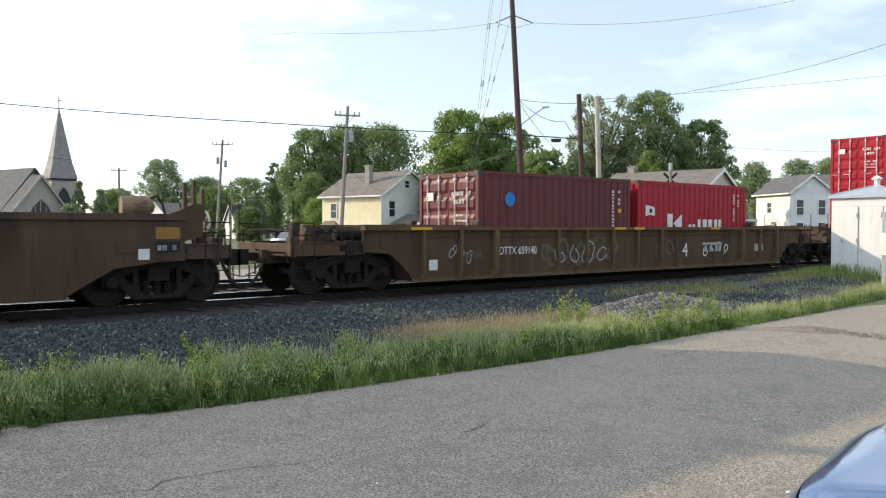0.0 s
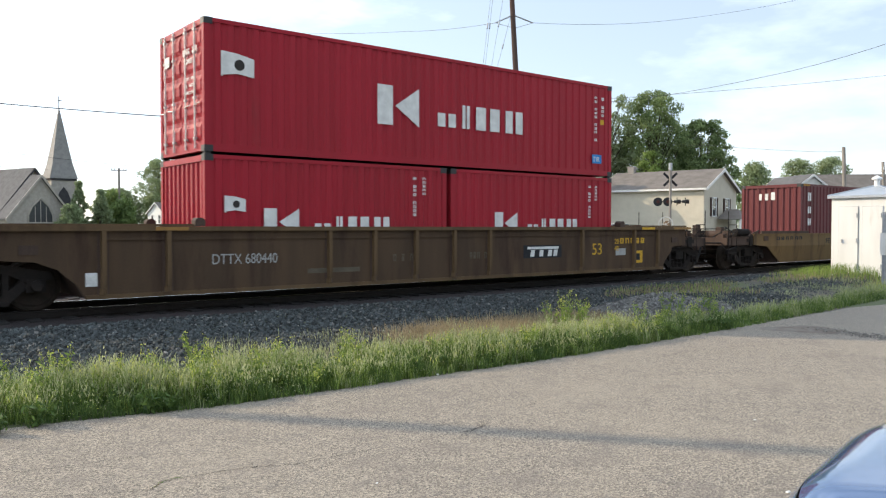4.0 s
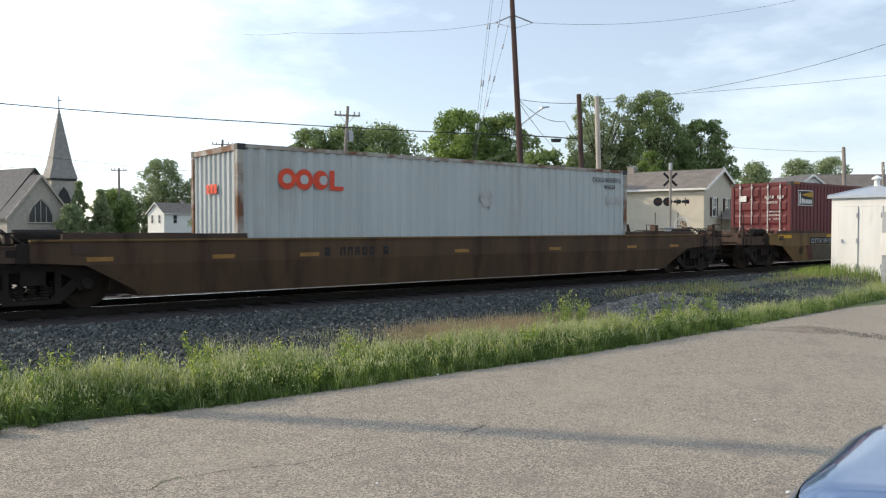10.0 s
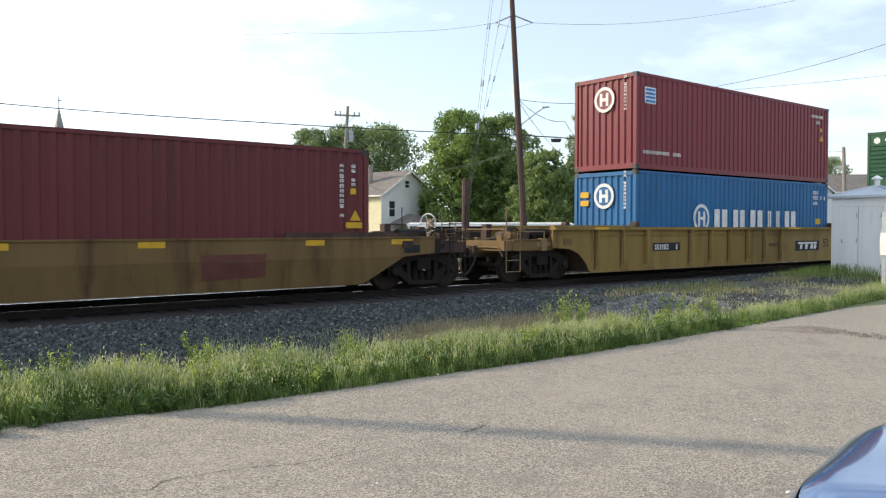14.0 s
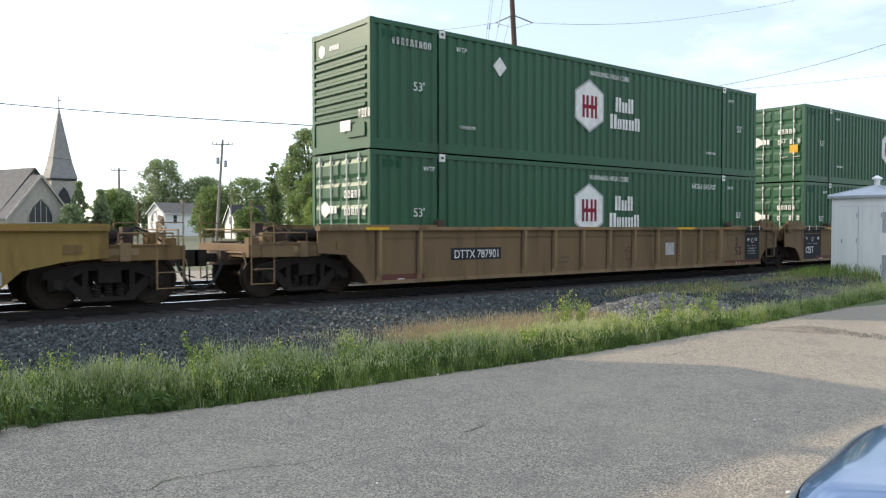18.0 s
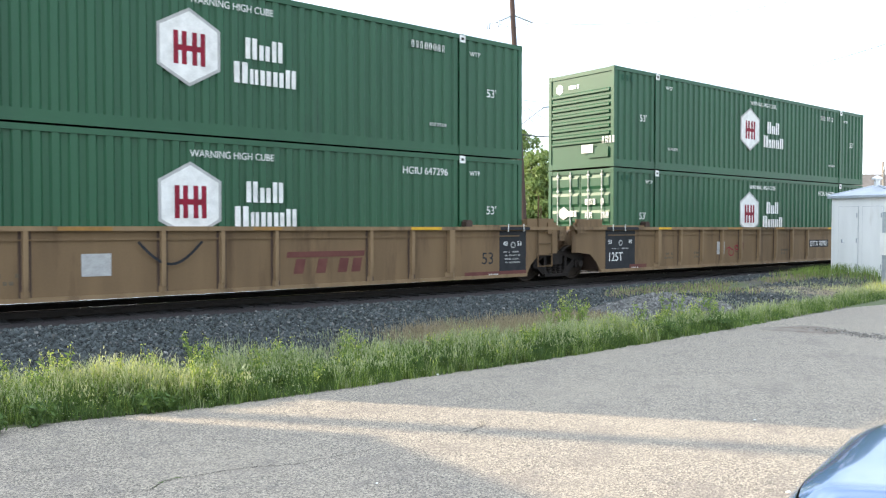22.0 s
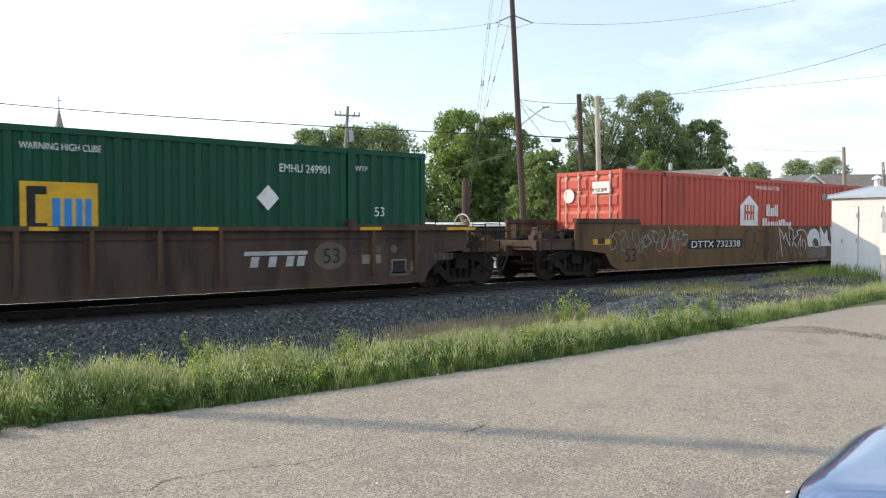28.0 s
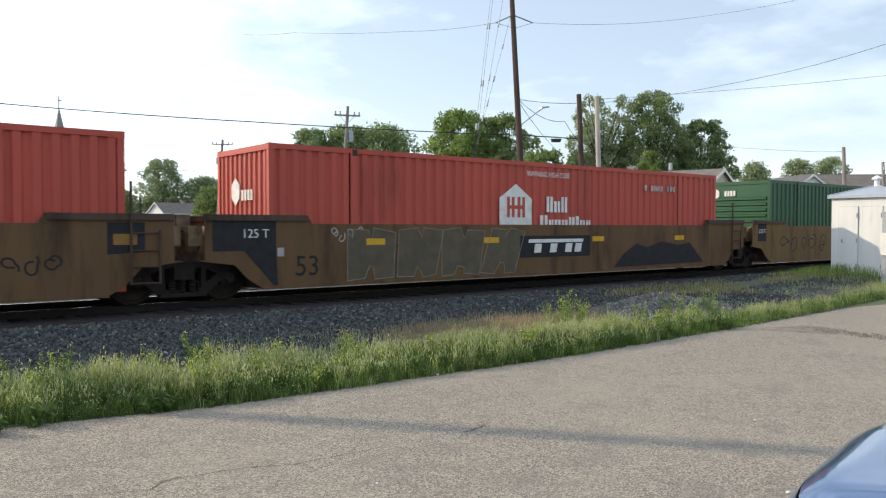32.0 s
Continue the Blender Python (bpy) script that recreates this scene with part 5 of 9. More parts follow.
flag(c_kl1, -86.95, 2.1, 0.45, 0.34, NEAR)
line_word(c_kl1, -86.1, 1.35, 1.86, 3.2, NEAR)
line_word(c_kl2, -79.7, 1.35, 1.86, 3.2, NEAR)
for c, s in ((c_kl1, -82.3), (c_kl2, -76.1)):
    code(c, s, 2.65, 0.95, 0.09, 10, y=NEAR, seed=9, upright=True)
    code(c, s + 0.28, 2.65, 0.45, 0.09, 5, y=NEAR, seed=10, upright=True)

# the maroon one with three tall white characters down its side
x = on(c_tex, -63.35)
for zz, hh in ((2.50, 0.32), (2.02, 0.26), (1.56, 0.26)):
    word_blocks(c_tex, x, NEAR, zz, [(0.24, 1.0)], hh, "mark_white")
end_patch(c_tex, -0.2, 0.05, 2.55, 2.85, -6.15 - 0.012, "mark_white")
end_patch(c_tex, 0.12, 0.3, 2.55, 2.8, -6.15 - 0.012, "mark_white")
end_patch(c_tex, 0.38, 0.56, 2.55, 2.8, -6.15 - 0.012, "mark_white")
code(c_tex, -52.35, 2.85, 1.2, 0.09, 11, y=NEAR, seed=11, upright=True)
code(c_tex, -52.0, 2.85, 0.5, 0.09, 5, y=NEAR, seed=12, upright=True)
plate(c_tex, -52.68, -52.3, 1.62, 1.82, "mark_yellow", NEAR)
patch("paint_patch", [(on(c_tex, -52.6), 1.95), (on(c_tex, -52.4), 1.95), (on(c_tex, -52.5), 2.2)], "mark_yellow", c_tex, NEAR)

# the white one with a red emblem
for k, s in enumerate((-39.0, -38.6)):
    disc(c_white, s, 2.48, 0.22, "mark_orange", NEAR, squash=0.95)
    disc(c_white, s, 2.48, 0.10, "box_white", NEAR - 0.005)
disc(c_white, -38.2, 2.48, 0.21, "mark_orange", NEAR, squash=0.9)
disc(c_white, -38.13, 2.48, 0.1, "box_white", NEAR - 0.005)
patch("emblem", [(on(c_white, -37.98), 2.27), (on(c_white, -37.63), 2.27), (on(c_white, -37.63), 2.36), (on(c_white, -37.86), 2.36), (on(c_white, -37.86), 2.7), (on(c_white, -37.98), 2.7)], "mark_orange", c_white, NEAR)
for k in range(3):
    end_patch(c_white, 0.18 - 0.2 * k, 0.33 - 0.2 * k, 2.18, 2.38, -6.15 - 0.012, "mark_orange", "emblem")
number(c_white, -29.35, 2.78, 1.25, 0.13, "OOLU 865059 2", "mark_slate", NEAR)
number(c_white, -28.85, 2.58, 0.5, 0.13, "45G1", "mark_slate", NEAR)
for k in (0, 1):
    plate(c_white, -28.75 + 0.42 * k, -28.52 + 0.42 * k, 2.15, 2.37, "mark_grey", NEAR)
disc(c_white, -33.4, 2.2, 0.22, "mark_grey", NEAR)

# the maroon one with a sign
plate(c_sign, -17.54, -16.38, 2.31, 2.90, "mark_white", NEAR, "sign_border")
plate(c_sign, -17.51, -16.41, 2.34, 2.87, "mark_black", NEAR - 0.005, "sign", "black sign with a yellow beam")
x = on(c_sign, -17.54)
for k in range(5):
    patch("sign_beam", [(x + 0.30, 2.70 + 0.005 * k), (x + 1.12, 2.64 + 0.045 * k), (x + 1.12, 2.67 + 0.045 * k), (x + 0.30, 2.705 + 0.006 * k)], "mark_yellow", c_sign, NEAR - 0.009)
patch("sign_tower", [(x + 0.08, 2.38), (x + 0.20, 2.38), (x + 0.18, 2.66), (x + 0.2, 2.68), (x + 0.17, 2.8), (x + 0.11, 2.8), (x + 0.08, 2.68), (x + 0.10, 2.66)], "mark_white", c_sign, NEAR - 0.009)
word_blocks(c_sign, x + 0.26, NEAR - 0.009, 2.39, [(0.14, 1.0), (0.09, 0.8), (0.1, 0.8), (0.09, 0.8), (0.1, 0.8), (0.1, 0.8)], 0.2, "mark_white", 0.035)
code(c_sign, -6.55, 2.85, 1.2, 0.09, 11, y=NEAR, seed=15, upright=True)
code(c_sign, -6.25, 2.85, 0.5, 0.09, 5, y=NEAR, seed=16, upright=True)
plate(c_sign, -6.28, -6.14, 2.2, 2.33, "mark_yellow", NEAR)
patch("paint_patch", [(on(c_sign, -6.3), 1.62), (on(c_sign, -6.02), 1.62), (on(c_sign, -6.16), 1.85)], "mark_yellow", c_sign, NEAR)
plate(c_sign, -6.4, -5.98, 1.45, 1.58, "mark_yellow", NEAR)

# white codes on the doors, yellow ticks at the tall boxes' corners
for k, (c, h, zt) in enumerate(((cA2, 6.095, 6.1), (cA1, 6.095, 3.2), (c_kup, 6.125, 5.56), (c_sky, 3.03, 2.9), (c_sign, 6.15, 3.2))):
    xe = -h - 0.035
    bars(c, 0.22, xe, zt - 0.62, 0.78, 0.11, 8, "mark_white", 240 + k, "end")
    bars(c, 0.30, xe, zt - 0.82, 0.45, 0.10, 4, "mark_white", 250 + k, "end")
    for n in range(3):
        bars(c, 0.30, xe, zt - 1.15 - 0.14 * n, 0.55, 0.06, 6, "mark_white", 260 + 3 * k + n, "end")
    end_patch(c, 0.55, 0.85, zt - 0.72, zt - 0.5, xe, "mark_white", "emblem")
end_patch(cA2, 0.55, 0.95, 4.35, 4.6, -6.13, "mark_orange")
for c, s0 in ((c_tex, -63.9), (c_sign, -18.1)):
    zt = 3.15 if c is c_tex else 3.2
    for n in range(4):
        plate(c, s0 + 0.22 + 0.13 * n, s0 + 0.28 + 0.13 * n, zt - 0.07, zt - 0.015, "mark_yellow", -1.2235, "hazard_tick")

# blue under crimson
for c, z in ((c_blue, 2.45), (c_crim, 5.45)):
    end_disc(c, 0.0, z, 0.40, -6.095 - 0.012, "mark_white")
    end_disc(c, 0.0, z, 0.30, -6.095 - 0.017, "box_blue" if c is c_blue else "box_crimson")
    for yy in (-0.17, 0.07):
        end_patch(c, yy, yy + 0.1, z - 0.2, z + 0.2, -6.095 - 0.022, "mark_white", "emblem")
    end_patch(c, -0.17, 0.17, z - 0.05, z + 0.05, -6.095 - 0.024, "mark_white", "emblem")
    bars(c, 0.78, -6.095 - 0.012, z + 0.75, 1.2, 0.08, 11, "mark_white", 17, "end", upright=True)
end_patch(c_blue, 0.62, 0.95, 2.42, 2.6, -6.107, "mark_yellow")
end_patch(c_blue, 0.62, 0.95, 2.15, 2.33, -6.107, "mark_yellow")
disc(c_blue, 7.25, 1.78, 0.46, "mark_white", NEAR)
disc(c_blue, 7.25, 1.78, 0.35, "box_blue", NEAR - 0.005)
plate(c_blue, 7.05, 7.16, 1.5, 2.0, "mark_white", NEAR - 0.009, "emblem")
plate(c_blue, 7.34, 7.45, 1.5, 2.0, "mark_white", NEAR - 0.009, "emblem")
plate(c_blue, 7.05, 7.45, 1.72, 1.82, "mark_white", NEAR - 0.010, "emblem")
word_blocks(c_blue, on(c_blue, 8.0), NEAR, 1.3, [(0.78, 1.0), (0.72, 1.0), (0.80, 1.0), (0.22, 0.99), (0.22, 0.99), (0.80, 1.0)], 0.78, "mark_white", 0.38)
code(c_blue, 14.8, 2.75, 0.42, 0.14, 3, y=NEAR, seed=18)
code(c_blue, 14.8, 2.55, 1.0, 0.14, 7, y=NEAR, seed=19)
code(c_blue, 14.8, 2.35, 0.5, 0.12, 4, y=NEAR, seed=20)
plate(c_blue, 15.0, 15.4, 1.6, 1.82, "mark_yellow", NEAR)
plate(c_crim, 4.2, 4.75, 5.25, 5.75, "mark_white", NEAR, "emblem_square")
for k in range(4):
    plate(c_crim, 4.24, 4.71, 5.29 + 0.115 * k, 5.36 + 0.115 * k, "mark_blue", NEAR - 0.005, "emblem_wave")
code(c_crim, 4.15, 3.72, 1.95, 0.1, 22, y=NEAR, seed=21)
code(c_crim, 14.6, 5.72, 0.95, 0.11, 9, y=NEAR, seed=22)
code(c_crim, 15.0, 5.5, 0.4, 0.11, 4, y=NEAR, seed=23)
patch("paint_patch", [(on(c_crim, 15.25), 4.85), (on(c_crim, 15.55), 4.85), (on(c_crim, 15.4), 5.1)], "mark_yellow", c_crim, NEAR)
plate(c_crim, 15.3, 15.45, 5.2, 5.35, "mark_yellow", NEAR)

# green pairs: emblem, words, sizes, lifting marks
for n, (s, e, low, top) in enumerate(GREEN):
    for c, z, zz in ((low, 2.03, 0.3), (top, 4.9, 3.24)):
        hub_marks(c, s + 7.4, z - (0.0 if c is top else 0.05), 0.56, 0.68, NEAR_W)
        hub_words(c, s + 8.3, z + 0.36, 1.5, NEAR_W)
        label_at(c, "53'", s + 1.2, zz + 1.42, 0.29, y=NEAR_W)
        label_at(c, "53'", s + 15.0, zz + 1.5, 0.29, y=NEAR_W)
        label_at(c, "WARNING HIGH CUBE", s + 7.4, zz + 2.52, 0.2, y=NEAR_W, wide=0.85)
        label_at(c, "WTP", s + 2.5 if c is top else s + 1.5, zz + 2.5, 0.16, y=NEAR_W)
        label_at(c, "WTP", s + 14.45, zz + 2.45, 0.16, y=NEAR_W)
        if c is low:
            number(c, s + 12.4, zz + 2.42, 1.35, 0.17, ("HGIU 645707", "HGIU 647296", "HGIU 644285")[n], y=NEAR_W)
        else:
            code(c, s + (0.6 if n == 0 else 12.4), zz + 2.42, 1.3, 0.17, 10, y=NEAR_W, seed=30 + n)
        for px in (2.05, 14.2):
            plate(c, s + px - 0.09, s + px + 0.09, zz + 2.74, zz + 2.92, "mark_white", -1.318, "lifting_mark")
            plate(c, s + px - 0.04, s + px + 0.04, zz + 2.8, zz + 2.86, "mark_black", -1.323, "lifting_mark")
        for k in range(3):
            plate(c, s + 0.35 + 0.22 * k, s + 0.43 + 0.22 * k, zz + 2.55, zz + 2.72, "box_dark_green", NEAR_W, "vent")
    code(top, s + 2.55, 3.88, 0.6, 0.08, 8, y=NEAR_W, seed=55)
    code(top, s + 13.2, 3.88, 0.6, 0.08, 8, y=NEAR_W, seed=56)
    if n == 0:
        patch("placard", [(on(top, s + 3.72), 5.55), (on(top, s + 3.95), 5.8), (on(top, s + 4.18), 5.55), (on(top, s + 3.95), 5.3)], "mark_white", top, NEAR_W)
    xe = -8.125 - 0.07
    for c, zz in ((low, 0.3),) + (((top, 3.24),) if e == "doors" else ()):
        patch("emblem", [(0.62 + 0.17 * a, zz + 1.6 + 0.2 * b) for a, b in ((0, 1), (1, 0.5), (1, -0.5), (0, -1), (-1, -0.5), (-1, 0.5))], "mark_white", c, -8.16, 0.004, "end")
        for k in range(3):
            end_patch(c, 0.38 - 0.14 * k, 0.48 - 0.14 * k, zz + 1.5, zz + 1.68, -8.16, "mark_white", "emblem")
        bars(c, 0.25, -8.16, zz + 1.85, 0.75, 0.18, 5, "mark_white", 40 + n, "end")
        bars(c, 0.25, -8.16, zz + 1.45, 0.95, 0.18, 6, "mark_white", 44 + n, "end")
    if e == "doors":
        end_patch(top, -1.05, -0.72, 4.35, 4.65, -8.16, "mark_yellow")
        end_letters(top, "53'", -0.35, 4.75, 0.22, -8.165)
    else:
        patch("emblem", [(0.85 + 0.14 * a, 5.75 + 0.17 * b) for a, b in ((0, 1), (1, 0.5), (1, -0.5), (0, -1), (-1, -0.5), (-1, 0.5))], "mark_white", top, -8.10, 0.004, "end")
        for k in range(4):
            end_patch(top, 0.4 - 0.11 * k, 0.48 - 0.11 * k, 5.7, 5.82, -8.10, "mark_white", "emblem")
        bars(top, 0.9, -8.17, 3.95, 0.5, 0.2, 4, "mark_white", 50 + n, "end")
        end_patch(top, -0.55, -0.1, 3.7, 3.95, -8.17, "mark_white")

# dark green with the yellow badge
plate(c_emp, 96.2, 97.45, 1.35, 2.25, "mark_yellow", NEAR_W, "emblem", "yellow square badge")
x = on(c_emp, 96.2)
patch("emblem_block", [(x + 0.1, 1.38), (x + 0.42, 1.38), (x + 0.42, 1.54), (x + 0.24, 1.54), (x + 0.24, 2.03), (x + 0.42, 2.03), (x + 0.42, 2.17), (x + 0.1, 2.17)], "mark_slate", c_emp, NEAR_W - 0.005)
word_blocks(c_emp, x + 0.5, NEAR_W - 0.005, 1.45, [(0.32, 1.0), (0.26, 1.0)], 0.52, "mark_blue", 0.06)
patch("placard", [(on(c_emp, 100.5), 2.07), (on(c_emp, 100.75), 2.33), (on(c_emp, 101.0), 2.07), (on(c_emp, 100.75), 1.81)], "mark_white", c_emp, NEAR_W)
label_at(c_emp, "WARNING HIGH CUBE", 96.2, 2.8, 0.17, y=NEAR_W, wide=0.75)
number(c_emp, 101.0, 2.62, 1.2, 0.17, "EMHU 249901", y=NEAR_W)
label_at(c_emp, "WTP", 102.85, 2.72, 0.15, y=NEAR_W)
label_at(c_emp, "53", 103.35, 1.72, 0.3, y=NEAR_W)
label_at(c_emp, "53", 90.0, 1.75, 0.3, y=NEAR_W)
end_patch(c_emp, 0.55, 0.95, 2.1, 2.5, -8.11, "mark_yellow", "emblem")
bars(c_emp, 0.1, -8.11, 2.25, 0.9, 0.16, 6, "mark_white", 62, "end")
patch("placard", [(-0.8, 1.55), (-0.62, 1.8), (-0.8, 2.05), (-0.98, 1.8)], "mark_white", c_emp, -8.11, 0.004, "end")

# orange-red pair
for c, s, e in ((c_or1, 112.1, 0), (c_or2, 131.2, 1)):
    hub_marks(c, s + 7.0, 2.02, 0.58, 0.58, NEAR_W, open_house=True)
    hub_words(c, s + 7.9, 2.3, 1.5, NEAR_W, 3)
    label_at(c, "WARNING HIGH CUBE", s + 7.4, 2.82, 0.2, y=NEAR_W, wide=0.8)
    if e == 0:
        plate(c, s + 12.35, s + 13.15, 2.55, 2.78, "mark_grey", NEAR_W)
        plate(c, s + 13.25, s + 14.1, 2.55, 2.78, "mark_grey", NEAR_W)
    if e:
        code(c, s + 12.4, 2.58, 1.6, 0.17, 10, "mark_white", NEAR_W - 0.005, 64)
    else:
        number(c, s + 12.42, 2.58, 0.66, 0.17, "UPHU", "mark_black", NEAR_W - 0.005)
        label_at(c, "200224", s + 13.29, 2.58, 0.24, "mark_black", NEAR_W - 0.005, wide=0.88)
    plate(c, s + 2.0, s + 2.12, 3.05, 3.18, "mark_black", -1.318, "lifting_mark")
    if e == 0:
        end_disc(c, 0.75, 2.45, 0.22, -8.16, "mark_white")
        end_patch(c, -0.85, -0.2, 2.5, 2.85, -8.16, "mark_white")
        bars(c, 0.2, -8.165, 2.55, 0.6, 0.1, 5, "mark_black", 65, "end")
    else:
        patch("emblem", [(0.35 + 0.2 * a, 2.25 + 0.3 * b) for a, b in ((0, 1), (1, 0.5), (1, -0.5), (0, -1), (-1, -0.5), (-1, 0.5))], "mark_white", c, -8.11, 0.004, "end")
        for k in range(4):
            end_patch(c, -0.05 - 0.15 * k, 0.05 - 0.15 * k, 2.05, 2.28, -8.11, "mark_white", "emblem")
patch("emblem", [(0.9 + 0.14 * a, 2.75 + 0.2 * b) for a, b in ((0, 1), (1, 0.5), (1, -0.5), (0, -1), (-1, -0.5), (-1, 0.5))], "mark_white", c_tail, -8.075, 0.004, "end")
for k in range(4):
    end_patch(c_tail, 0.45 - 0.12 * k, 0.54 - 0.12 * k, 2.65, 2.85, -8.075, "mark_white", "emblem")


# stencils on the car sides
def slate_panel(ob, s0, s1, text=None):
    """A black painted field by the coupled end, with small white figures and a dark band on the chord above."""
    plate(ob, s0, s1, 0.24, 1.38, "mark_slate", -1.402)
    plate(ob, s0 - 0.05, s1 + 0.05, 1.402, 1.483, "mark_slate", -1.503)
    label_at(ob, "53" if text else "48", s0 + 0.12, 1.0, 0.16, y=-1.408)
    label_at(ob, "48" if text else "53", s1 - 0.32, 1.0, 0.16, y=-1.408)
    disc(ob, (s0 + s1) / 2, 1.02, 0.085, "mark_grey", -1.408)
    disc(ob, (s0 + s1) / 2, 1.02, 0.055, "mark_slate", -1.413)
    for k in range(2):
        plate(ob, s0 + 0.2 + 0.55 * k, s0 + 0.23 + 0.55 * k, 1.36, 1.56, "mark_white", -1.508, "pin_mark")
    if text:
        label_at(ob, text, s0 + 0.1, 0.5, 0.36, y=-1.408, wide=0.9)
        code(ob, s0 + 0.3, 0.84, s1 - s0 - 0.6, 0.035, 12, "mark_grey", -1.408, 70)
    else:
        for k in range(4):
            code(ob, s0 + 0.14 + 0.06 * (k % 2), 0.82 - 0.09 * k, s1 - s0 - 0.4, 0.04, 12, "mark_grey", -1.408, 70 + k)


SIZE = 0.46
plate(car_A, -119.72, -119.52, 0.87, 1.07, "mark_white")
plate(car_A, -119.4, -118.95, 1.25, 1.47, "mark_amber")
plate(car_A, -119.4, -118.95, 1.0, 1.2, "mark_slate")
code(car_A, -119.37, 1.04, 0.38, 0.09, 4, "mark_grey", -1.408, 71)
number(car_B, -110.75, 0.78, 1.35, 0.2, "DTTX 659140", "mark_white", -1.404)
scrawl(car_B, -109.2, -106.1, 0.32, 1.25, "mark_dull", 81, 5, 0.09)
scrawl(car_B, -108.9, -106.3, 0.4, 1.15, "mark_grey", 181, 4, 0.03, -1.408)
scrawl(car_B, -104.4, -103.1, 0.35, 1.2, "mark_dull", 182, 2, 0.07)
scrawl(car_B, -112.4, -111.6, 0.6, 1.1, "mark_grey", 82, 3, 0.025)
scrawl(car_B, -101.8, -100.2, 0.6, 1.0, "mark_white", 83, 4, 0.04)
label_at(car_B, "4", -102.85, 0.55, 0.62, "mark_white")
slant_mark(car_B, -101.8, 0.68, 1.14, 0.3, "mark_grey")
plate(car_B, -98.55, -98.0, 0.65, 0.9, "mark_grey")
plate(car_B, -113.0, -112.75, 0.45, 0.7, "mark_white")
for s in (-106.3, -105.4, -101.4):
    plate(car_B, s, s + 0.5, 1.405, 1.475, "mark_yellow", -1.503)
number(car_C, -87.3, 0.75, 1.4, 0.2, "DTTX 680440", "mark_grey", -1.404)
plate(car_C, -78.85, -77.4, 0.66, 1.0, "mark_slate")
slant_mark(car_C, -78.75, 0.7, 1.18, 0.26, "mark_white")
label_at(car_C, "53", -76.15, 0.7, SIZE, "mark_yellow")
label_at(car_C, "20\n40", -75.3, 1.0, 0.2, "mark_yellow", -1.52)
plate(car_C, -75.1, -74.65, 0.66, 0.86, "mark_grey")
plate(car_C, -74.25, -73.85, 0.42, 0.78, "mark_yellow")
plate(car_C, -74.2, -73.98, 0.5, 0.7, "mark_slate", -1.408)
plate(car_C, -89.6, -89.4, 0.42, 0.66, "mark_white")
plate(car_C, -85.2, -83.9, 0.5, 0.6, "mark_dull")
code(car_C, -74.9, 1.0, 1.2, 0.16, 5, "mark_yellow", -1.404, 74)
number(car_D, -62.25, 0.86, 1.6, 0.2, "FEC 71490", "mark_slate", -1.404)
code(car_D, -66.0, 1.02, 2.0, 0.12, 6, "mark_slate", -1.404, 76)
code(car_E, -38.2, 0.86, 1.7, 0.18, 9, "mark_slate", -1.404, 77)
for s in (-43.0, -40.7, -38.8, -34.6, -31.3, -28.0, -25.9):
    plate(car_E, s, s + 0.45, 0.86, 0.94, "mark_amber")
plate(car_F, -16.95, -15.0, 0.83, 1.1, "mark_slate")
number(car_F, -16.85, 0.87, 1.75, 0.18, "DTTX 59158", "mark_grey", -1.408)
for s, w in ((-19.3, 0.95), (-15.6, 0.5), (-13.55, 0.5), (-10.95, 0.5), (-7.5, 0.45), (-5.3, 0.6)):
    plate(car_F, s, s + w, 1.08, 1.2, "mark_yellow")
plate(car_F, -9.75, -8.4, 0.8, 0.93, "mark_brown")
plate(car_F, -4.95, -4.5, 0.88, 1.06, "mark_slate")
plate(car_G, 13.1, 14.95, 0.6, 0.97, "mark_slate")
slant_mark(car_G, 13.25, 0.66, 1.46, 0.26, "mark_white")
label_at(car_G, "53", 15.25, 0.72, SIZE, "mark_slate")
label_at(car_G, "NWF13", 11.2, 0.78, 0.2, "mark_slate")
label_at(car_G, "20\n40", 15.95, 1.05, 0.2, "mark_slate", -1.404)
plate(car_G, 16.4, 16.85, 0.68, 0.9, "mark_grey")
plate(car_G, 17.3, 17.7, 0.45, 0.75, "mark_slate")
plate(car_G, 17.85, 18.1, 0.5, 0.72, "mark_grey")
plate(car_G, 4.4, 5.8, 0.75, 1.0, "mark_slate")
code(car_G, 4.5, 0.79, 1.2, 0.16, 10, "mark_white", -1.408, 79)
plate(car_H, 27.7, 29.35, 0.68, 0.97, "mark_slate")
number(car_H, 27.8, 0.72, 1.45, 0.2, "DTTX 787901", "mark_white", -1.408)
plate(car_H, 36.3, 36.75, 0.62, 1.0, "mark_grey")
scrawl(car_H, 34.3, 34.9, 0.55, 1.0, "mark_brown", 84, 2)
label_at(car_H, "53", 40.22, 0.53, 0.42, "mark_slate")
label_at(car_H, "20\n40", 40.25, 1.02, 0.18, "mark_slate", -1.404)
slate_panel(car_H, 40.86, 41.8)
plate(car_H, 39.6, 41.9, 0.2, 0.36, "mark_brown", -1.406)
plate(car_H, 25.6, 26.9, 0.22, 0.4, "mark_brown", -1.406)
slate_panel(car_I, 45.0, 46.36, "125T")
plate(car_I, 46.0, 47.3, 0.2, 0.38, "mark_brown", -1.406)
plate(car_I, 50.6, 51.1, 0.6, 1.0, "mark_grey")
slant_mark(car_I, 54.5, 0.5, 1.90, 0.46, "mark_brown")
label_at(car_I, "53", 59.95, 0.55, 0.42, "mark_slate")
slate_panel(car_I, 60.56, 61.5)
plate(car_I, 59.4, 61.5, 0.2, 0.36, "mark_brown", -1.406)
bm = bmesh.new()
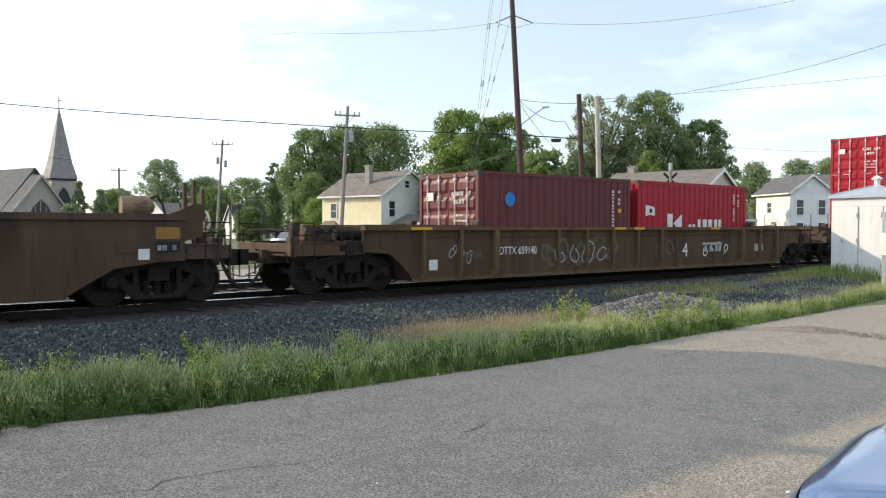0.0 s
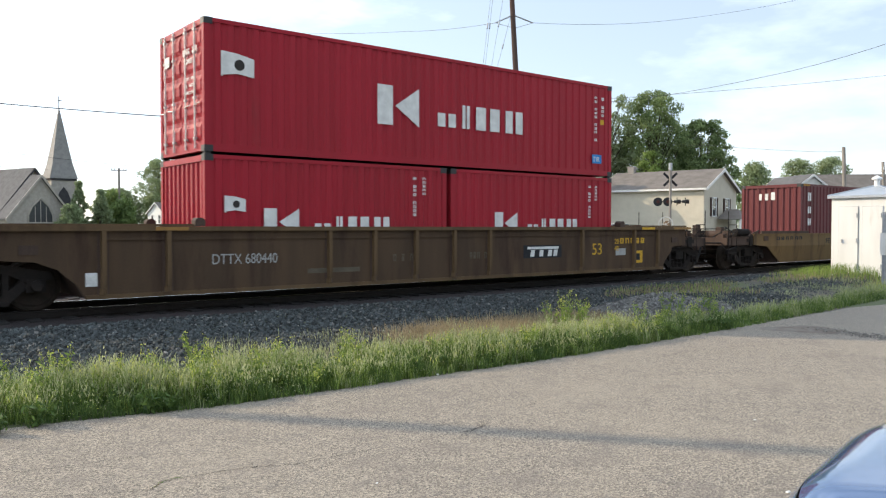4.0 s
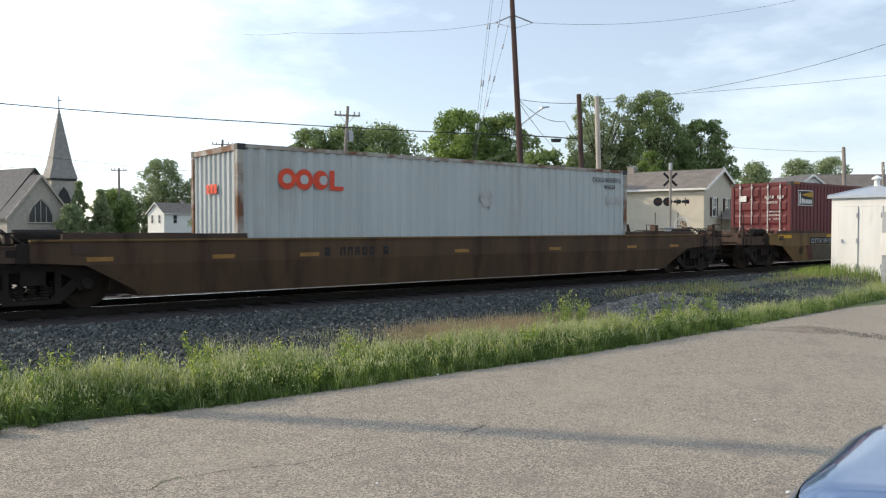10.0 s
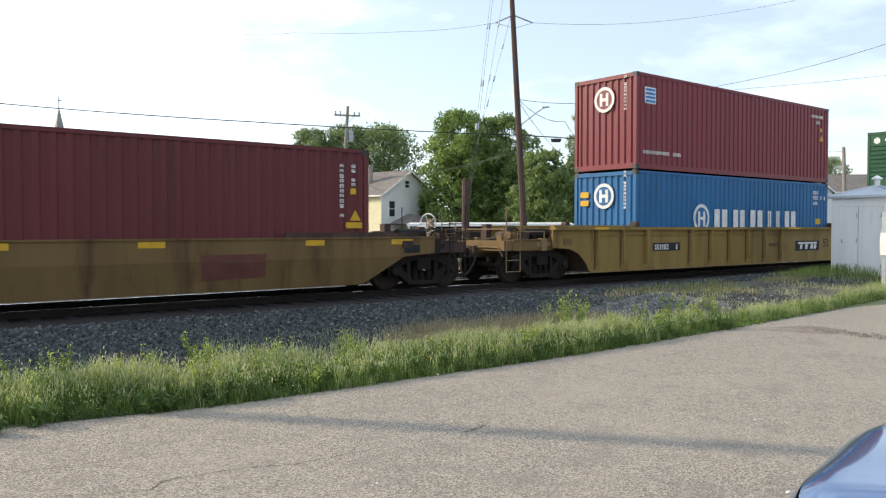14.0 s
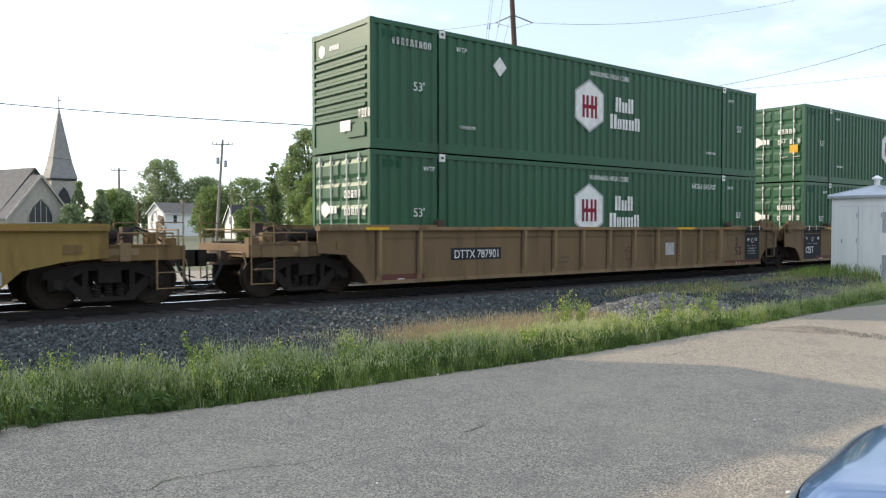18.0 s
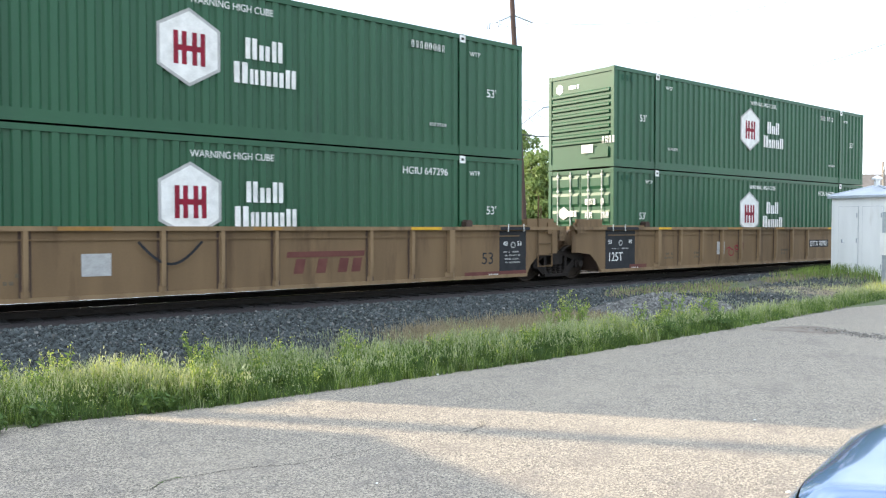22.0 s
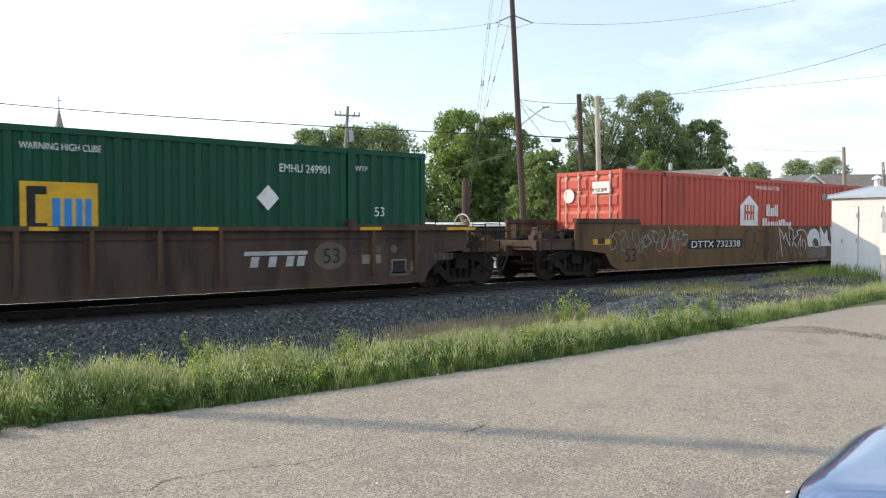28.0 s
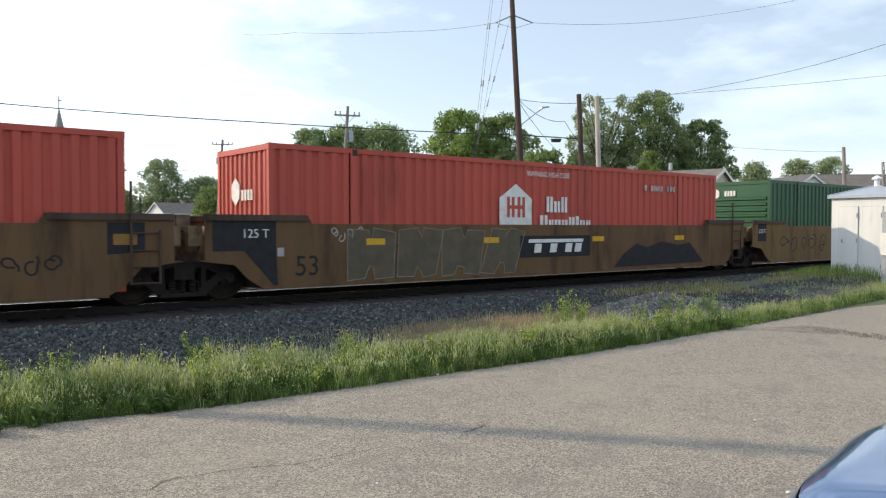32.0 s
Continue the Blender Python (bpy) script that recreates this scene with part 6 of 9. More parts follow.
ribbon(bm, [(on(car_I, 51.55 + 0.1 * i), 1.2 - 0.42 * math.sin(math.pi * i / 12)) for i in range(13)], 0.05, -1.49)
part("hanging_strap", bm, "mark_slate", car_I)
slate_panel(car_J, 64.7, 66.05, "125T")
plate(car_J, 65.8, 66.6, 0.2, 0.38, "mark_brown", -1.406)
plate(car_J, 70.4, 70.85, 0.58, 1.0, "mark_grey")
scrawl(car_J, 71.5, 72.1, 0.6, 1.0, "mark_brown", 85, 2)
plate(car_J, 76.65, 78.2, 0.72, 1.0, "mark_slate")
number(car_J, 76.75, 0.76, 1.35, 0.2, "DTTX 787901", "mark_white", -1.408)
label_at(car_J, "53", 79.45, 0.55, SIZE, "mark_slate")
label_at(car_J, "20\n40", 79.1, 1.05, 0.18, "mark_slate", -1.404)
plate(car_J, 80.3, 80.7, 0.45, 0.76, "mark_slate")
plate(car_J, 78.8, 80.9, 0.2, 0.36, "mark_brown", -1.406)
number(car_K, 89.9, 0.8, 1.6, 0.2, "DTTX 655604", "mark_grey", -1.404)
slant_mark(car_K, 100.12, 0.66, 1.41, 0.32, "mark_grey")
disc(car_K, 102.15, 0.86, 0.30, "mark_dull", -1.402, "paint_patch", 14, 1.35)
label_at(car_K, "53", 101.95, 0.70, SIZE, "mark_slate", -1.408)
label_at(car_K, "20\n40", 102.61, 1.02, 0.16, "mark_slate", -1.52)
plate(car_K, 103.70, 104.28, 0.36, 0.47, "mark_dull")
for s in (103.39, 103.82, 104.47):
    disc(car_K, s, 0.98, 0.09, "mark_dull", -1.402, "paint_patch", 12)
plate(car_K, 103.75, 104.16, 0.42, 0.74, "mark_fog")
plate(car_K, 103.78, 104.13, 0.45, 0.71, "mark_slate", -1.408)
plate(car_K, 104.29, 104.49, 0.46, 0.68, "mark_fog")
plate(car_K, 102.96, 103.46, 0.66, 0.86, "mark_fog")
for s, w in ((88.0, 0.9), (90.6, 0.5), (93.5, 0.5), (96.3, 0.45), (99.1, 0.5), (102.85, 0.55), (105.3, 0.9)):
    plate(car_K, s, s + w, 1.405, 1.475, "mark_yellow", -1.503)
scrawl(car_L, 111.3, 115.2, 0.62, 1.48, "mark_fog", 91, 7, 0.035)
scrawl(car_L, 111.6, 115.0, 0.5, 1.4, "mark_dull", 191, 8, 0.06)
scrawl(car_L, 113.0, 115.3, 0.65, 1.48, "mark_grey", 192, 5, 0.022)
scrawl(car_L, 113.8, 115.0, 0.5, 1.2, "mark_red", 92, 3, 0.03)
plate(car_L, 115.3, 118.5, 0.78, 1.08, "mark_slate")
number(car_L, 115.45, 0.82, 2.9, 0.22, "DTTX 732338", "mark_white", -1.408)
label_at(car_L, "53", 112.1, 0.45, 0.58, "mark_slate")


def sprayed(ob, pts, material, fill=None, w=0.035, y=-1.404):
    """One sprayed shape: an outline and, where it is filled, a field of paint."""
    q = [(on(ob, a), b) for a, b in pts]
    if fill:
        patch("graffiti", q, fill, ob, y, 0.002, label="fat sprayed shape")
    bm = bmesh.new()
    ribbon(bm, q + (q[:1] if fill else []), w, y - 0.004)
    o = new("graffiti", mesh_of(bm, material))
    o.parent = ob
    tagged(o, "sprayed outline")


def stroke(ob, pts, material, w, y=-1.405):
    """One sprayed line; its corners stay sharp."""
    sprayed(ob, [p for q in pts for p in (q, q)], material, None, w, y)


# thin dark letters, chalky outlined ones and two fat silver ones, grey along their foot
for pts in (
        [(118.6, 1.3), (118.94, 1.42), (119.14, 1.35), (119.24, 1.19), (119.26, 0.99), (119.17, 0.73), (119.06, 0.51), (118.93, 0.66), (118.66, 0.8), (118.6, 1.3)],
        [(118.6, 0.5), (118.94, 0.4), (119.14, 0.28), (119.35, 0.48), (119.5, 0.74), (119.55, 0.91), (119.29, 0.96), (119.29, 1.2), (119.38, 1.4), (119.75, 1.32), (119.77, 1.1), (119.67, 0.85), (119.51, 0.7)],
        [(119.66, 1.3), (119.79, 1.32), (119.95, 1.47), (119.96, 1.2), (119.92, 0.8), (119.89, 0.51), (119.94, 0.37)],
        [(119.62, 0.62), (119.78, 0.81), (119.99, 0.84), (120.0, 0.6), (119.96, 0.35)],
        [(119.96, 1.35), (120.18, 1.27), (120.27, 1.19), (120.25, 0.83), (120.17, 0.6), (120.19, 0.38)],
        [(120.27, 1.27), (120.54, 1.21), (120.52, 0.89), (120.46, 0.61), (120.45, 0.36)],
        [(120.28, 0.73), (120.08, 0.54)]):
    stroke(car_L, pts, "mark_black", 0.028)
for pts in (
        [(120.88, 0.6), (120.77, 0.5), (120.82, 0.28), (120.91, 0.55), (121.07, 0.82)],
        [(121.07, 0.83), (121.03, 0.67), (121.09, 0.52), (121.21, 0.41)],
        [(121.32, 0.79), (121.46, 0.67), (121.57, 0.4)],
        [(121.94, 0.79), (121.84, 0.55), (121.74, 0.77)],
        [(121.99, 1.0), (122.04, 0.75), (122.15, 0.37)],
        [(122.54, 0.75), (122.54, 0.33)],
        [(122.92, 0.67), (122.82, 0.52), (122.66, 0.44), (122.45, 0.51), (122.35, 0.69)],
        [(123.11, 0.8), (123.08, 0.62), (123.01, 0.46)]):
    stroke(car_L, pts, "mark_fog", 0.03)
for pts in (
        [(121.21, 0.41), (120.96, 1.44), (121.18, 1.27), (121.28, 1.05), (121.46, 1.28), (121.49, 1.07), (121.76, 0.77), (121.65, 1.53), (121.97, 1.36), (122.0, 0.96), (122.25, 0.73)],
        [(122.35, 1.19), (122.19, 1.15), (121.99, 1.0), (121.94, 0.79)],
        [(122.35, 1.19), (122.25, 1.34), (122.57, 1.4), (122.83, 1.35), (122.98, 1.22), (123.09, 1.0), (123.11, 0.8)],
        [(122.55, 1.2), (122.54, 0.75)],
        [(122.68, 0.75), (122.67, 0.95), (122.74, 1.02), (122.86, 0.98), (122.93, 0.85), (122.92, 0.67)],
        [(122.35, 0.69), (122.36, 0.86), (122.45, 1.01), (122.55, 1.06)]):
    stroke(car_L, pts, "mark_silver", 0.034)
for pts in (
        [(123.18, 0.74), (123.06, 1.05), (123.11, 1.2), (123.23, 1.34), (123.41, 1.41), (123.58, 1.43), (123.75, 1.41), (123.91, 1.31), (124.01, 1.2), (124.06, 1.03), (124.09, 0.74), (123.98, 0.74), (123.97, 0.87), (123.88, 1.0), (123.75, 1.06), (123.6, 1.05), (123.5, 0.97), (123.43, 0.87), (123.52, 0.74)],
        [(124.11, 0.74), (124.05, 1.52), (124.17, 1.44), (124.43, 1.2), (124.51, 1.29), (124.65, 1.4), (124.7, 1.02), (125.04, 0.745), (124.55, 0.745)],
        [(124.87, 1.52), (125.09, 1.38), (125.23, 1.05), (125.33, 1.06), (125.41, 1.28), (125.47, 1.06), (125.69, 1.05), (125.57, 0.91), (125.63, 0.745), (125.08, 0.745)]):
    patch("graffiti", [(on(car_L, a), b) for a, b in pts], "mark_silver", car_L, -1.404, 0.002, label="fat sprayed shape")
for pts in (
        [(123.18, 0.735), (123.52, 0.735), (123.65, 0.67), (123.85, 0.67), (123.98, 0.735), (124.1, 0.735), (124.16, 0.56), (124.19, 0.37), (124.0, 0.3), (123.52, 0.28), (123.2, 0.32), (123.07, 0.39)],
        [(124.12, 0.735), (124.53, 0.735), (124.59, 0.54), (124.63, 0.35), (124.43, 0.34), (124.21, 0.3), (124.2, 0.5)],
        [(125.09, 0.735), (125.53, 0.735), (125.55, 0.51), (125.5, 0.28), (125.22, 0.3), (125.03, 0.41)]):
    patch("graffiti", [(on(car_L, a), b) for a, b in pts], "mark_smoke", car_L, -1.404, 0.002, label="grey sprayed shape along the foot of a silver one")
stroke(car_L, [(123.5, 0.9), (123.6, 0.76), (123.8, 0.71), (123.95, 0.72)], "mark_silver", 0.03, -1.407)
stroke(car_L, [(124.07, 1.2), (124.11, 1.0), (124.1, 0.74)], "mark_slate", 0.022, -1.407)
patch("paint_patch", [(on(car_L, a), b) for a, b in ((128.0, 0.98), (128.66, 1.02), (128.66, 1.56), (128.0, 1.56))], "mark_slate", car_L, -1.402)
scrawl(car_L, 126.0, 127.3, 0.55, 1.0, "mark_slate", 97, 4, 0.035)
plate(car_L, 110.7, 111.45, 0.98, 1.14, "mark_yellow")
plate(car_L, 128.1, 128.52, 1.15, 1.35, "mark_amber", -1.408)
plate(car_M, 129.95, 131.3, 1.0, 1.6, "mark_slate", -1.402)
patch("paint_patch", [(on(car_M, a), b) for a, b in ((130.6, 1.0), (130.95, 0.62), (131.25, 0.28), (131.34, 0.28), (131.3, 1.0))], "mark_slate", car_M, -1.402)
label_at(car_M, "125 T", 130.55, 1.26, 0.25, y=-1.408)
label_at(car_M, "53", 131.72, 0.46, 0.6, "mark_slate")
plate(car_M, 131.33, 131.48, 0.87, 1.05, "mark_grey")
block_paint(car_M, 133.0, 138.2, 0.3, 1.46, 4, "mark_dull", "mark_fog", 98)
plate(car_M, 138.25, 141.0, 0.68, 1.25, "mark_slate")
slant_mark(car_M, 138.5, 0.8, 2.14, 0.36, "mark_white")
sprayed(car_M, [(142.0, 0.3), (142.5, 0.72), (143.1, 1.0), (143.6, 0.88), (144.3, 1.06), (145.2, 0.93), (145.8, 1.0), (146.6, 0.35)], "mark_brown", "mark_slate")
scrawl(car_M, 132.6, 133.4, 1.2, 1.5, "mark_grey", 100, 4, 0.025)
for s in (133.5, 137.0, 141.1, 145.0):
    plate(car_M, s, s + 0.5, 1.08, 1.22, "mark_yellow")
plate(car_N, 149.95, 150.5, 0.98, 1.64, "mark_slate", -1.402)
label_at(car_N, "125 T", 149.98, 1.27, 0.2, y=-1.408)
scrawl(car_N, 151.5, 155.0, 0.5, 1.3, "mark_slate", 101, 5, 0.04)

# amber worn patches and stencils along the top chords
for ob, marks in ((car_B, (-113.6, -95.6)), (car_C, (-74.0, -72.4, -88.4)), (car_G, (1.6, 4.1, 8.8, 12.4, 16.6, 17.6)), (car_H, (25.2, 28.9, 32.4, 36.8, 39.2)), (car_I, (46.7, 50.2, 53.8, 57.7)), (car_J, (67.1, 70.9, 74.0, 78.0, 80.9))):
    for k, s in enumerate(marks):
        w = 0.9 if k % 2 else 0.62
        plate(ob, s, s + w, 1.408, 1.474, "mark_amber" if k % 3 else "mark_yellow", -1.503)
for ob, s, text in ((car_G, 9.6, "DTTX 655601"), (car_H, 35.0, "DTTX 787901"), (car_J, 73.0, "DTTX 787901"), (car_K, 96.9, "DTTX 655604")):
    number(ob, s, 1.415, 1.0, 0.055, text, "mark_slate", -1.504)
# small stencils low on the tan cars
for ob, s in ((car_H, 31.4), (car_H, 38.6), (car_I, 47.6), (car_I, 49.2), (car_J, 67.5), (car_J, 69.1), (car_J, 74.6)):
    code(ob, s, 0.62, 0.55, 0.07, 6, "mark_dull", -1.404, int(s))
    code(ob, s, 0.50, 0.45, 0.06, 5, "mark_dull", -1.404, int(s) + 9)
for ob, s in ((car_H, 40.3), (car_H, 26.0), (car_I, 46.2), (car_I, 60.2), (car_J, 65.9), (car_J, 79.6)):
    code(ob, s, 0.25, 0.32, 0.05, 5, "mark_white", -1.411, int(s) + 5)
for ob, s in ((car_B, -111.9), (car_C, -83.0), (car_C, -80.7), (car_K, 94.6), (car_K, 105.0)):
    code(ob, s, 0.7, 0.6, 0.16, 5, "mark_dull", -1.404, int(abs(s)))
scrawl(car_J, 71.0, 71.9, 0.55, 0.95, "mark_crimson", 185, 2, 0.04)

# faded fields on the yellow tub car
low_plate(car_F, [(-16.6, 0.25), (-13.6, 0.20), (-13.64, 0.40), (-14.3, 0.5), (-14.94, 0.79), (-16.9, 0.79)], "mark_dull", "pale worn patch")
low_plate(car_F, [(-16.9, 0.25), (-16.5, 0.25), (-16.83, 0.795), (-17.25, 0.795)], "mark_brown")
low_label(car_F, "40", -17.75, 0.47, 0.42, "mark_slate", 0.8)
low_plate(car_F, [(-9.75, 0.42), (-8.4, 0.46), (-8.4, 0.78), (-9.75, 0.78)], "mark_brown")


def brake_drum_end(ob):
    """Brown drum, cast bracket and posts on the trailing end of the smooth car."""
    bm = bmesh.new()
    x0, x1 = on(ob, -119.95), on(ob, -119.45)
    rod(bm, (x0, -1.15, 1.86), (x1, -1.22, 1.86), 0.19, None, 18)
    rod(bm, (x1, -1.22, 1.86), (x1 + 0.05, -1.22, 1.86), 0.12, None, 14)
    part("reservoir", bm, "iron_tan", ob, "tan brake reservoir drum", smooth=False)
    bm = bmesh.new()
    prism(bm, [(on(ob, a), b) for a, b in ((-119.4, 1.62), (-118.95, 1.78), (-118.62, 1.93), (-118.45, 1.9), (-118.48, 1.30), (-118.83, 1.20), (-118.9, 1.55))], "y", -1.34, -1.22)
    part("cast_bracket", bm, "well_brown", ob)
    for s, top in ((-118.8, 2.32), (-118.62, 2.36), (-118.45, 2.2)):
        bm = bmesh.new()
        xx = on(ob, s)
        prism(bm, [(xx - 0.04, 1.6), (xx + 0.04, 1.6), (xx + 0.03, top), (xx - 0.03, top)], "y", -1.3, -1.24)
        part("post", bm, "well_brown", ob)
    bm = bmesh.new()
    tube(bm, [(on(ob, -119.45), -1.2, 2.0), (on(ob, -119.3), -1.2, 2.06), (on(ob, -119.2), -1.2, 1.9), (on(ob, -119.15), -1.2, 1.7)], 0.025, 6)
    part("air_hose", bm, "rubber", ob)


brake_drum_end(car_A)


# ---- beyond the track ----
def leaf_cloud(rng, blobs, count, size):
    """Many small leaf clumps scattered through the shells of ellipsoid blobs (centre, radii)."""
    B = np.array(blobs)
    vol = (B[:, 3] * B[:, 4] * B[:, 5]) ** 0.66
    B = B[rng.choice(len(blobs), count, p=vol / vol.sum())]
    d = rng.normal(size=(count, 3))
    d /= np.linalg.norm(d, axis=1)[:, None]
    r = np.clip(1.02 - np.abs(rng.normal(0, 0.34, count)), 0.05, 1.2) + rng.exponential(0.10, count)
    p = B[:, :3] + d * B[:, 3:6] * r[:, None]
    u = rng.normal(size=(count, 3))
    u /= np.linalg.norm(u, axis=1)[:, None]
    w = np.cross(u, d + rng.normal(size=(count, 3)) * 0.6)
    w /= np.linalg.norm(w, axis=1)[:, None] + 1e-9
    s = size * rng.uniform(0.45, 1.25, count)[:, None]
    verts = np.stack([p - u * s, p + w * s * 0.55, p + u * s, p - w * s * 0.55], 1).reshape(-1, 3)
    return verts, np.arange(count * 4).reshape(-1, 4)


def tree(label, x, y, height, width, material, seed, crown_base=0.25, count=9000, size=0.26, lean=0.0, blobs=40, ground_z=-0.4, airy=1.0, top_heavy=0.0, cone=False):
    """Trunk, forking limbs and a crown of many leaf clumps hung on them; uneven, with gaps."""
    rng = np.random.default_rng(seed)
    ob = thing("tree", label, "tree", pose(x, y, ground_z), "trees beyond the track")
    cb = height * crown_base
    span = height - cb
    bl = []
    thin = 0.8 if math.hypot(x, y) > 115 else 1.0
    blobs, count, size = int(blobs * 1.5), int(count * 1.6 * thin), size * 0.86
    for i in range(blobs):
        f = (i + rng.uniform(0.1, 0.9)) / blobs
        a = i * 2.399 + rng.uniform(-0.5, 0.5)
        env = math.sqrt(max(0.06, 1 - ((f - 0.42 - 0.12 * top_heavy) / 0.60) ** 2))
        if cone:
            env = max(0.05, 1.0 - f) ** 0.8
        ring = width * 0.5 * env * (0.45 + 0.55 * math.sqrt(rng.uniform(0, 1)))
        rr = width * rng.uniform(0.06, 0.135) * airy
        rr = min(rr, width * 0.5 - ring * 0.6)
        bl.append([(ring - rr * 0.5) * math.cos(a) + lean * f, (ring - rr * 0.5) * math.sin(a), min(cb + span * f, height - rr * 0.6), rr, rr, rr * rng.uniform(0.6, 0.9)])
    inner = [[0, 0, cb + span * k, width * 0.30, width * 0.30, span * 0.17] for k in (0.25, 0.45, 0.65)]
    bm = bmesh.new()
    r0 = max(0.14, height * 0.02)
    top = Vector((lean * 0.3, 0, cb + 0.55 * span))
    fork = Vector((lean * 0.1, 0, cb + 0.05 * span))
    rod(bm, (0, 0, -0.3), fork, r0, r0 * 0.8, 9)
    rod(bm, fork, top, r0 * 0.7, r0 * 0.3, 7)
    for b in bl:
        start = fork.lerp(top, min(1.0, max(0.0, (b[2] - cb) / span - 0.15)))
        mid = start.lerp(Vector(b[:3]), 0.5) + Vector(rng.normal(0, width * 0.015, 3).tolist())
        rod(bm, start, mid, r0 * 0.3, r0 * 0.18, 5)
        rod(bm, mid, b[:3], r0 * 0.18, r0 * 0.06, 5)
    part("trunk", bm, "bark", ob)
    v, f = leaf_cloud(rng, bl if cone else bl + inner, count, size)
    me = bpy.data.meshes.new("crown")
    me.from_pydata(v.tolist(), [], f.tolist())
    me.materials.append(M[material])
    c = new("crown", me)
    c.parent = ob
    return ob


tree("broad leafy deciduous tree behind the yellow house", 66.0, 96.2, 16.7, 14.5, "leaf_deep", 11, 0.04, 25500, 0.24, blobs=60)
tree("leafy deciduous tree behind the yellow house", 56.6, 100.5, 16.2, 11.0, "leaf_deep", 31, 0.03, 18000, 0.24, blobs=44)
tree("dense leafy tree behind the yellow house", 61.6, 99.5, 16.9, 11.5, "leaf_deep", 41, 0.04, 19000, 0.24, blobs=46)
tree("rounded bright green maple tree", 54.6, 65.2, 14.4, 8.8, "leaf_bright", 12, 0.03, 18000, 0.21, blobs=48)
tree("bright green maple tree beside the tall pole", 58.2, 61.6, 13.8, 8.6, "leaf_mid", 32, 0.03, 14250, 0.21, blobs=40)
tree("green maple tree between two others", 58.6, 65.8, 14.0, 7.6, "leaf_mid", 42, 0.03, 13000, 0.21, blobs=38)
tree("small green tree behind a tall pole", 52.2, 50.4, 8.9, 6.2, "leaf_mid", 13, 0.03, 11250, 0.21)
tree("small green tree among the poles", 68.0, 59.5, 10.2, 7.0, "leaf_mid", 33, 0.03, 9750, 0.21)
tree("tall spreading tree with an open crown", 67.0, 55.8, 16.2, 8.0, "leaf_haze", 14, 0.2, 14500, 0.16, blobs=50, airy=0.75, top_heavy=1)
tree("tall dark spreading tree", 71.2, 52.2, 16.5, 9.2, "leaf_deep", 15, 0.12, 17500, 0.18, blobs=56, airy=0.9)
tree("spreading dark tree at the street's bend", 75.2, 48.9, 13.4, 8.0, "leaf_deep", 34, 0.1, 14250, 0.21, blobs=40)
tree("low bright green tree at the roof's edge", 66.9, 49.3, 9.6, 3.6, "leaf_bright", 16, 0.2, 4800, 0.18, blobs=18)
tree("distant rounded tree over the rooftops", 66.0, 189.5, 18.3, 13.0, "leaf_haze", 17, 0.02, 12500, 0.34, blobs=44)
tree("distant spreading tree over the rooftops", 75.0, 186.2, 14.2, 15.0, "leaf_haze", 35, 0.0, 12500, 0.34, blobs=40)
tree("distant low tree over the rooftops", 57.2, 192.0, 11.0, 11.0, "leaf_haze", 36, 0.0, 9000, 0.34, blobs=34)
tree("pointed conifer beside the church", 31.4, 125.6, 8.8, 4.6, "leaf_haze", 18, 0.0, 5600, 0.2, blobs=46, airy=0.8, cone=True)
tree("bushy conifer beside the church", 34.2, 124.5, 7.6, 5.4, "leaf_haze", 19, 0.0, 5600, 0.2, blobs=46, airy=0.9, cone=True)
tree("low bush against the church wall", 29.4, 122.0, 5.2, 4.6, "leaf_haze", 43, 0.0, 4200, 0.2, blobs=26)
tree("small tree near the church", 39.4, 137.0, 8.0, 7.5, "leaf_mid", 20, 0.0, 7000, 0.25)
tree("small dark tree before the far houses", 37.8, 126.0, 6.2, 5.0, "leaf_mid", 37, 0.0, 5500, 0.24)
tree("distant hazy tree behind the white house", 140.0, 79.5, 14.0, 9.5, "leaf_haze", 21, 0.0, 12000, 0.27, airy=1.35)
tree("distant hazy tree over the roofs", 165.0, 84.0, 16.4, 9.5, "leaf_haze", 22, 0.0, 12000, 0.3, airy=1.35)
tree("distant low tree over the roofs", 172.0, 80.0, 16.9, 10.0, "leaf_haze", 23, 0.0, 12000, 0.3, airy=1.35)
tree("dark tree between the houses", 64.9, 140.0, 11.4, 11.5, "leaf_deep", 24, 0.0, 12000, 0.26)
tree("dark leafy tree behind the black roof", 60.5, 146.0, 9.6, 9.0, "leaf_mid", 44, 0.0, 9000, 0.26)
tree("thin dark tree between the houses", 64.0, 126.5, 13.2, 5.0, "leaf_deep", 25, 0.0, 8500, 0.24, airy=0.8)
tree("tree beside the yellow house", 53.4, 95.0, 9.2, 6.5, "leaf_mid", 26, 0.0, 8500, 0.22)
tree("leafy bush under the utility pole", 49.5, 86.0, 5.6, 5.0, "leaf_bright", 38, 0.0, 4800, 0.2)
tree("leafy bush beside the black-roofed house", 48.6, 104.0, 4.8, 5.0, "leaf_mid", 45, 0.0, 4500, 0.22)
tree("distant tree behind the church", 12.0, 160.0, 12.5, 12.0, "leaf_haze", 27, 0.1, 6600, 0.36, airy=0.8)


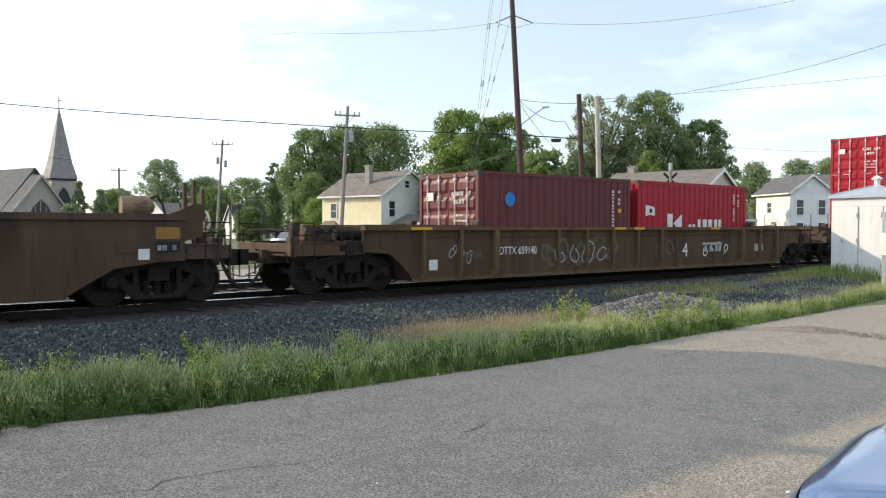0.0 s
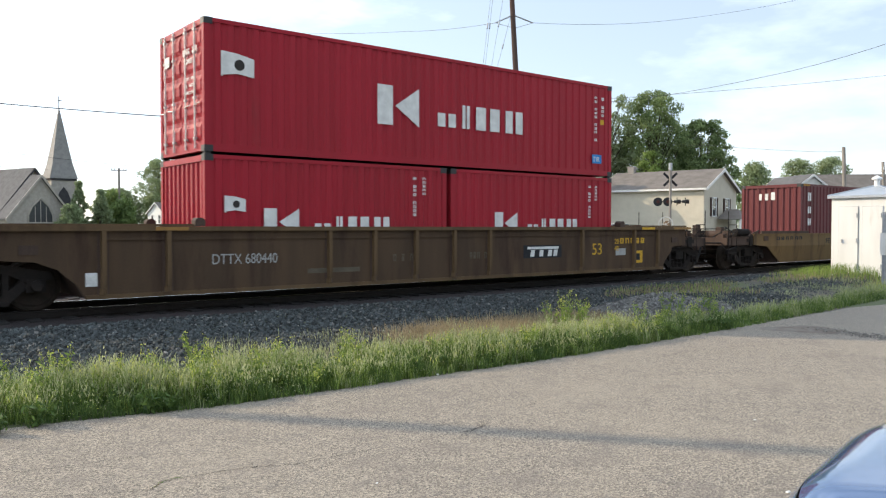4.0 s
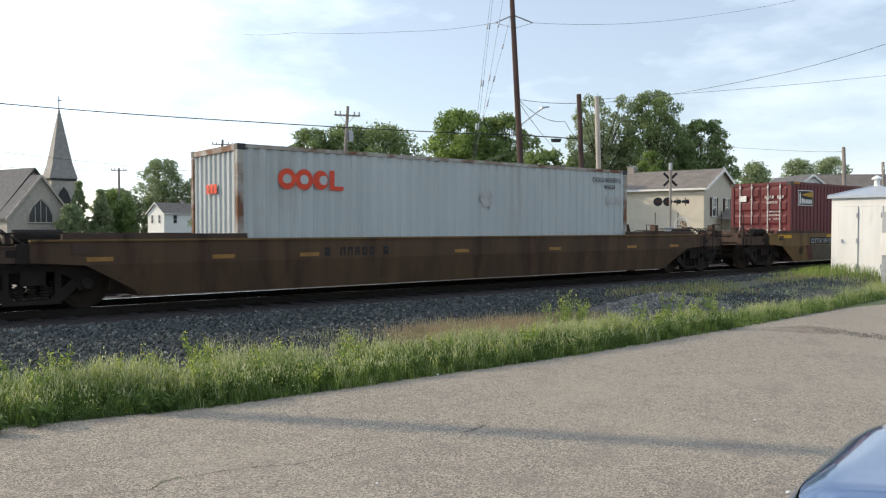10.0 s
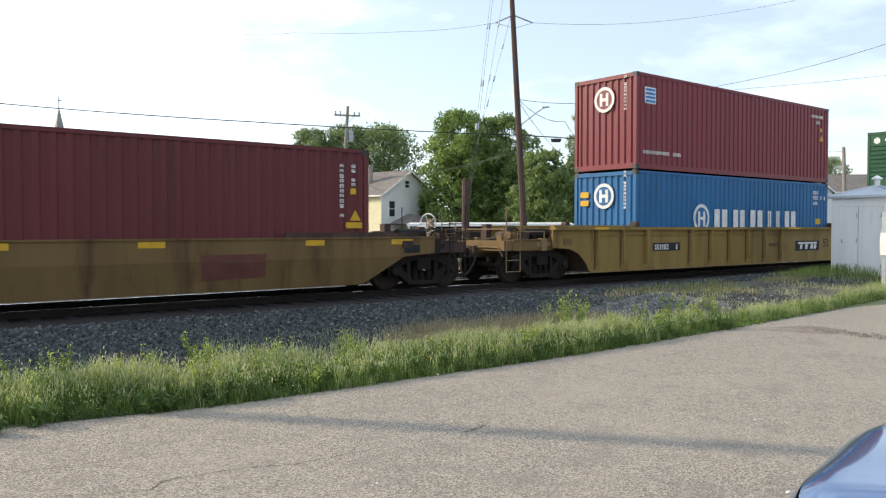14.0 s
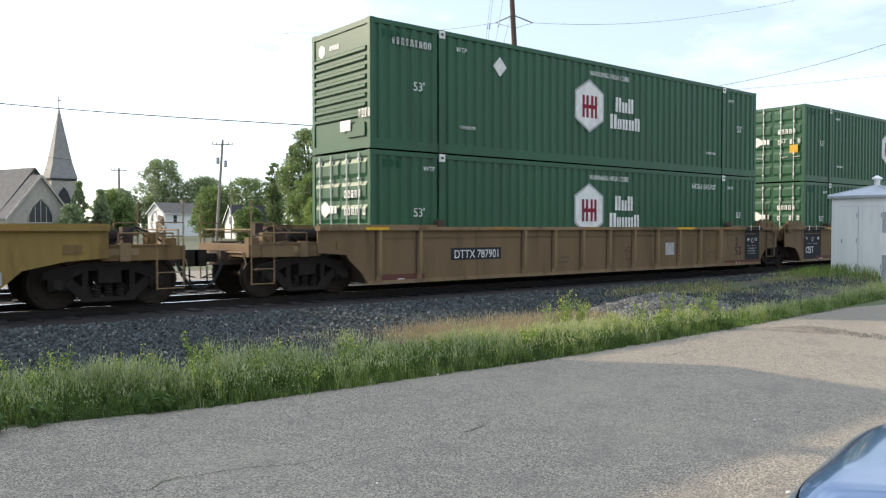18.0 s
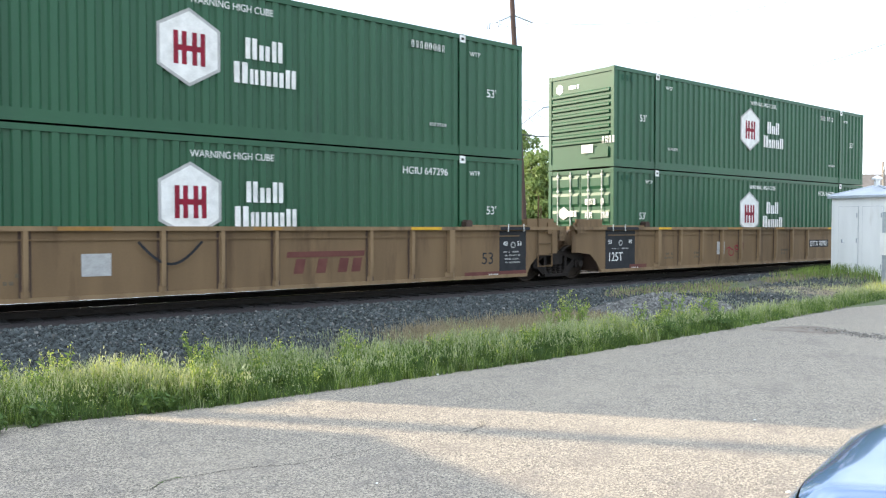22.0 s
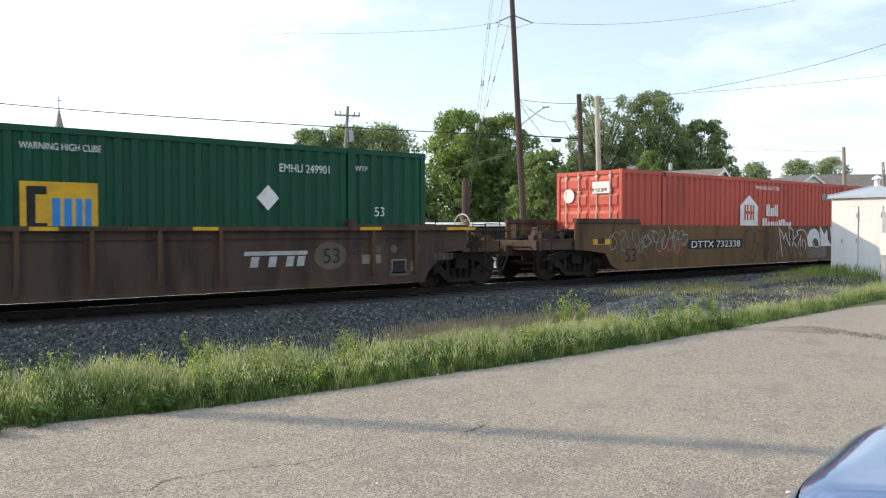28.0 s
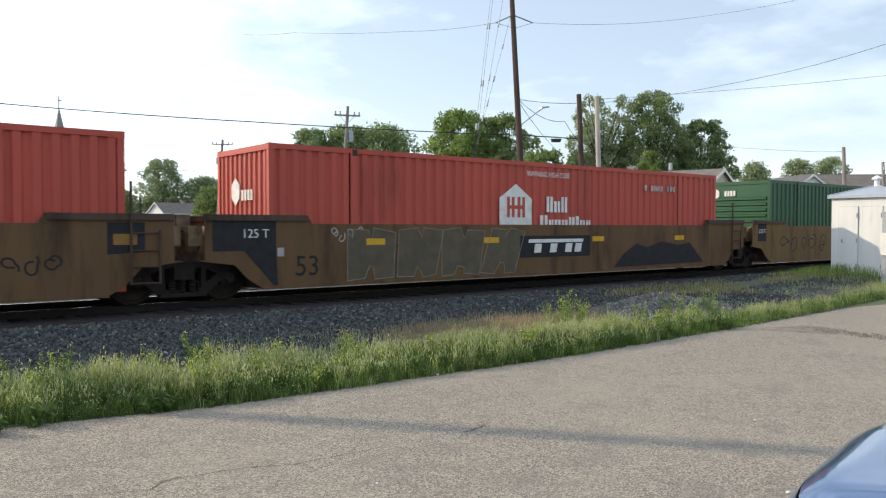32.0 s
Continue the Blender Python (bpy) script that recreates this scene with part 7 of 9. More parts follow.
def window(parent, x, y, z, w, h, facing, frame="shutter_white", shutters=False):
    """A sash window set on a wall; facing 'y': wall looks to -y; 'x+' or 'x-': it looks along x."""
    def slab(bm, a0, a1, z0, z1, o0, o1):
        if facing == "y":
            box(bm, x + a0, x + a1, y - o1, y - o0, z0, z1)
        elif facing == "x-":
            box(bm, x - o1, x - o0, y + a0, y + a1, z0, z1)
        else:
            box(bm, x + o0, x + o1, y + a0, y + a1, z0, z1)
    bm = bmesh.new()
    for q in ((-w / 2 - 0.1, -w / 2, z - 0.1, z + h + 0.1), (w / 2, w / 2 + 0.1, z - 0.1, z + h + 0.1), (-w / 2, w / 2, z + h, z + h + 0.1), (-w / 2, w / 2, z - 0.1, z), (-w / 2, w / 2, z + h / 2 - 0.03, z + h / 2 + 0.03)):
        slab(bm, *q, 0.0, 0.07)
    fr = part("window", bm, frame, parent)
    bm = bmesh.new()
    slab(bm, -w / 2, w / 2, z, z + h, 0.0, 0.025)
    part("pane", bm, "pane", fr)
    if shutters:
        for sg in (-1, 1):
            bm = bmesh.new()
            slab(bm, sg * (w / 2 + 0.32) - 0.2, sg * (w / 2 + 0.32) + 0.2, z - 0.05, z + h + 0.05, 0.0, 0.05)
            part("shutter", bm, "well_rust", fr, "dark shutter")


def boards(bm, x0, x1, y, z0, z1, facing="y", step=0.16):
    """Lapped siding boards on a wall, each a thin wedge."""
    n = int((z1 - z0) / step)
    for i in range(n):
        a, b = z0 + i * step, z0 + (i + 1) * step
        if facing == "y":
            prism(bm, [(y, a), (y - 0.025, a), (y - 0.006, b), (y, b)], "x", x0, x1)
        elif facing == "x-":
            prism(bm, [(y, a), (y - 0.025, a), (y - 0.006, b), (y, b)], "y", x0, x1)
        else:
            prism(bm, [(y, a), (y + 0.025, a), (y + 0.006, b), (y, b)], "y", x0, x1)


def house(label, x, y, turn, lx, ly, eave, ridge, wall, roof, ridge_along="y", windows=(), chimney=None, lap=0.35, base=-0.4, front=None):
    """A gabled house; local x to the right, local -y to the front; turn in degrees."""
    ob = thing("house", label, "house", pose(x, y, base, 0, 0, turn), "houses beyond the track")
    e, r = eave - base, ridge - base
    bm = bmesh.new()
    if ridge_along == "y":
        prism(bm, [(0, 0), (lx, 0), (lx, e), (lx / 2, r), (0, e)], "y", 0, ly)
    else:
        prism(bm, [(0, 0), (ly, 0), (ly, e), (ly / 2, r), (0, e)], "x", 0, lx)
    part("wall", bm, wall, ob)
    bm = bmesh.new()
    boards(bm, 0.0, ly, -0.002, 0.1, e, "x-")
    boards(bm, 0.0, ly, lx + 0.002, 0.1, e, "x+")
    tagged(part("siding", bm, wall, ob), kind="stuff")
    bm = bmesh.new()
    boards(bm, 0.0, lx, -0.002, 0.1, e, "y")
    if ridge_along == "y":
        # narrowing boards up the gable
        n = int((r - e) / 0.16)
        for i in range(n):
            z = e + i * 0.16
            inset = (z + 0.16 - e) / (r - e) * lx / 2
            prism(bm, [(-0.002, z), (-0.027, z), (-0.008, z + 0.16), (-0.002, z + 0.16)], "x", inset, lx - inset)
    tagged(part("front_siding", bm, front or wall, ob), kind="stuff")
    th = 0.16
    span = lx if ridge_along == "y" else ly
    slope = (r - e) / (span / 2)
    for sg in (-1, 1):
        bm = bmesh.new()
        c = span / 2
        a0, a1 = c + sg * (c + lap), c
        z0, z1 = e - slope * lap, r
        pts = [(a0, z0), (a1, z1), (a1, z1 + th), (a0, z0 + th)]
        if ridge_along == "y":
            prism(bm, pts, "y", -lap, ly + lap)
        else:
            prism(bm, pts, "x", -lap, lx + lap)
        sl = part("roof", bm, roof, ob)
        bm = bmesh.new()
        if ridge_along == "y":
            box(bm, *sorted((a0, a0 + sg * 0.1)), -lap, ly + lap, z0 - 0.02, z0 + 0.14)
        else:
            box(bm, -lap, lx + lap, *sorted((a0, a0 + sg * 0.1)), z0 - 0.02, z0 + 0.14)
        part("gutter", bm, "white_paint", sl)
        for k in ((-lap - 0.03, -lap), (ly + lap, ly + lap + 0.03)) if ridge_along == "y" else ((-lap - 0.03, -lap), (lx + lap, lx + lap + 0.03)):
            bm = bmesh.new()
            prism(bm, [(a0, z0 - 0.1), (a1, z1 - 0.1), (a1, z1 + th), (a0, z0 + th)], "y" if ridge_along == "y" else "x", *k)
            part("verge_board", bm, "white_paint", sl)
    for w in windows:
        window(ob, *w)
    if chimney:
        cx, cy, cz = chimney
        bm = bmesh.new()
        box(bm, cx - 0.3, cx + 0.3, cy - 0.3, cy + 0.3, e, cz - base)
        box(bm, cx - 0.36, cx + 0.36, cy - 0.36, cy + 0.36, cz - base - 0.15, cz - base)
        part("chimney", bm, "chimney_stone", ob)
    return ob


house("two-storey yellow-sided house with a grey gabled roof and chimney", 45.25, 66.24, 15, 9.1, 8.32, 4.85, 7.4, "siding_yellow", "roof_grey", "y",
      [(1.6, -0.03, 3.05, 0.9, 1.55, "y"), (6.7, -0.03, 3.05, 0.9, 1.55, "y"), (4.1, -0.03, 6.1, 0.7, 0.7, "y"), (-0.03, 6.6, 2.9, 0.8, 1.5, "x-"), (-0.03, 2.5, 0.8, 0.8, 1.4, "x-")], (2.2, 3.6, 8.1), front="siding_white")
house("two-storey beige-sided house with a brown roof at the crossing", 56.2, 47.04, -77, 9.55, 8.24, 4.8, 6.5, "siding_beige", "roof_grey", "x",
      [(9.58, 2.3, 2.9, 0.85, 1.5, "x+", "shutter_white", True), (9.58, 5.6, 2.9, 0.85, 1.5, "x+", "shutter_white", True)], (1.2, 4.1, 7.2))
house("white-sided gabled house with dark windows", 83.39, 43.26, -30, 5.0, 6.8, 5.4, 7.2, "siding_white", "roof_slate", "y",
      [(1.1, -0.03, 3.3, 0.8, 1.6, "y"), (3.7, -0.03, 3.3, 0.8, 1.6, "y"), (-0.03, 4.0, 3.6, 0.8, 1.1, "x-"), (1.1, -0.03, 0.9, 0.8, 1.5, "y"), (3.7, -0.03, 0.9, 0.8, 1.5, "y")])
house("long low grey-roofed house behind the shed", 104.0, 51.0, -45, 16.0, 7.0, 6.3, 8.6, "siding_white", "roof_grey", "x")
house("small white two-storey house with a dark roof", 59.68, 170.09, 15, 10.0, 6.0, 4.7, 6.9, "siding_white", "roof_grey", "x",
      [(2.7, -0.03, 2.9, 0.9, 1.7, "y"), (7.4, -0.03, 2.9, 0.9, 1.7, "y"), (-0.03, 1.6, 2.9, 0.8, 1.7, "x-"), (-0.03, 4.2, 2.9, 0.8, 1.7, "x-")], (6.8, 3.0, 7.6))
house("white gabled house with a black roof", 57.2, 127.9, 0, 6.4, 4.6, 2.6, 5.3, "siding_white", "roof_dark", "x", [(-0.03, 2.3, 2.6, 0.7, 1.2, "x-")])


def open_shed():
    """A long low open shelter: posts, slats between them and a white-edged roof."""
    ob = thing("open_shed", "long low open shelter with a white roof edge and dark slats", "shelter", pose(36.9, 49.9, -0.4, 0, 0, -42))
    length, top = 12.4, 2.1
    bm = bmesh.new()
    prism(bm, [(-0.3, top), (2.6, top + 0.12), (2.6, top + 0.2), (-0.3, top + 0.08)], "x", -0.3, length + 0.3)
    part("roof", bm, "white_paint", ob)
    bm = bmesh.new()
    box(bm, -0.3, length + 0.3, -0.36, -0.30, top - 0.12, top + 0.1)
    part("fascia", bm, "white_paint", ob)
    bm = bmesh.new()
    box(bm, 0, length, 2.3, 2.4, 0, top)
    part("back_wall", bm, "roof_dark", ob)
    bm = bmesh.new()
    box(bm, -0.06, 0.06, -0.05, 0.05, 0, top)
    post_me = mesh_of(bm, "bark")
    bm = bmesh.new()
    box(bm, -0.05, 0.05, 0.06, 0.09, 0.1, 1.75)
    slat_me = mesh_of(bm, "bark")
    for i in range(6):
        o = new("post", post_me)
        o.parent, o.location = ob, (length * i / 5, 0, 0)
    for i in range(44):
        o = new("slat", slat_me)
        o.parent, o.location = ob, (0.2 + (length - 0.4) * i / 43, 0, 0)


open_shed()


def far_steeple():
    ob = thing("steeple", "thin dark distant steeple over the rooftops", "steeple", pose(127.9, 78.3, -0.4))
    bm = bmesh.new()
    box(bm, -0.9, 0.9, -0.9, 0.9, 0, 9.0)
    part("tower", bm, "stone_wall", ob)
    bm = bmesh.new()
    rod(bm, (0, 0, 9.0), (0, 0, 13.5), 0.8, 0.08, 8)
    part("spire", bm, "spire_slate", ob)
    bm = bmesh.new()
    rod(bm, (0, 0, 13.4), (0, 0, 15.4), 0.06, None, 6)
    part("finial", bm, "black_metal", ob)


far_steeple()


def porch(label, x, y, turn, w, d, z, h):
    ob = thing("porch_roof", label, "porch roof", pose(x, y, -0.4, 0, 0, turn))
    bm = bmesh.new()
    b, t, c = z + 0.4, z + 0.4 + h, [bm.verts.new(p) for p in ((0, 0, z + 0.4), (w, 0, z + 0.4), (w, d, z + 0.4), (0, d, z + 0.4))]
    a, e = bm.verts.new((w * 0.5, d * 0.5, t)), bm.verts.new((w * 0.5, d, t))
    for f in ((c[0], c[1], a), (c[1], c[2], e, a), (c[3], c[0], a, e), (c[0], c[3], c[2], c[1])):
        bm.faces.new(f)
    part("hipped_roof", bm, "roof_grey", ob)
    bm = bmesh.new()
    box(bm, -0.05, w + 0.05, -0.05, 0.05, b - 0.16, b)
    part("fascia", bm, "white_paint", ob)
    for k in (0.12, w - 0.12):
        bm = bmesh.new()
        box(bm, k - 0.07, k + 0.07, 0.02, 0.16, 0, b - 0.16)
        part("post", bm, "white_paint", ob)


porch("hipped porch roof on white posts before the yellow house", 47.0, 63.9, 15, 6.0, 2.6, 1.9, 1.0)
porch("hipped porch roof on white posts beside the beige house", 61.5, 36.2, 13, 4.5, 2.0, 2.2, 0.9)
porch("hipped porch roof at the side of the yellow house", 42.9, 71.2, 15, 2.2, 2.6, 1.5, 0.8)


def church():
    ob = thing("church", "grey stone church with a tall slate spire and cross", "church", pose(24.3, 127.0, -0.4, 0, 0, 20))
    for x0, w, y0, dep, e, r, nm in ((-2.5, 10.0, 0.0, 3.0, 3.4, 9.4, "porch_wall"), (-2.5, 11.6, 3.0, 20.0, 3.4, 10.6, "nave_wall")):
        bm = bmesh.new()
        prism(bm, [(x0, 0), (x0 + w, 0), (x0 + w, e), (x0 + w / 2, r), (x0, e)], "y", y0, y0 + dep)
        part(nm, bm, "stone_wall", ob)
        for sg in (-1, 1):
            c = x0 + w / 2
            sl = (r - e) / (w / 2)
            a = c + sg * (w / 2 + 0.4)
            bm = bmesh.new()
            prism(bm, [(a, e - sl * 0.4), (c, r), (c, r + 0.3), (a, e - sl * 0.4 + 0.3)], "y", y0 - 0.4, y0 + dep)
            part("roof", bm, "roof_slate", ob)
            bm = bmesh.new()
            prism(bm, [(a, e - sl * 0.4 - 0.1), (c, r - 0.1), (c, r + 0.34), (a, e - sl * 0.4 + 0.34)], "y", y0 - 0.5, y0 - 0.4)
            part("coping", bm, "pole_light" if nm == "porch_wall" else "roof_dark", ob)
    pts = [(0.6, 2.6), (4.4, 2.6), (4.4, 3.7), (3.8, 5.0), (2.5, 6.2), (1.2, 5.0), (0.6, 3.7)]
    bm = bmesh.new()
    prism(bm, pts, "y", -0.06, 0.0)
    wi = part("window", bm, "leaded_glass", ob, "large pointed church window")
    bm = bmesh.new()
    for xx in (1.65, 2.5, 3.35):
        prism(bm, rect(xx - 0.05, xx + 0.05, 2.6, 5.9 if xx == 2.5 else 5.0), "y", -0.1, -0.06)
    ribbon3 = pts + pts[:1]
    for (a, b), (c, d) in zip(ribbon3, ribbon3[1:]):
        rod(bm, (a, -0.08, b), (c, -0.08, d), 0.12, None, 5)
    part("tracery", bm, "stone_wall", wi)
    tx, ty = 9.25, 5.6
    tower_turn = Matrix.Translation((tx, ty, 0)) @ Euler((0, 0, radians(-16))).to_matrix().to_4x4() @ Matrix.Translation((-tx, -ty, 0))
    bm = bmesh.new()
    box(bm, tx - 1.8, tx + 1.8, ty - 1.8, ty + 1.8, 0, 9.3)
    bm.transform(tower_turn)
    part("tower", bm, "stone_wall", ob)
    bm = bmesh.new()
    box(bm, tx - 1.95, tx + 1.95, ty - 1.95, ty + 1.95, 9.3, 9.6)
    bm.transform(tower_turn)
    part("cornice", bm, "roof_dark", ob)
    bm = bmesh.new()
    c = [bm.verts.new((tx + a * 2.08, ty + b * 2.08, 9.6)) for a, b in ((-1, -1), (1, -1), (1, 1), (-1, 1))]
    m = [bm.verts.new((tx + a * 1.5, ty + b * 1.5, 11.9)) for a, b in ((-1, -1), (1, -1), (1, 1), (-1, 1))]
    top = bm.verts.new((tx, ty, 21.0))
    bm.faces.new(c[::-1])
    for i in range(4):
        j = (i + 1) % 4
        bm.faces.new((c[i], c[j], m[j], m[i]))
        bm.faces.new((m[i], m[j], top))
    bm.transform(tower_turn)
    part("spire", bm, "spire_slate", ob, "steep slate spire")
    bm = bmesh.new()
    rod(bm, (tx, ty, 20.7), (tx, ty, 22.6), 0.07, None, 6)
    rod(bm, (tx - 0.45, ty, 22.0), (tx + 0.45, ty, 22.0), 0.06, None, 6)
    part("cross", bm, "black_metal", ob)
    bm = bmesh.new()
    prism(bm, [(tx - 1.0, 4.3), (tx + 1.0, 4.3), (tx + 1.0, 6.4), (tx + 0.6, 7.5), (tx, 8.3), (tx - 0.6, 7.5), (tx - 1.0, 6.4)], "y", ty - 1.87, ty - 1.8)
    bm.transform(tower_turn)
    part("louvre_opening", bm, "roof_dark", ob)


church()


# ---- poles and wires ----
def pole(label, base, top, r0, r1, material, arms=(), cans=(), braces=True, name="utility_pole"):
    """base, top: points; arms: (height along the pole, half length, heading in degrees); cans: (height, side)."""
    ob = thing(name, label, "utility pole", pose(*base), "poles beyond the track")
    b, t = Vector(base), Vector(top)
    v = t - b
    bm = bmesh.new()
    prev = Vector((0, 0, -0.3))
    k = 5
    for i in range(k):
        nxt = v * ((i + 1) / k)
        rod(bm, prev, nxt, r0 + (r1 - r0) * i / k, r0 + (r1 - r0) * (i + 1) / k, 10)
        prev = nxt
    part("shaft", bm, material, ob)
    for h, half, head in arms:
        c = v * (h / v.z)
        d = Vector((math.cos(radians(head)), math.sin(radians(head)), 0))
        bm = bmesh.new()
        rod(bm, c - d * half, c + d * half, 0.09, None, 4)
        arm = part("crossarm", bm, material, ob)
        for s in (-0.92, -0.55, 0.55, 0.92):
            bm = bmesh.new()
            lathe(bm, [(0.05, 0.04), (0.14, 0.09), (0.22, 0.07), (0.32, 0.08), (0.36, 0.03)], "z", 8, tuple(c + d * half * s))
            part("insulator", bm, "galv", arm)
        if braces:
            bm = bmesh.new()
            for s in (-1, 1):
                rod(bm, c + d * half * 0.6 * s, v * ((h - 0.8) / v.z), 0.02, None, 4)
            part("brace", bm, "galv", arm)
    for h, side in cans:
        c = v * (h / v.z) + Vector((side * (0.42 if len(cans) < 2 else 0.62), 0, 0))
        bm = bmesh.new()
        lathe(bm, [(-0.5, 0.1), (-0.48, 0.26), (0.42, 0.26), (0.5, 0.18), (0.52, 0.05)], "z", 12, tuple(c))
        rod(bm, c + Vector((0.1, 0, 0.5)), c + Vector((0.1, 0, 0.72)), 0.04, None, 6)
        part("transformer", bm, "galv", ob, "grey pole transformer can")
    return ob


big = pole("tall leaning brown wooden transmission pole", (29.75, 29.95, -0.4), (29.05, 30.75, 19.0), 0.20, 0.11, "pole_dark")
bm = bmesh.new()
o = Vector((29.75, 29.95, -0.4))
for a in ((28.36, 30.84, 12.25), (30.61, 30.32, 12.51)):
    rod(bm, Vector((29.3, 30.5, 12.75)) - o, Vector(a) - o, 0.035, None, 6)
    rod(bm, Vector((29.35, 30.45, 12.05)) - o, Vector(a) - o, 0.014, None, 5)
part("davit_arm", bm, "galv", big, "grey braced insulator arms")
bm = bmesh.new()
tube(bm, [Vector(p) - o for p in ((29.6, 30.25, 6.9), (30.77, 30.16, 7.7), (31.2, 30.14, 7.95))], 0.03, 6)
prism(bm, [(1.25, 8.30), (1.85, 8.42), (1.85, 8.50), (1.3, 8.42)], "y", 0.08, 0.30)
part("lamp_arm", bm, "galv", big, "cobra-head street lamp on an arm")
pole("short dark brown cut-off wooden pole", (32.25, 28.0, -0.4), (31.98, 28.25, 8.55), 0.16, 0.13, "pole_dark")
pole("pale grey wooden pole", (34.45, 28.75, -0.4), (34.2, 28.9, 8.75), 0.16, 0.13, "pole_light")
pole("grey wooden utility pole with a crossarm and transformer", (36.75, 60.25, -0.4), (37.3, 59.8, 12.2), 0.20, 0.13, "pole_grey", [(11.8, 1.15, -20)], [(10.0, 1)])
pole("grey utility pole with two transformer cans", (46.3, 110.3, -0.4), (47.1, 109.7, 14.3), 0.24, 0.16, "pole_grey", [(14.0, 1.5, -25)], [(11.2, 1.05), (11.6, -0.9)])
pole("weathered utility pole with a long crossarm", (39.9, 134.7, -0.4), (39.9, 134.7, 11.3), 0.22, 0.16, "pole_grey", [(11.35, 1.2, -20)], braces=False)
pole("thin utility pole beside the trees", (56.8, 108.3, -0.4), (56.8, 108.3, 8.5), 0.20, 0.15, "pole_grey")
pole("brown utility pole behind the shed", (63.6, 28.45, -0.4), (63.3, 28.6, 7.8), 0.17, 0.13, "pole_grey")
pole("utility pole far along the street", (74.6, 29.9, -0.4), (74.2, 30.1, 7.3), 0.16, 0.12, "pole_grey", [(6.9, 0.6, 30)])
pole("thin dark pole between the houses", (48.0, 109.0, -0.4), (48.0, 109.0, 8.6), 0.10, 0.08, "pole_grey")
pole("tall wooden utility pole at the street corner", (-9.0, 22.8, -0.4), (-8.9, 22.8, 13.2), 0.19, 0.13, "pole_grey", [(12.6, 1.2, 50)])
rp = pole("rusty square steel signal post with cables", (22.75, 26.68, -0.4), (22.75, 26.68, 3.6), 0.17, 0.17, "pole_dark", name="signal_post")


def wire(label, pts, sag=0.0, r=0.02):
    """An overhead wire through the points, hanging a little between them."""
    bm = bmesh.new()
    for a, b in zip(pts, pts[1:]):
        a, b = Vector(a), Vector(b)
        n = 12
        line = [a.lerp(b, i / n) - Vector((0, 0, sag * 4 * (i / n) * (1 - i / n))) for i in range(n + 1)]
        tube(bm, line, r, 5)
    ob = new("overhead_wire", mesh_of(bm, "wire"))
    return tagged(ob, label, "wire", "overhead wires")


wire("black overhead cable across the street", [(0.5, 45.5, 7.68), (6.99, 41.43, 7.22), (17.26, 36.37, 6.70), (29.6, 30.2, 6.38)], 0.05, 0.024)
wire("black cable that carries a hanging lamp", [(29.6, 30.2, 6.42), (31.11, 29.06, 6.29), (32.07, 28.29, 6.23)], 0.02, 0.03)
wire("thin overhead wire to the tall pole", [(28.6, 62.0, 17.6), (29.02, 54.2, 16.33), (29.77, 40.67, 13.92), (28.36, 30.84, 12.25)], 0.1, 0.009)
wire("thin overhead wire from the tall pole", [(30.61, 30.32, 12.51), (42.63, 30.35, 14.6), (59.23, 29.98, 18.91)], 0.15, 0.009)
wire("overhead wire rising along the street", [(34.2, 28.9, 8.4), (39.15, 27.83, 9.2), (38.98, 20.27, 9.42), (38.48, 15.55, 9.86), (38.0, 12.0, 10.3)], 0.05, 0.011)
wire("overhead wire along the street", [(34.2, 28.9, 8.6), (48.07, 19.4, 10.16), (60.0, 11.2, 11.5)], 0.1, 0.009)
wire("wire between a tree and a pole", [(70.0, 51.0, 10.4), (67.19, 42.51, 9.29), (64.21, 33.31, 7.93), (63.36, 28.62, 7.45)], 0.05, 0.012)
for a, b in (((27.83, 30.66, 13.32), (24.28, 28.07, 4.21)), ((27.92, 30.59, 13.32), (24.36, 28.0, 4.21)), ((28.33, 30.25, 13.32), (24.45, 27.95, 4.74)), ((28.47, 30.09, 11.71), (24.68, 27.81, 6.2))):
    a, b = Vector(a), Vector(b)
    d = b - a
    top = a - d * 0.25
    end = a + d * ((a.z + 0.3) / -d.z)
    gw = wire("steel guy wire with insulators down to its anchor", [top, end], 0.0, 0.007)
    for f in (0.15, 0.5, 0.75):
        bm = bmesh.new()
        p = a + d * f
        rod(bm, p, p + d.normalized() * 0.35, 0.04, None, 6)
        part("insulator", bm, "galv", gw)
wire("service wire to a house", [(29.6, 30.3, 8.3), (32.0, 28.4, 8.1)], 0.08, 0.014)
wire("service wire hanging low", [(29.6, 30.3, 8.25), (33.0, 30.15, 7.4), (38.0, 33.0, 7.0)], 0.35, 0.014)
wire("service wire to the beige house", [(29.6, 30.3, 8.1), (44.0, 40.0, 6.6), (57.0, 46.0, 5.4)], 0.3, 0.014)
wire("low wire between two poles", [(37.0, 60.0, 9.9), (48.3, 64.1, 7.4)], 0.2, 0.022)
wire("low wire between poles over the houses", [(46.6, 110.0, 5.9), (56.8, 108.3, 6.6), (37.28, 61.3, 5.5)], 0.3, 0.03)
wire("high wire between two far poles", [(22.8, 136.0, 10.8), (39.9, 134.7, 10.9), (47.0, 110.0, 10.2)], 0.25, 0.022)
wire("long wire between far poles over the church", [(12.0, 112.0, 11.6), (46.6, 110.0, 9.4), (56.8, 108.3, 8.3)], 0.3, 0.022)
wire("sagging wire from pole to pole before the trees", [(46.6, 110.0, 6.6), (56.8, 108.3, 6.1), (37.1, 60.2, 8.2)], 0.5, 0.022)
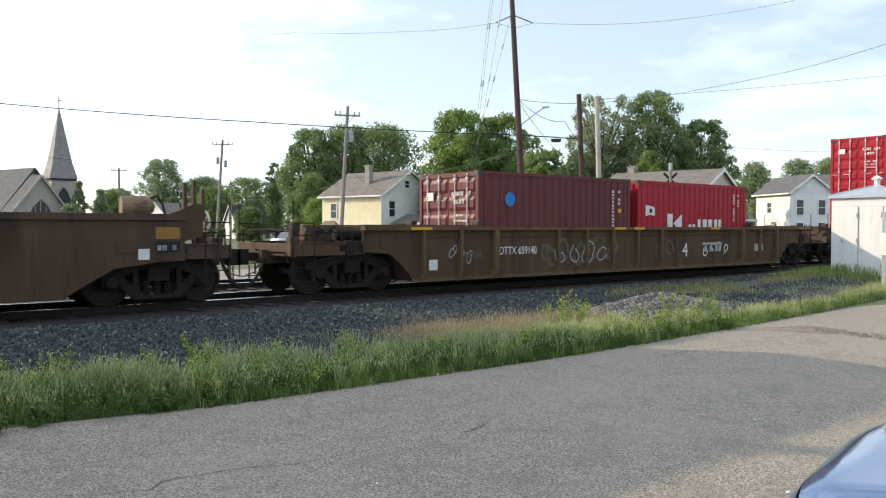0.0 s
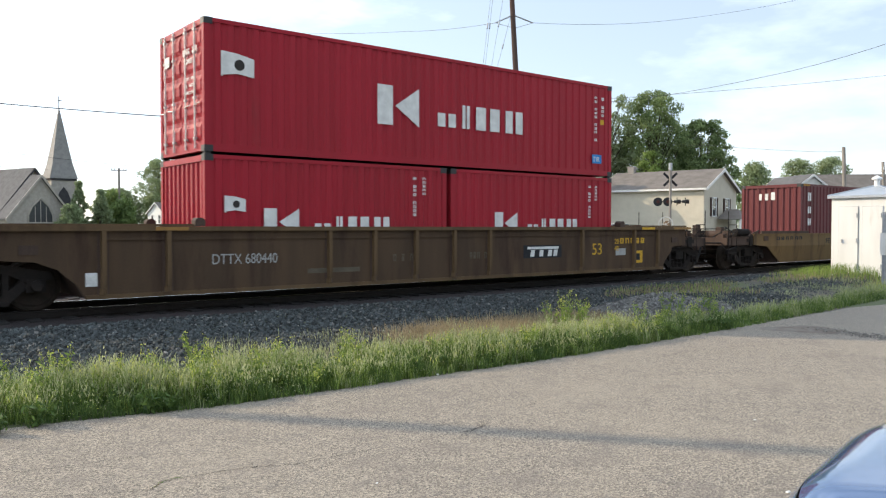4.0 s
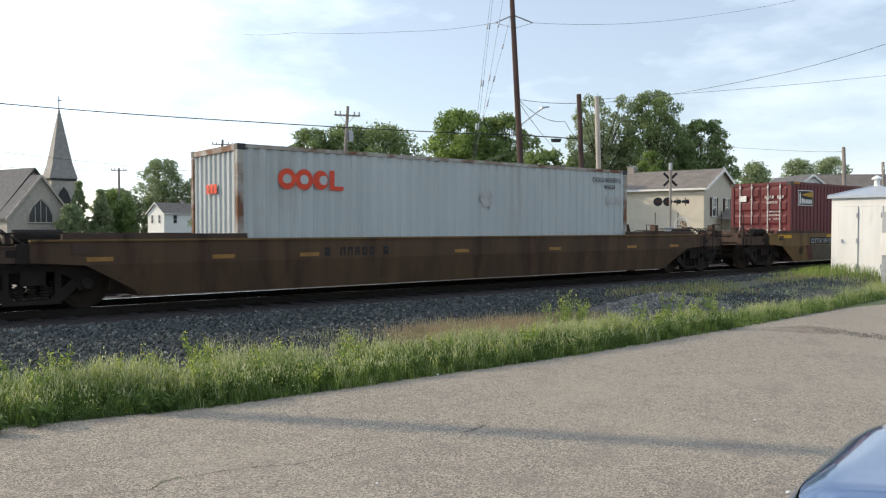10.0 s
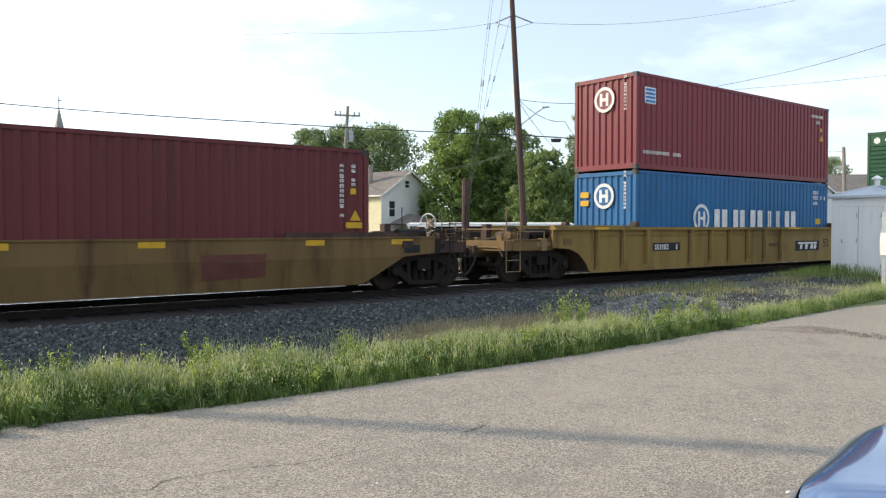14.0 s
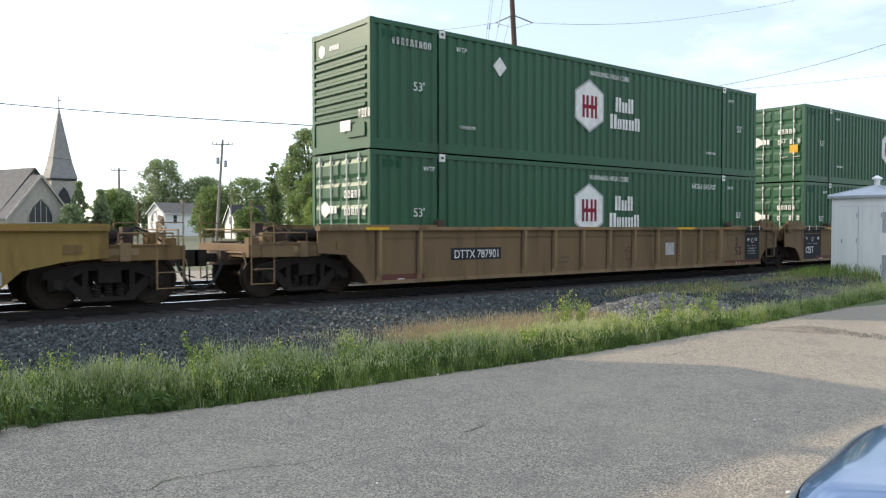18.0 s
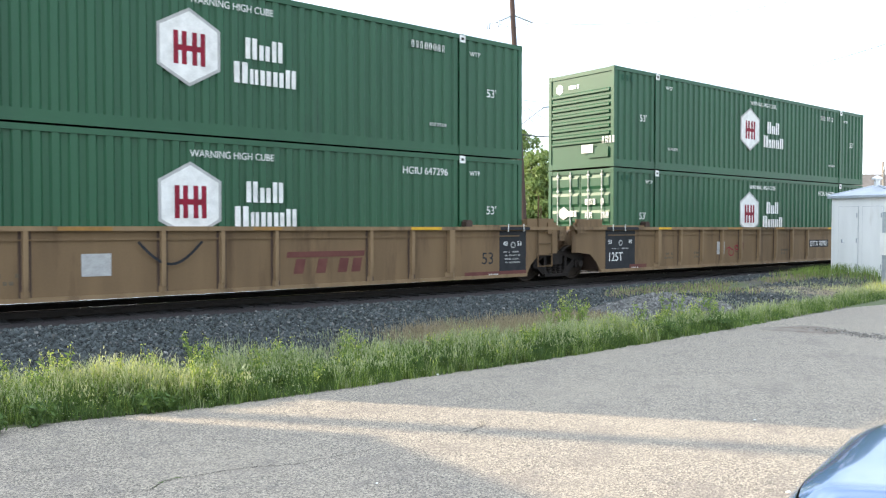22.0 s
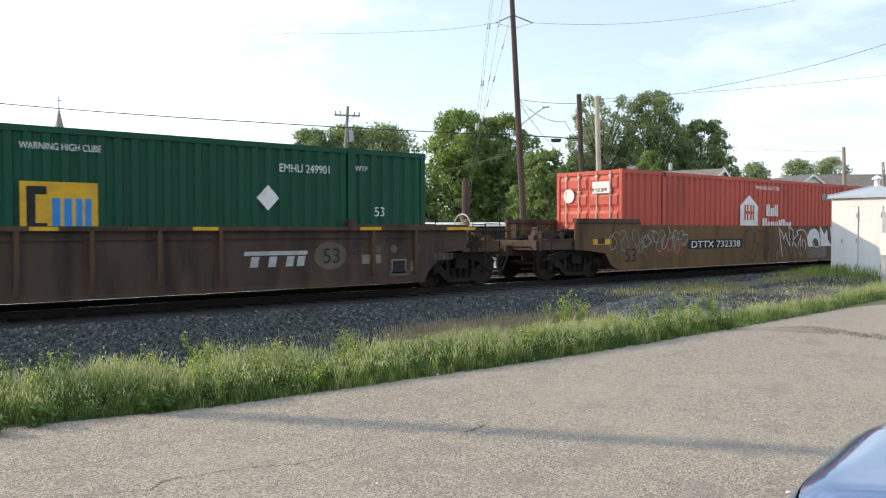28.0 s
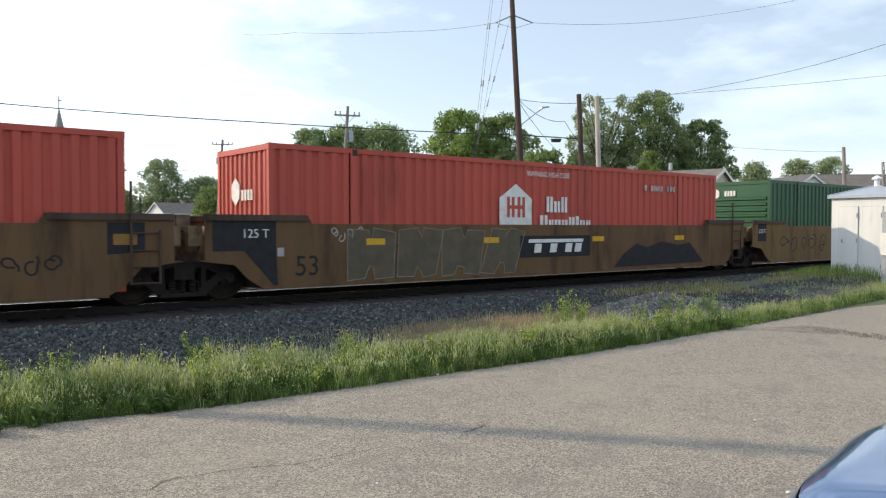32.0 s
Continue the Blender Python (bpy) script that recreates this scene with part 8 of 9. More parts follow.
wire("service wire from the pole to the yellow house", [(37.1, 60.1, 7.0), (45.4, 66.4, 5.2)], 0.25, 0.018)
wire("service wire along the trees", [(37.2, 60.0, 6.0), (29.7, 30.2, 5.6)], 0.6, 0.018)

lamp = thing("hanging_lamp", "dark street lamp box hung from a cable", "lamp", pose(31.11, 29.06, 6.0, 0, 0, -38))
bm = bmesh.new()
prism(bm, [(-0.28, 0.2), (0.28, 0.2), (0.22, 0.03), (-0.22, 0.03)], "y", -0.14, 0.14)
part("housing", bm, "black_metal", lamp)
bm = bmesh.new()
rod(bm, (0, 0, 0.2), (0, 0, 0.3), 0.03, None, 6)
part("hanger", bm, "galv", lamp)


def crossing_signal(x, y):
    ob = thing("crossing_signal", "railway crossing signal with crossbuck and round black lamps", "crossing signal", pose(x, y, -0.4, 0, 0, -52))
    bm = bmesh.new()
    rod(bm, (0, 0, 0), (0, 0, 5.6), 0.075, None, 10)
    rod(bm, (0, 0, 0), (0, 0, 0.35), 0.2, 0.12, 10)
    part("mast", bm, "pole_grey", ob)
    bm = bmesh.new()
    rod(bm, (0, 0, 5.35), (0, 0, 5.8), 0.11, None, 8)
    part("bell", bm, "galv", ob)
    for a in (45, -45):
        bm = bmesh.new()
        c, s = math.cos(radians(a)), math.sin(radians(a))
        prism(bm, [(-0.55 * c - 0.07 * s, 4.8 - 0.55 * s + 0.07 * c), (-0.55 * c + 0.07 * s, 4.8 - 0.55 * s - 0.07 * c), (0.55 * c + 0.07 * s, 4.8 + 0.55 * s - 0.07 * c), (0.55 * c - 0.07 * s, 4.8 + 0.55 * s + 0.07 * c)], "y", 0.09 + 0.01 * (a > 0), 0.11 + 0.01 * (a > 0))
        part("crossbuck_blade", bm, "mark_slate", ob)
    bm = bmesh.new()
    rod(bm, (-0.75, 0, 3.45), (0.75, 0, 3.45), 0.035, None, 6)
    part("lamp_bar", bm, "black_metal", ob)
    for xx, turned in ((-0.72, False), (-0.15, False), (0.38, True), (0.86, True)):
        # two lamps face along the street, two across it
        bm = bmesh.new()
        if turned:
            rod(bm, (xx, 0, 3.45), (xx + 0.03, 0, 3.45), 0.27, None, 18)
            rod(bm, (xx - 0.16, 0, 3.45), (xx, 0, 3.45), 0.09, None, 10)
        else:
            rod(bm, (xx, 0.0, 3.45), (xx, 0.03, 3.45), 0.27, None, 18)
            rod(bm, (xx, 0.03, 3.45), (xx, 0.18, 3.45), 0.09, None, 10)
        lamp_ob = part("signal_lamp", bm, "black_metal", ob, "round black-backed signal lamp")
        bm = bmesh.new()
        if turned:
            rod(bm, (xx + 0.03, 0, 3.45), (xx + 0.24, 0, 3.45), 0.13, None, 12)
        else:
            lathe(bm, [(-0.05, 0.10), (-0.05, 0.02)], "y", 14, (xx, 0, 3.45))
        part("visor" if turned else "lens", bm, "black_metal" if turned else "mark_brown", lamp_ob)
    bm = bmesh.new()
    box(bm, -0.3, 0.25, -0.25, 0.2, 1.0, 1.9)
    part("gate_mechanism", bm, "galv", ob)


crossing_signal(40.8, 28.7)


def parked_car(label, x, y, turn, paint, tall=1.45, length=4.5):
    ob = thing("parked_car", label, "car", pose(x, y, -0.4, 0, 0, turn), "parked vehicles")
    w = 0.88
    bm = bmesh.new()
    prism(bm, [(-length / 2, 0.3), (length / 2, 0.3), (length / 2, 0.75), (length / 2 - 0.9, 0.92), (-length / 2 + 0.1, 0.95), (-length / 2, 0.8)], "y", -w, w)
    bmesh.ops.bevel(bm, geom=bm.edges[:], offset=0.06, segments=2, affect="EDGES")
    part("body", bm, paint, ob, smooth=True)
    bm = bmesh.new()
    prism(bm, [(-length / 2 + 0.7, 0.93), (length / 2 - 1.3, 0.93), (length / 2 - 1.9, tall), (-length / 2 + 1.1, tall)], "y", -w + 0.1, w - 0.1)
    cab = part("cabin", bm, "car_glass", ob)
    bm = bmesh.new()
    prism(bm, [(-length / 2 + 1.05, tall - 0.05), (length / 2 - 1.85, tall - 0.05), (length / 2 - 1.95, tall + 0.03), (-length / 2 + 1.2, tall + 0.03)], "y", -w + 0.12, w - 0.12)
    part("roof", bm, paint, cab)
    for xx in (-length * 0.3, length * 0.3):
        for yy in (-w, w):
            bm = bmesh.new()
            lathe(bm, [(yy - 0.1, 0.2), (yy - 0.1, 0.32), (yy + 0.1, 0.32), (yy + 0.1, 0.2)], "y", 14, (xx, 0, 0.32))
            part("wheel", bm, "rubber", ob)


parked_car("white van parked across the tracks", 41.4, 33.5, 10, "white_paint", 2.1, 5.0)
parked_car("white parked van near the yellow house", 32.5, 40.6, 10, "white_paint", 1.95, 5.2)
parked_car("white parked car by the small houses", 33.4, 62.0, 10, "white_paint", 1.5)
parked_car("dark parked car beyond the tracks", 26.0, 44.0, 10, "car_paint", 1.5)


def street():
    bm = bmesh.new()
    box(bm, -60, 140, 27.0, 33.0, -0.42, -0.385)
    tagged(new("street", mesh_of(bm, "asphalt")), "grey street beyond the tracks", "street", kind="structure")


street()


# ---- signal shed ----
def shed():
    ob = thing("equipment_shed", "white metal railway equipment shed with twin doors and a vent", "shed", pose(26.0, 10.1, -0.15))
    w, l, h = 1.9, 2.0, 2.62
    bm = bmesh.new()
    box(bm, 0, w, 0, l, 0.0, h)
    part("wall", bm, "shed_white", ob)
    bm = bmesh.new()
    box(bm, -0.06, w + 0.06, -0.06, l + 0.06, -0.25, 0.02)
    part("base", bm, "pole_light", ob)
    bm = bmesh.new()
    c = [bm.verts.new((a, b, h + 0.02)) for a, b in ((-0.1, -0.1), (w + 0.1, -0.1), (w + 0.1, l + 0.1), (-0.1, l + 0.1))]
    d = [bm.verts.new((a, b, h - 0.06)) for a, b in ((-0.1, -0.1), (w + 0.1, -0.1), (w + 0.1, l + 0.1), (-0.1, l + 0.1))]
    t = bm.verts.new((w / 2, l / 2, h + 0.36))
    for i in range(4):
        j = (i + 1) % 4
        bm.faces.new((c[i], c[j], t))
        bm.faces.new((d[i], d[j], c[j], c[i]))
    bm.faces.new(d)
    roof = part("roof", bm, "shed_roof", ob, "shallow hipped sheet roof")
    for i in range(4):
        bm = bmesh.new()
        rod(bm, ((-0.1, w + 0.1, w + 0.1, -0.1)[i], (-0.1, -0.1, l + 0.1, l + 0.1)[i], h + 0.03), (w / 2, l / 2, h + 0.37), 0.025, None, 5)
        part("hip_seam", bm, "shed_roof", roof)
    bm = bmesh.new()
    lathe(bm, [(h + 0.3, 0.09), (h + 0.55, 0.09), (h + 0.55, 0.16), (h + 0.6, 0.16), (h + 0.68, 0.03)], "z", 14, (w / 2, l / 2, 0))
    part("vent", bm, "shed_white", roof, "capped roof vent")
    for y0, y1 in ((1.16, 1.76), (0.42, 1.02)):
        bm = bmesh.new()
        box(bm, -0.03, 0.0, y0, y1, 0.12, 2.28)
        dr = part("door", bm, "shed_white", ob)
        bm = bmesh.new()
        for yy in (y0 - 0.010, y1 + 0.002):
            box(bm, -0.015, 0.0, yy, yy + 0.008, 0.1, 2.3)
        box(bm, -0.015, 0.0, y0, y1, 2.282, 2.29)
        part("door_gap", bm, "galv", dr)
        bm = bmesh.new()
        for zz in (0.4, 1.2, 2.0):
            rod(bm, (-0.045, y0 + 0.03, zz - 0.07), (-0.045, y0 + 0.03, zz + 0.07), 0.018, None, 6)
        part("hinge", bm, "galv", dr)
    bm = bmesh.new()
    box(bm, -0.07, -0.03, 1.62, 1.66, 1.12, 1.24)
    rod(bm, (-0.07, 1.64, 1.14), (-0.07, 1.54, 1.12), 0.010, None, 6)
    part("door_handle", bm, "galv", ob)


shed()
mp = thing("marker_post", "grey steel post with a sign plate", "post", pose(23.35, 9.40, -0.3))
bm = bmesh.new()
prism(bm, [(-0.04, -0.06), (0.04, -0.06), (0.04, -0.045), (0.01, -0.045), (0.01, 0.06), (-0.01, 0.06), (-0.01, -0.045), (-0.04, -0.045)], "z", -0.2, 2.2)
part("post", bm, "galv", mp)
bm = bmesh.new()
box(bm, -0.075, -0.05, -0.25, 0.09, 1.0, 1.62)
part("sign_plate", bm, "white_paint", mp)


# ---- the parked car beside the eye: hood and fender in view ----
def near_car():
    ob = thing("sedan", "glossy dark blue sedan parked at the roadside", "car", pose(3.5, 1.69, -0.337, 0, 0, 12))

    def skin(u, v):
        """Across (-1..1) and from the bumper's foot (0) over the nose to the cowl (1)."""
        x = u * 0.90
        nose = -0.24 * abs(u) ** 6
        if v < 0.35:
            k = v / 0.35
            y, z = nose + 0.02 * math.sin(k * math.pi), 0.28 + 0.41 * k
        else:
            k = (v - 0.35) / 0.65
            y = nose * (1 - k * 0.9) - 1.35 * k ** 1.15
            z = 0.69 + 0.13 * (1 - (1 - min(1, k * 5)) ** 2) + 0.15 * k
        z -= 0.10 * abs(u) ** 5 * (1 if v > 0.35 else 0.4)
        z += 0.02 * math.exp(-((abs(u) - 0.72) / 0.1) ** 2) * min(1, max(0, v - 0.4) * 4)
        return (x, y, z)

    def sheet(name, u0, u1, v0, v1, material, lift=0.0, nu=24, nv=18):
        bm = bmesh.new()
        g = []
        for i in range(nu + 1):
            row = []
            for j in range(nv + 1):
                p = skin(u0 + (u1 - u0) * i / nu, v0 + (v1 - v0) * j / nv)
                row.append(bm.verts.new((p[0], p[1], p[2] + lift)))
            g.append(row)
        for i in range(nu):
            for j in range(nv):
                bm.faces.new((g[i][j], g[i + 1][j], g[i + 1][j + 1], g[i][j + 1]))
        return part(name, bm, material, ob, smooth=True)
    sheet("front_body", -1, 1, 0, 0.395, "car_paint")
    sheet("fender", -1, -0.915, 0.395, 1, "car_paint", 0.0, 8)
    sheet("fender", 0.915, 1, 0.395, 1, "car_paint", 0.0, 8)
    sheet("hood", -0.909, 0.909, 0.402, 1, "car_paint", 0.004)
    sheet("shut_line", -0.92, 0.92, 0.390, 1, "black_metal", -0.012)
    for sg in (-1, 1):
        bm = bmesh.new()
        p = skin(sg * 0.72, 0.3)
        lathe(bm, [(-0.05, 0.02), (-0.05, 0.11), (0.03, 0.12), (0.06, 0.08), (0.07, 0.01)], "y", 16, (p[0], p[1] - 0.02, p[2] - 0.02))
        part("headlight", bm, "chrome", ob, "clear chrome-backed headlight")
    bm = bmesh.new()
    prism(bm, [(-4.5, 0.3), (-0.32, 0.3), (-0.32, 0.62), (-1.35, 0.88), (-4.4, 0.95), (-4.5, 0.8)], "x", -0.88, 0.88)
    part("body", bm, "car_paint", ob)
    bm = bmesh.new()
    prism(bm, [(-1.4, 0.9), (-2.1, 1.38), (-3.3, 1.40), (-4.0, 0.95)], "x", -0.72, 0.72)
    part("cabin", bm, "car_glass", ob)
    bm = bmesh.new()
    prism(bm, [(-2.05, 1.37), (-3.35, 1.39), (-3.3, 1.44), (-2.15, 1.43)], "x", -0.68, 0.68)
    part("roof", bm, "car_paint", ob)
    for yy in (-0.85, -3.5):
        for xx in (-0.84, 0.84):
            bm = bmesh.new()
            rod(bm, (xx - 0.1, yy, 0.31), (xx + 0.1, yy, 0.31), 0.31, None, 20)
            part("wheel", bm, "rubber", ob)


near_car()


# ---- grass, weeds, stones ----
def blades(name, label, rng, xs, ys, base, height, width, material, bend=0.4):
    """Grass blades, each a bent strip of two quads and a tip."""
    n = len(xs)
    a = rng.uniform(0, 2 * np.pi, n)
    d = np.stack([np.cos(a), np.sin(a), np.zeros(n)], 1)
    s = np.stack([-np.sin(a), np.cos(a), np.zeros(n)], 1)
    p = np.stack([xs, ys, base], 1)
    h = height[:, None]
    lean = (rng.uniform(0.05, bend, n) * height)[:, None]
    w = width[:, None]
    up = np.array([[0, 0, 1.0]])
    q1 = p + up * h * 0.5 + d * lean * 0.3
    q2 = p + up * h * 0.85 + d * lean * 0.75
    q3 = p + up * h + d * lean * 1.2
    v = np.stack([p - s * w, p + s * w, q1 - s * w * 0.9, q1 + s * w * 0.9, q2 - s * w * 0.55, q2 + s * w * 0.55, q3], 1).reshape(-1, 3)
    i = (np.arange(n) * 7)[:, None]
    quads = np.concatenate([i + np.array([[0, 1, 3, 2]]), i + np.array([[2, 3, 5, 4]])])
    tris = i + np.array([[4, 5, 6]])
    ob = raw(name, v.tolist(), quads.tolist() + tris.tolist(), material)
    return tagged(ob, label, "grass", kind="stuff")


def verge_z(x, y):
    t = np.interp(y, [7.0, 7.62, 8.6, 9.6, 10.4, 11.2, 12.4, 13.4, 14.0], [-0.4, -0.37, -0.34, -0.33, -0.32, -0.30, -0.24, -0.19, -0.17])
    rise = 0.30 * np.exp(-((x - 27) / 5.5) ** 2) * np.exp(-((y - 11.3) / 1.9) ** 2)
    return t + np.where((y > 8) & (y < 14), rise, 0)


def grow():
    rng = np.random.default_rng(5)
    n = 150000
    k1, k2 = int(n * 0.66), int(n * 0.26)
    x = np.concatenate([rng.uniform(-0.5, 11, k1), rng.uniform(11, 24, k2), rng.uniform(24, 38, n - k1 - k2)])
    depth = np.interp(x, [0, 5, 8, 11, 16, 22, 30], [1.55, 1.65, 1.4, 1.2, 1.0, 0.92, 0.85])
    u = rng.beta(1.0, 1.25, n)
    # ragged tufts: blades gather round many small centres
    y = road_edge(x) + u * depth
    x, y = x + 0.09 * np.sin(y * 23 + x * 7) + rng.normal(0, 0.02, n), y + 0.05 * np.sin(x * 29) - 0.04
    clump = np.array([noise.noise((a * 1.3, b * 1.3, 0)) for a, b in zip(x.tolist(), y.tolist())])
    tuft = np.array([noise.noise((a * 6.5, b * 6.5, 4)) for a, b in zip(x.tolist(), y.tolist())])
    tall = 0.25 + 0.20 * clump + 0.17 * tuft + 0.08 * rng.normal(size=n)
    tall *= np.interp(u, [0, 0.08, 0.2, 0.6, 1.0], [0.35, 0.7, 1.0, 1.1, 0.7]) * np.interp(x, [0, 8.5, 10, 11.3, 14, 18, 22, 30], [1.0, 0.86, 0.82, 0.80, 0.65, 0.75, 0.8, 0.8])
    tall = np.clip(tall * np.interp(x, [0, 9, 11, 16, 30], [0.74, 0.86, 0.86, 0.70, 0.66]), 0.03, 0.72)
    ok = (tuft + rng.uniform(-0.6, 0.9, n) > -0.25) & (u < 0.55 + 0.5 * (clump + 0.5) + rng.normal(0, 0.12, n))
    kind = clump * 1.1 + tuft * 0.55 + rng.normal(0, 0.34, n) + (u - 0.4) * 0.6
    for name, label, sel, material in (("grass", "tall green grass along the road's edge", (kind > 0.02) & (kind < 0.5), "grass"), ("deep_grass", "dark green grass in the verge", kind <= 0.02, "grass_deep"), ("pale_grass", "pale seeding grass in the verge", kind >= 0.5, "grass_pale")):
        m = sel & ok
        blades(name, label, rng, x[m], y[m], verge_z(x[m], y[m]), tall[m] * (1.12 if material == "grass_pale" else 1.0), rng.uniform(0.0018, 0.0046, m.sum()), material, 0.62)
    # seed heads and flower tips over the blades
    pick = rng.choice(np.flatnonzero(ok & (tall > 0.16)), 15000, replace=False)
    tip = np.stack([x[pick], y[pick], verge_z(x[pick], y[pick]) + tall[pick] * rng.uniform(0.95, 1.25, 15000)], 1)
    side = rng.normal(size=(15000, 3)) * np.array([1, 1, 0.1])
    side /= np.linalg.norm(side, axis=1)[:, None]
    axis = np.stack([rng.normal(0, 0.25, 15000), rng.normal(0, 0.25, 15000), np.ones(15000)], 1)
    long, thin = rng.uniform(0.012, 0.036, 15000)[:, None], rng.uniform(0.003, 0.008, 15000)[:, None]
    head = np.stack([tip - axis * long, tip + side * thin, tip + axis * long, tip - side * thin], 1)
    gold = clump[pick] + rng.normal(0, 0.3, 15000) > 0.55
    for name, label, q, material in (("seed_heads", "pale seed heads over the grass", ~gold, "grass_pale"), ("yellow_tips", "small yellow flower tips over the grass", gold, "weed_flower")):
        pts = head[q].reshape(-1, 3)
        tagged(raw(name, pts.tolist(), np.arange(len(pts)).reshape(-1, 4).tolist(), material), label, "plants", kind="stuff")
    # small leaves of clover and other low plants all through it
    m = 34000
    lx = np.concatenate([rng.uniform(-0.5, 11, int(m * 0.7)), rng.uniform(11, 26, m - int(m * 0.7))])
    lu = rng.beta(1.0, 1.3, m)
    ly = road_edge(lx) + lu * np.interp(lx, [0, 5, 8, 11, 16, 22, 30], [1.45, 1.5, 1.3, 1.1, 0.92, 0.85, 0.75]) - 0.05
    lc = np.array([noise.noise((a * 1.6, b * 1.6, 11)) for a, b in zip(lx.tolist(), ly.tolist())])
    sel = lc + rng.uniform(-0.35, 0.35, m) > -0.02
    lx, ly, lu, lc = lx[sel], ly[sel], lu[sel], lc[sel]
    k = len(lx)
    hz = (0.03 + 0.30 * rng.beta(1.6, 1.6, k)) * np.interp(lu, [0, 0.1, 0.3, 1], [0.35, 0.8, 1.0, 0.9]) * np.interp(lx, [0, 5, 9, 11.3, 14, 26], [1.1, 1.0, 0.85, 0.7, 0.6, 0.65])
    c = np.stack([lx, ly, verge_z(lx, ly) + hz], 1)
    u = rng.normal(size=(k, 3)) * np.array([1, 1, 0.6])
    u /= np.linalg.norm(u, axis=1)[:, None]
    w = np.cross(u, rng.normal(size=(k, 3)))
    w /= np.linalg.norm(w, axis=1)[:, None] + 1e-9
    sz = rng.uniform(0.006, 0.015, k)[:, None]
    v = np.stack([c - u * sz, c + w * sz * 0.5, c + u * sz, c - w * sz * 0.5], 1)
    half = rng.uniform(size=k) < 0.78
    for name, label, q, material in (("clover", "low leafy plants in the grass", half, "grass"), ("pale_seed", "pale seed heads and leaves in the grass", ~half, "grass_pale")):
        pts = v[q].reshape(-1, 3)
        tagged(raw(name, pts.tolist(), np.arange(len(pts)).reshape(-1, 4).tolist(), material), label, "plants", kind="stuff")
    # dry seeding grass behind it
    m = 26000
    x = rng.uniform(0, 15, m)
    y = rng.normal(9.75, 0.42, m) + 0.25 * np.exp(-((x - 9.0) / 3.0) ** 2)
    keep = np.array([noise.noise((a * 0.5, 9.0, 0)) for a in x]) + rng.uniform(-0.3, 0.3, m) + np.exp(-((x - 9.3) / 2.2) ** 2) * 0.8 - 0.6 * (x < 6.8) - 0.4 * (x > 12) > 0.18
    x, y = x[keep], y[keep]
    blades("dry_grass", "dry straw-coloured seeding grass by the stones", rng, x, y, verge_z(x, y), rng.uniform(0.07, 0.25, len(x)), rng.uniform(0.002, 0.0045, len(x)), "dry_grass", 0.6)
    # rough grass on the bank by the shed
    m = 26000
    x = rng.uniform(15, 34, m)
    y = rng.uniform(9.0, 13.4, m)
    near_shed = np.exp(-((x - 25.2) / 1.6) ** 2) * np.exp(-((y - 11.2) / 1.6) ** 2)
    keep = (np.array([noise.noise((a * 0.5, b * 0.9, 2)) for a, b in zip(x, y)]) + near_shed * 0.9 + 0.45 * np.exp(-((y - 12.2) / 0.8) ** 2) + rng.uniform(-0.15, 0.15, m) > 0.36) & ~((x > 25.9) & (x < 28.5) & (y > 9.4) & (y < 12.2))
    x, y, near_shed = x[keep], y[keep], near_shed[keep]
    dry = rng.uniform(size=len(x)) < np.where(near_shed > 0.3, 0.45, 0.75)
    blades("bank_straw", "dry brown grass on the bank by the shed", rng, x[dry], y[dry], verge_z(x[dry], y[dry]), rng.uniform(0.05, 0.16, dry.sum()), rng.uniform(0.004, 0.008, dry.sum()), "dry_grass", 0.8)
    x, y, near_shed = x[~dry], y[~dry], near_shed[~dry]
    blades("bank_grass", "short rough grass on the bank by the shed", rng, x, y, verge_z(x, y), rng.uniform(0.06, 0.2, len(x)) + 0.22 * near_shed, rng.uniform(0.004, 0.008, len(x)), "grass", 0.7)
    # sparse tufts among the stones
    m = 9000
    x = rng.uniform(0, 24, m)
    y = 9.5 + 1.9 * rng.beta(1.0, 1.8, m)
    keep = np.array([noise.noise((a * 0.9, b * 0.9, 7)) for a, b in zip(x, y)]) > 0.16
    x, y = x[keep], y[keep]
    blades("tufts", "thin tufts of grass among the stones", rng, x, y, verge_z(x, y), rng.uniform(0.06, 0.24, len(x)), rng.uniform(0.002, 0.005, len(x)), "grass_pale", 0.7)


grow()


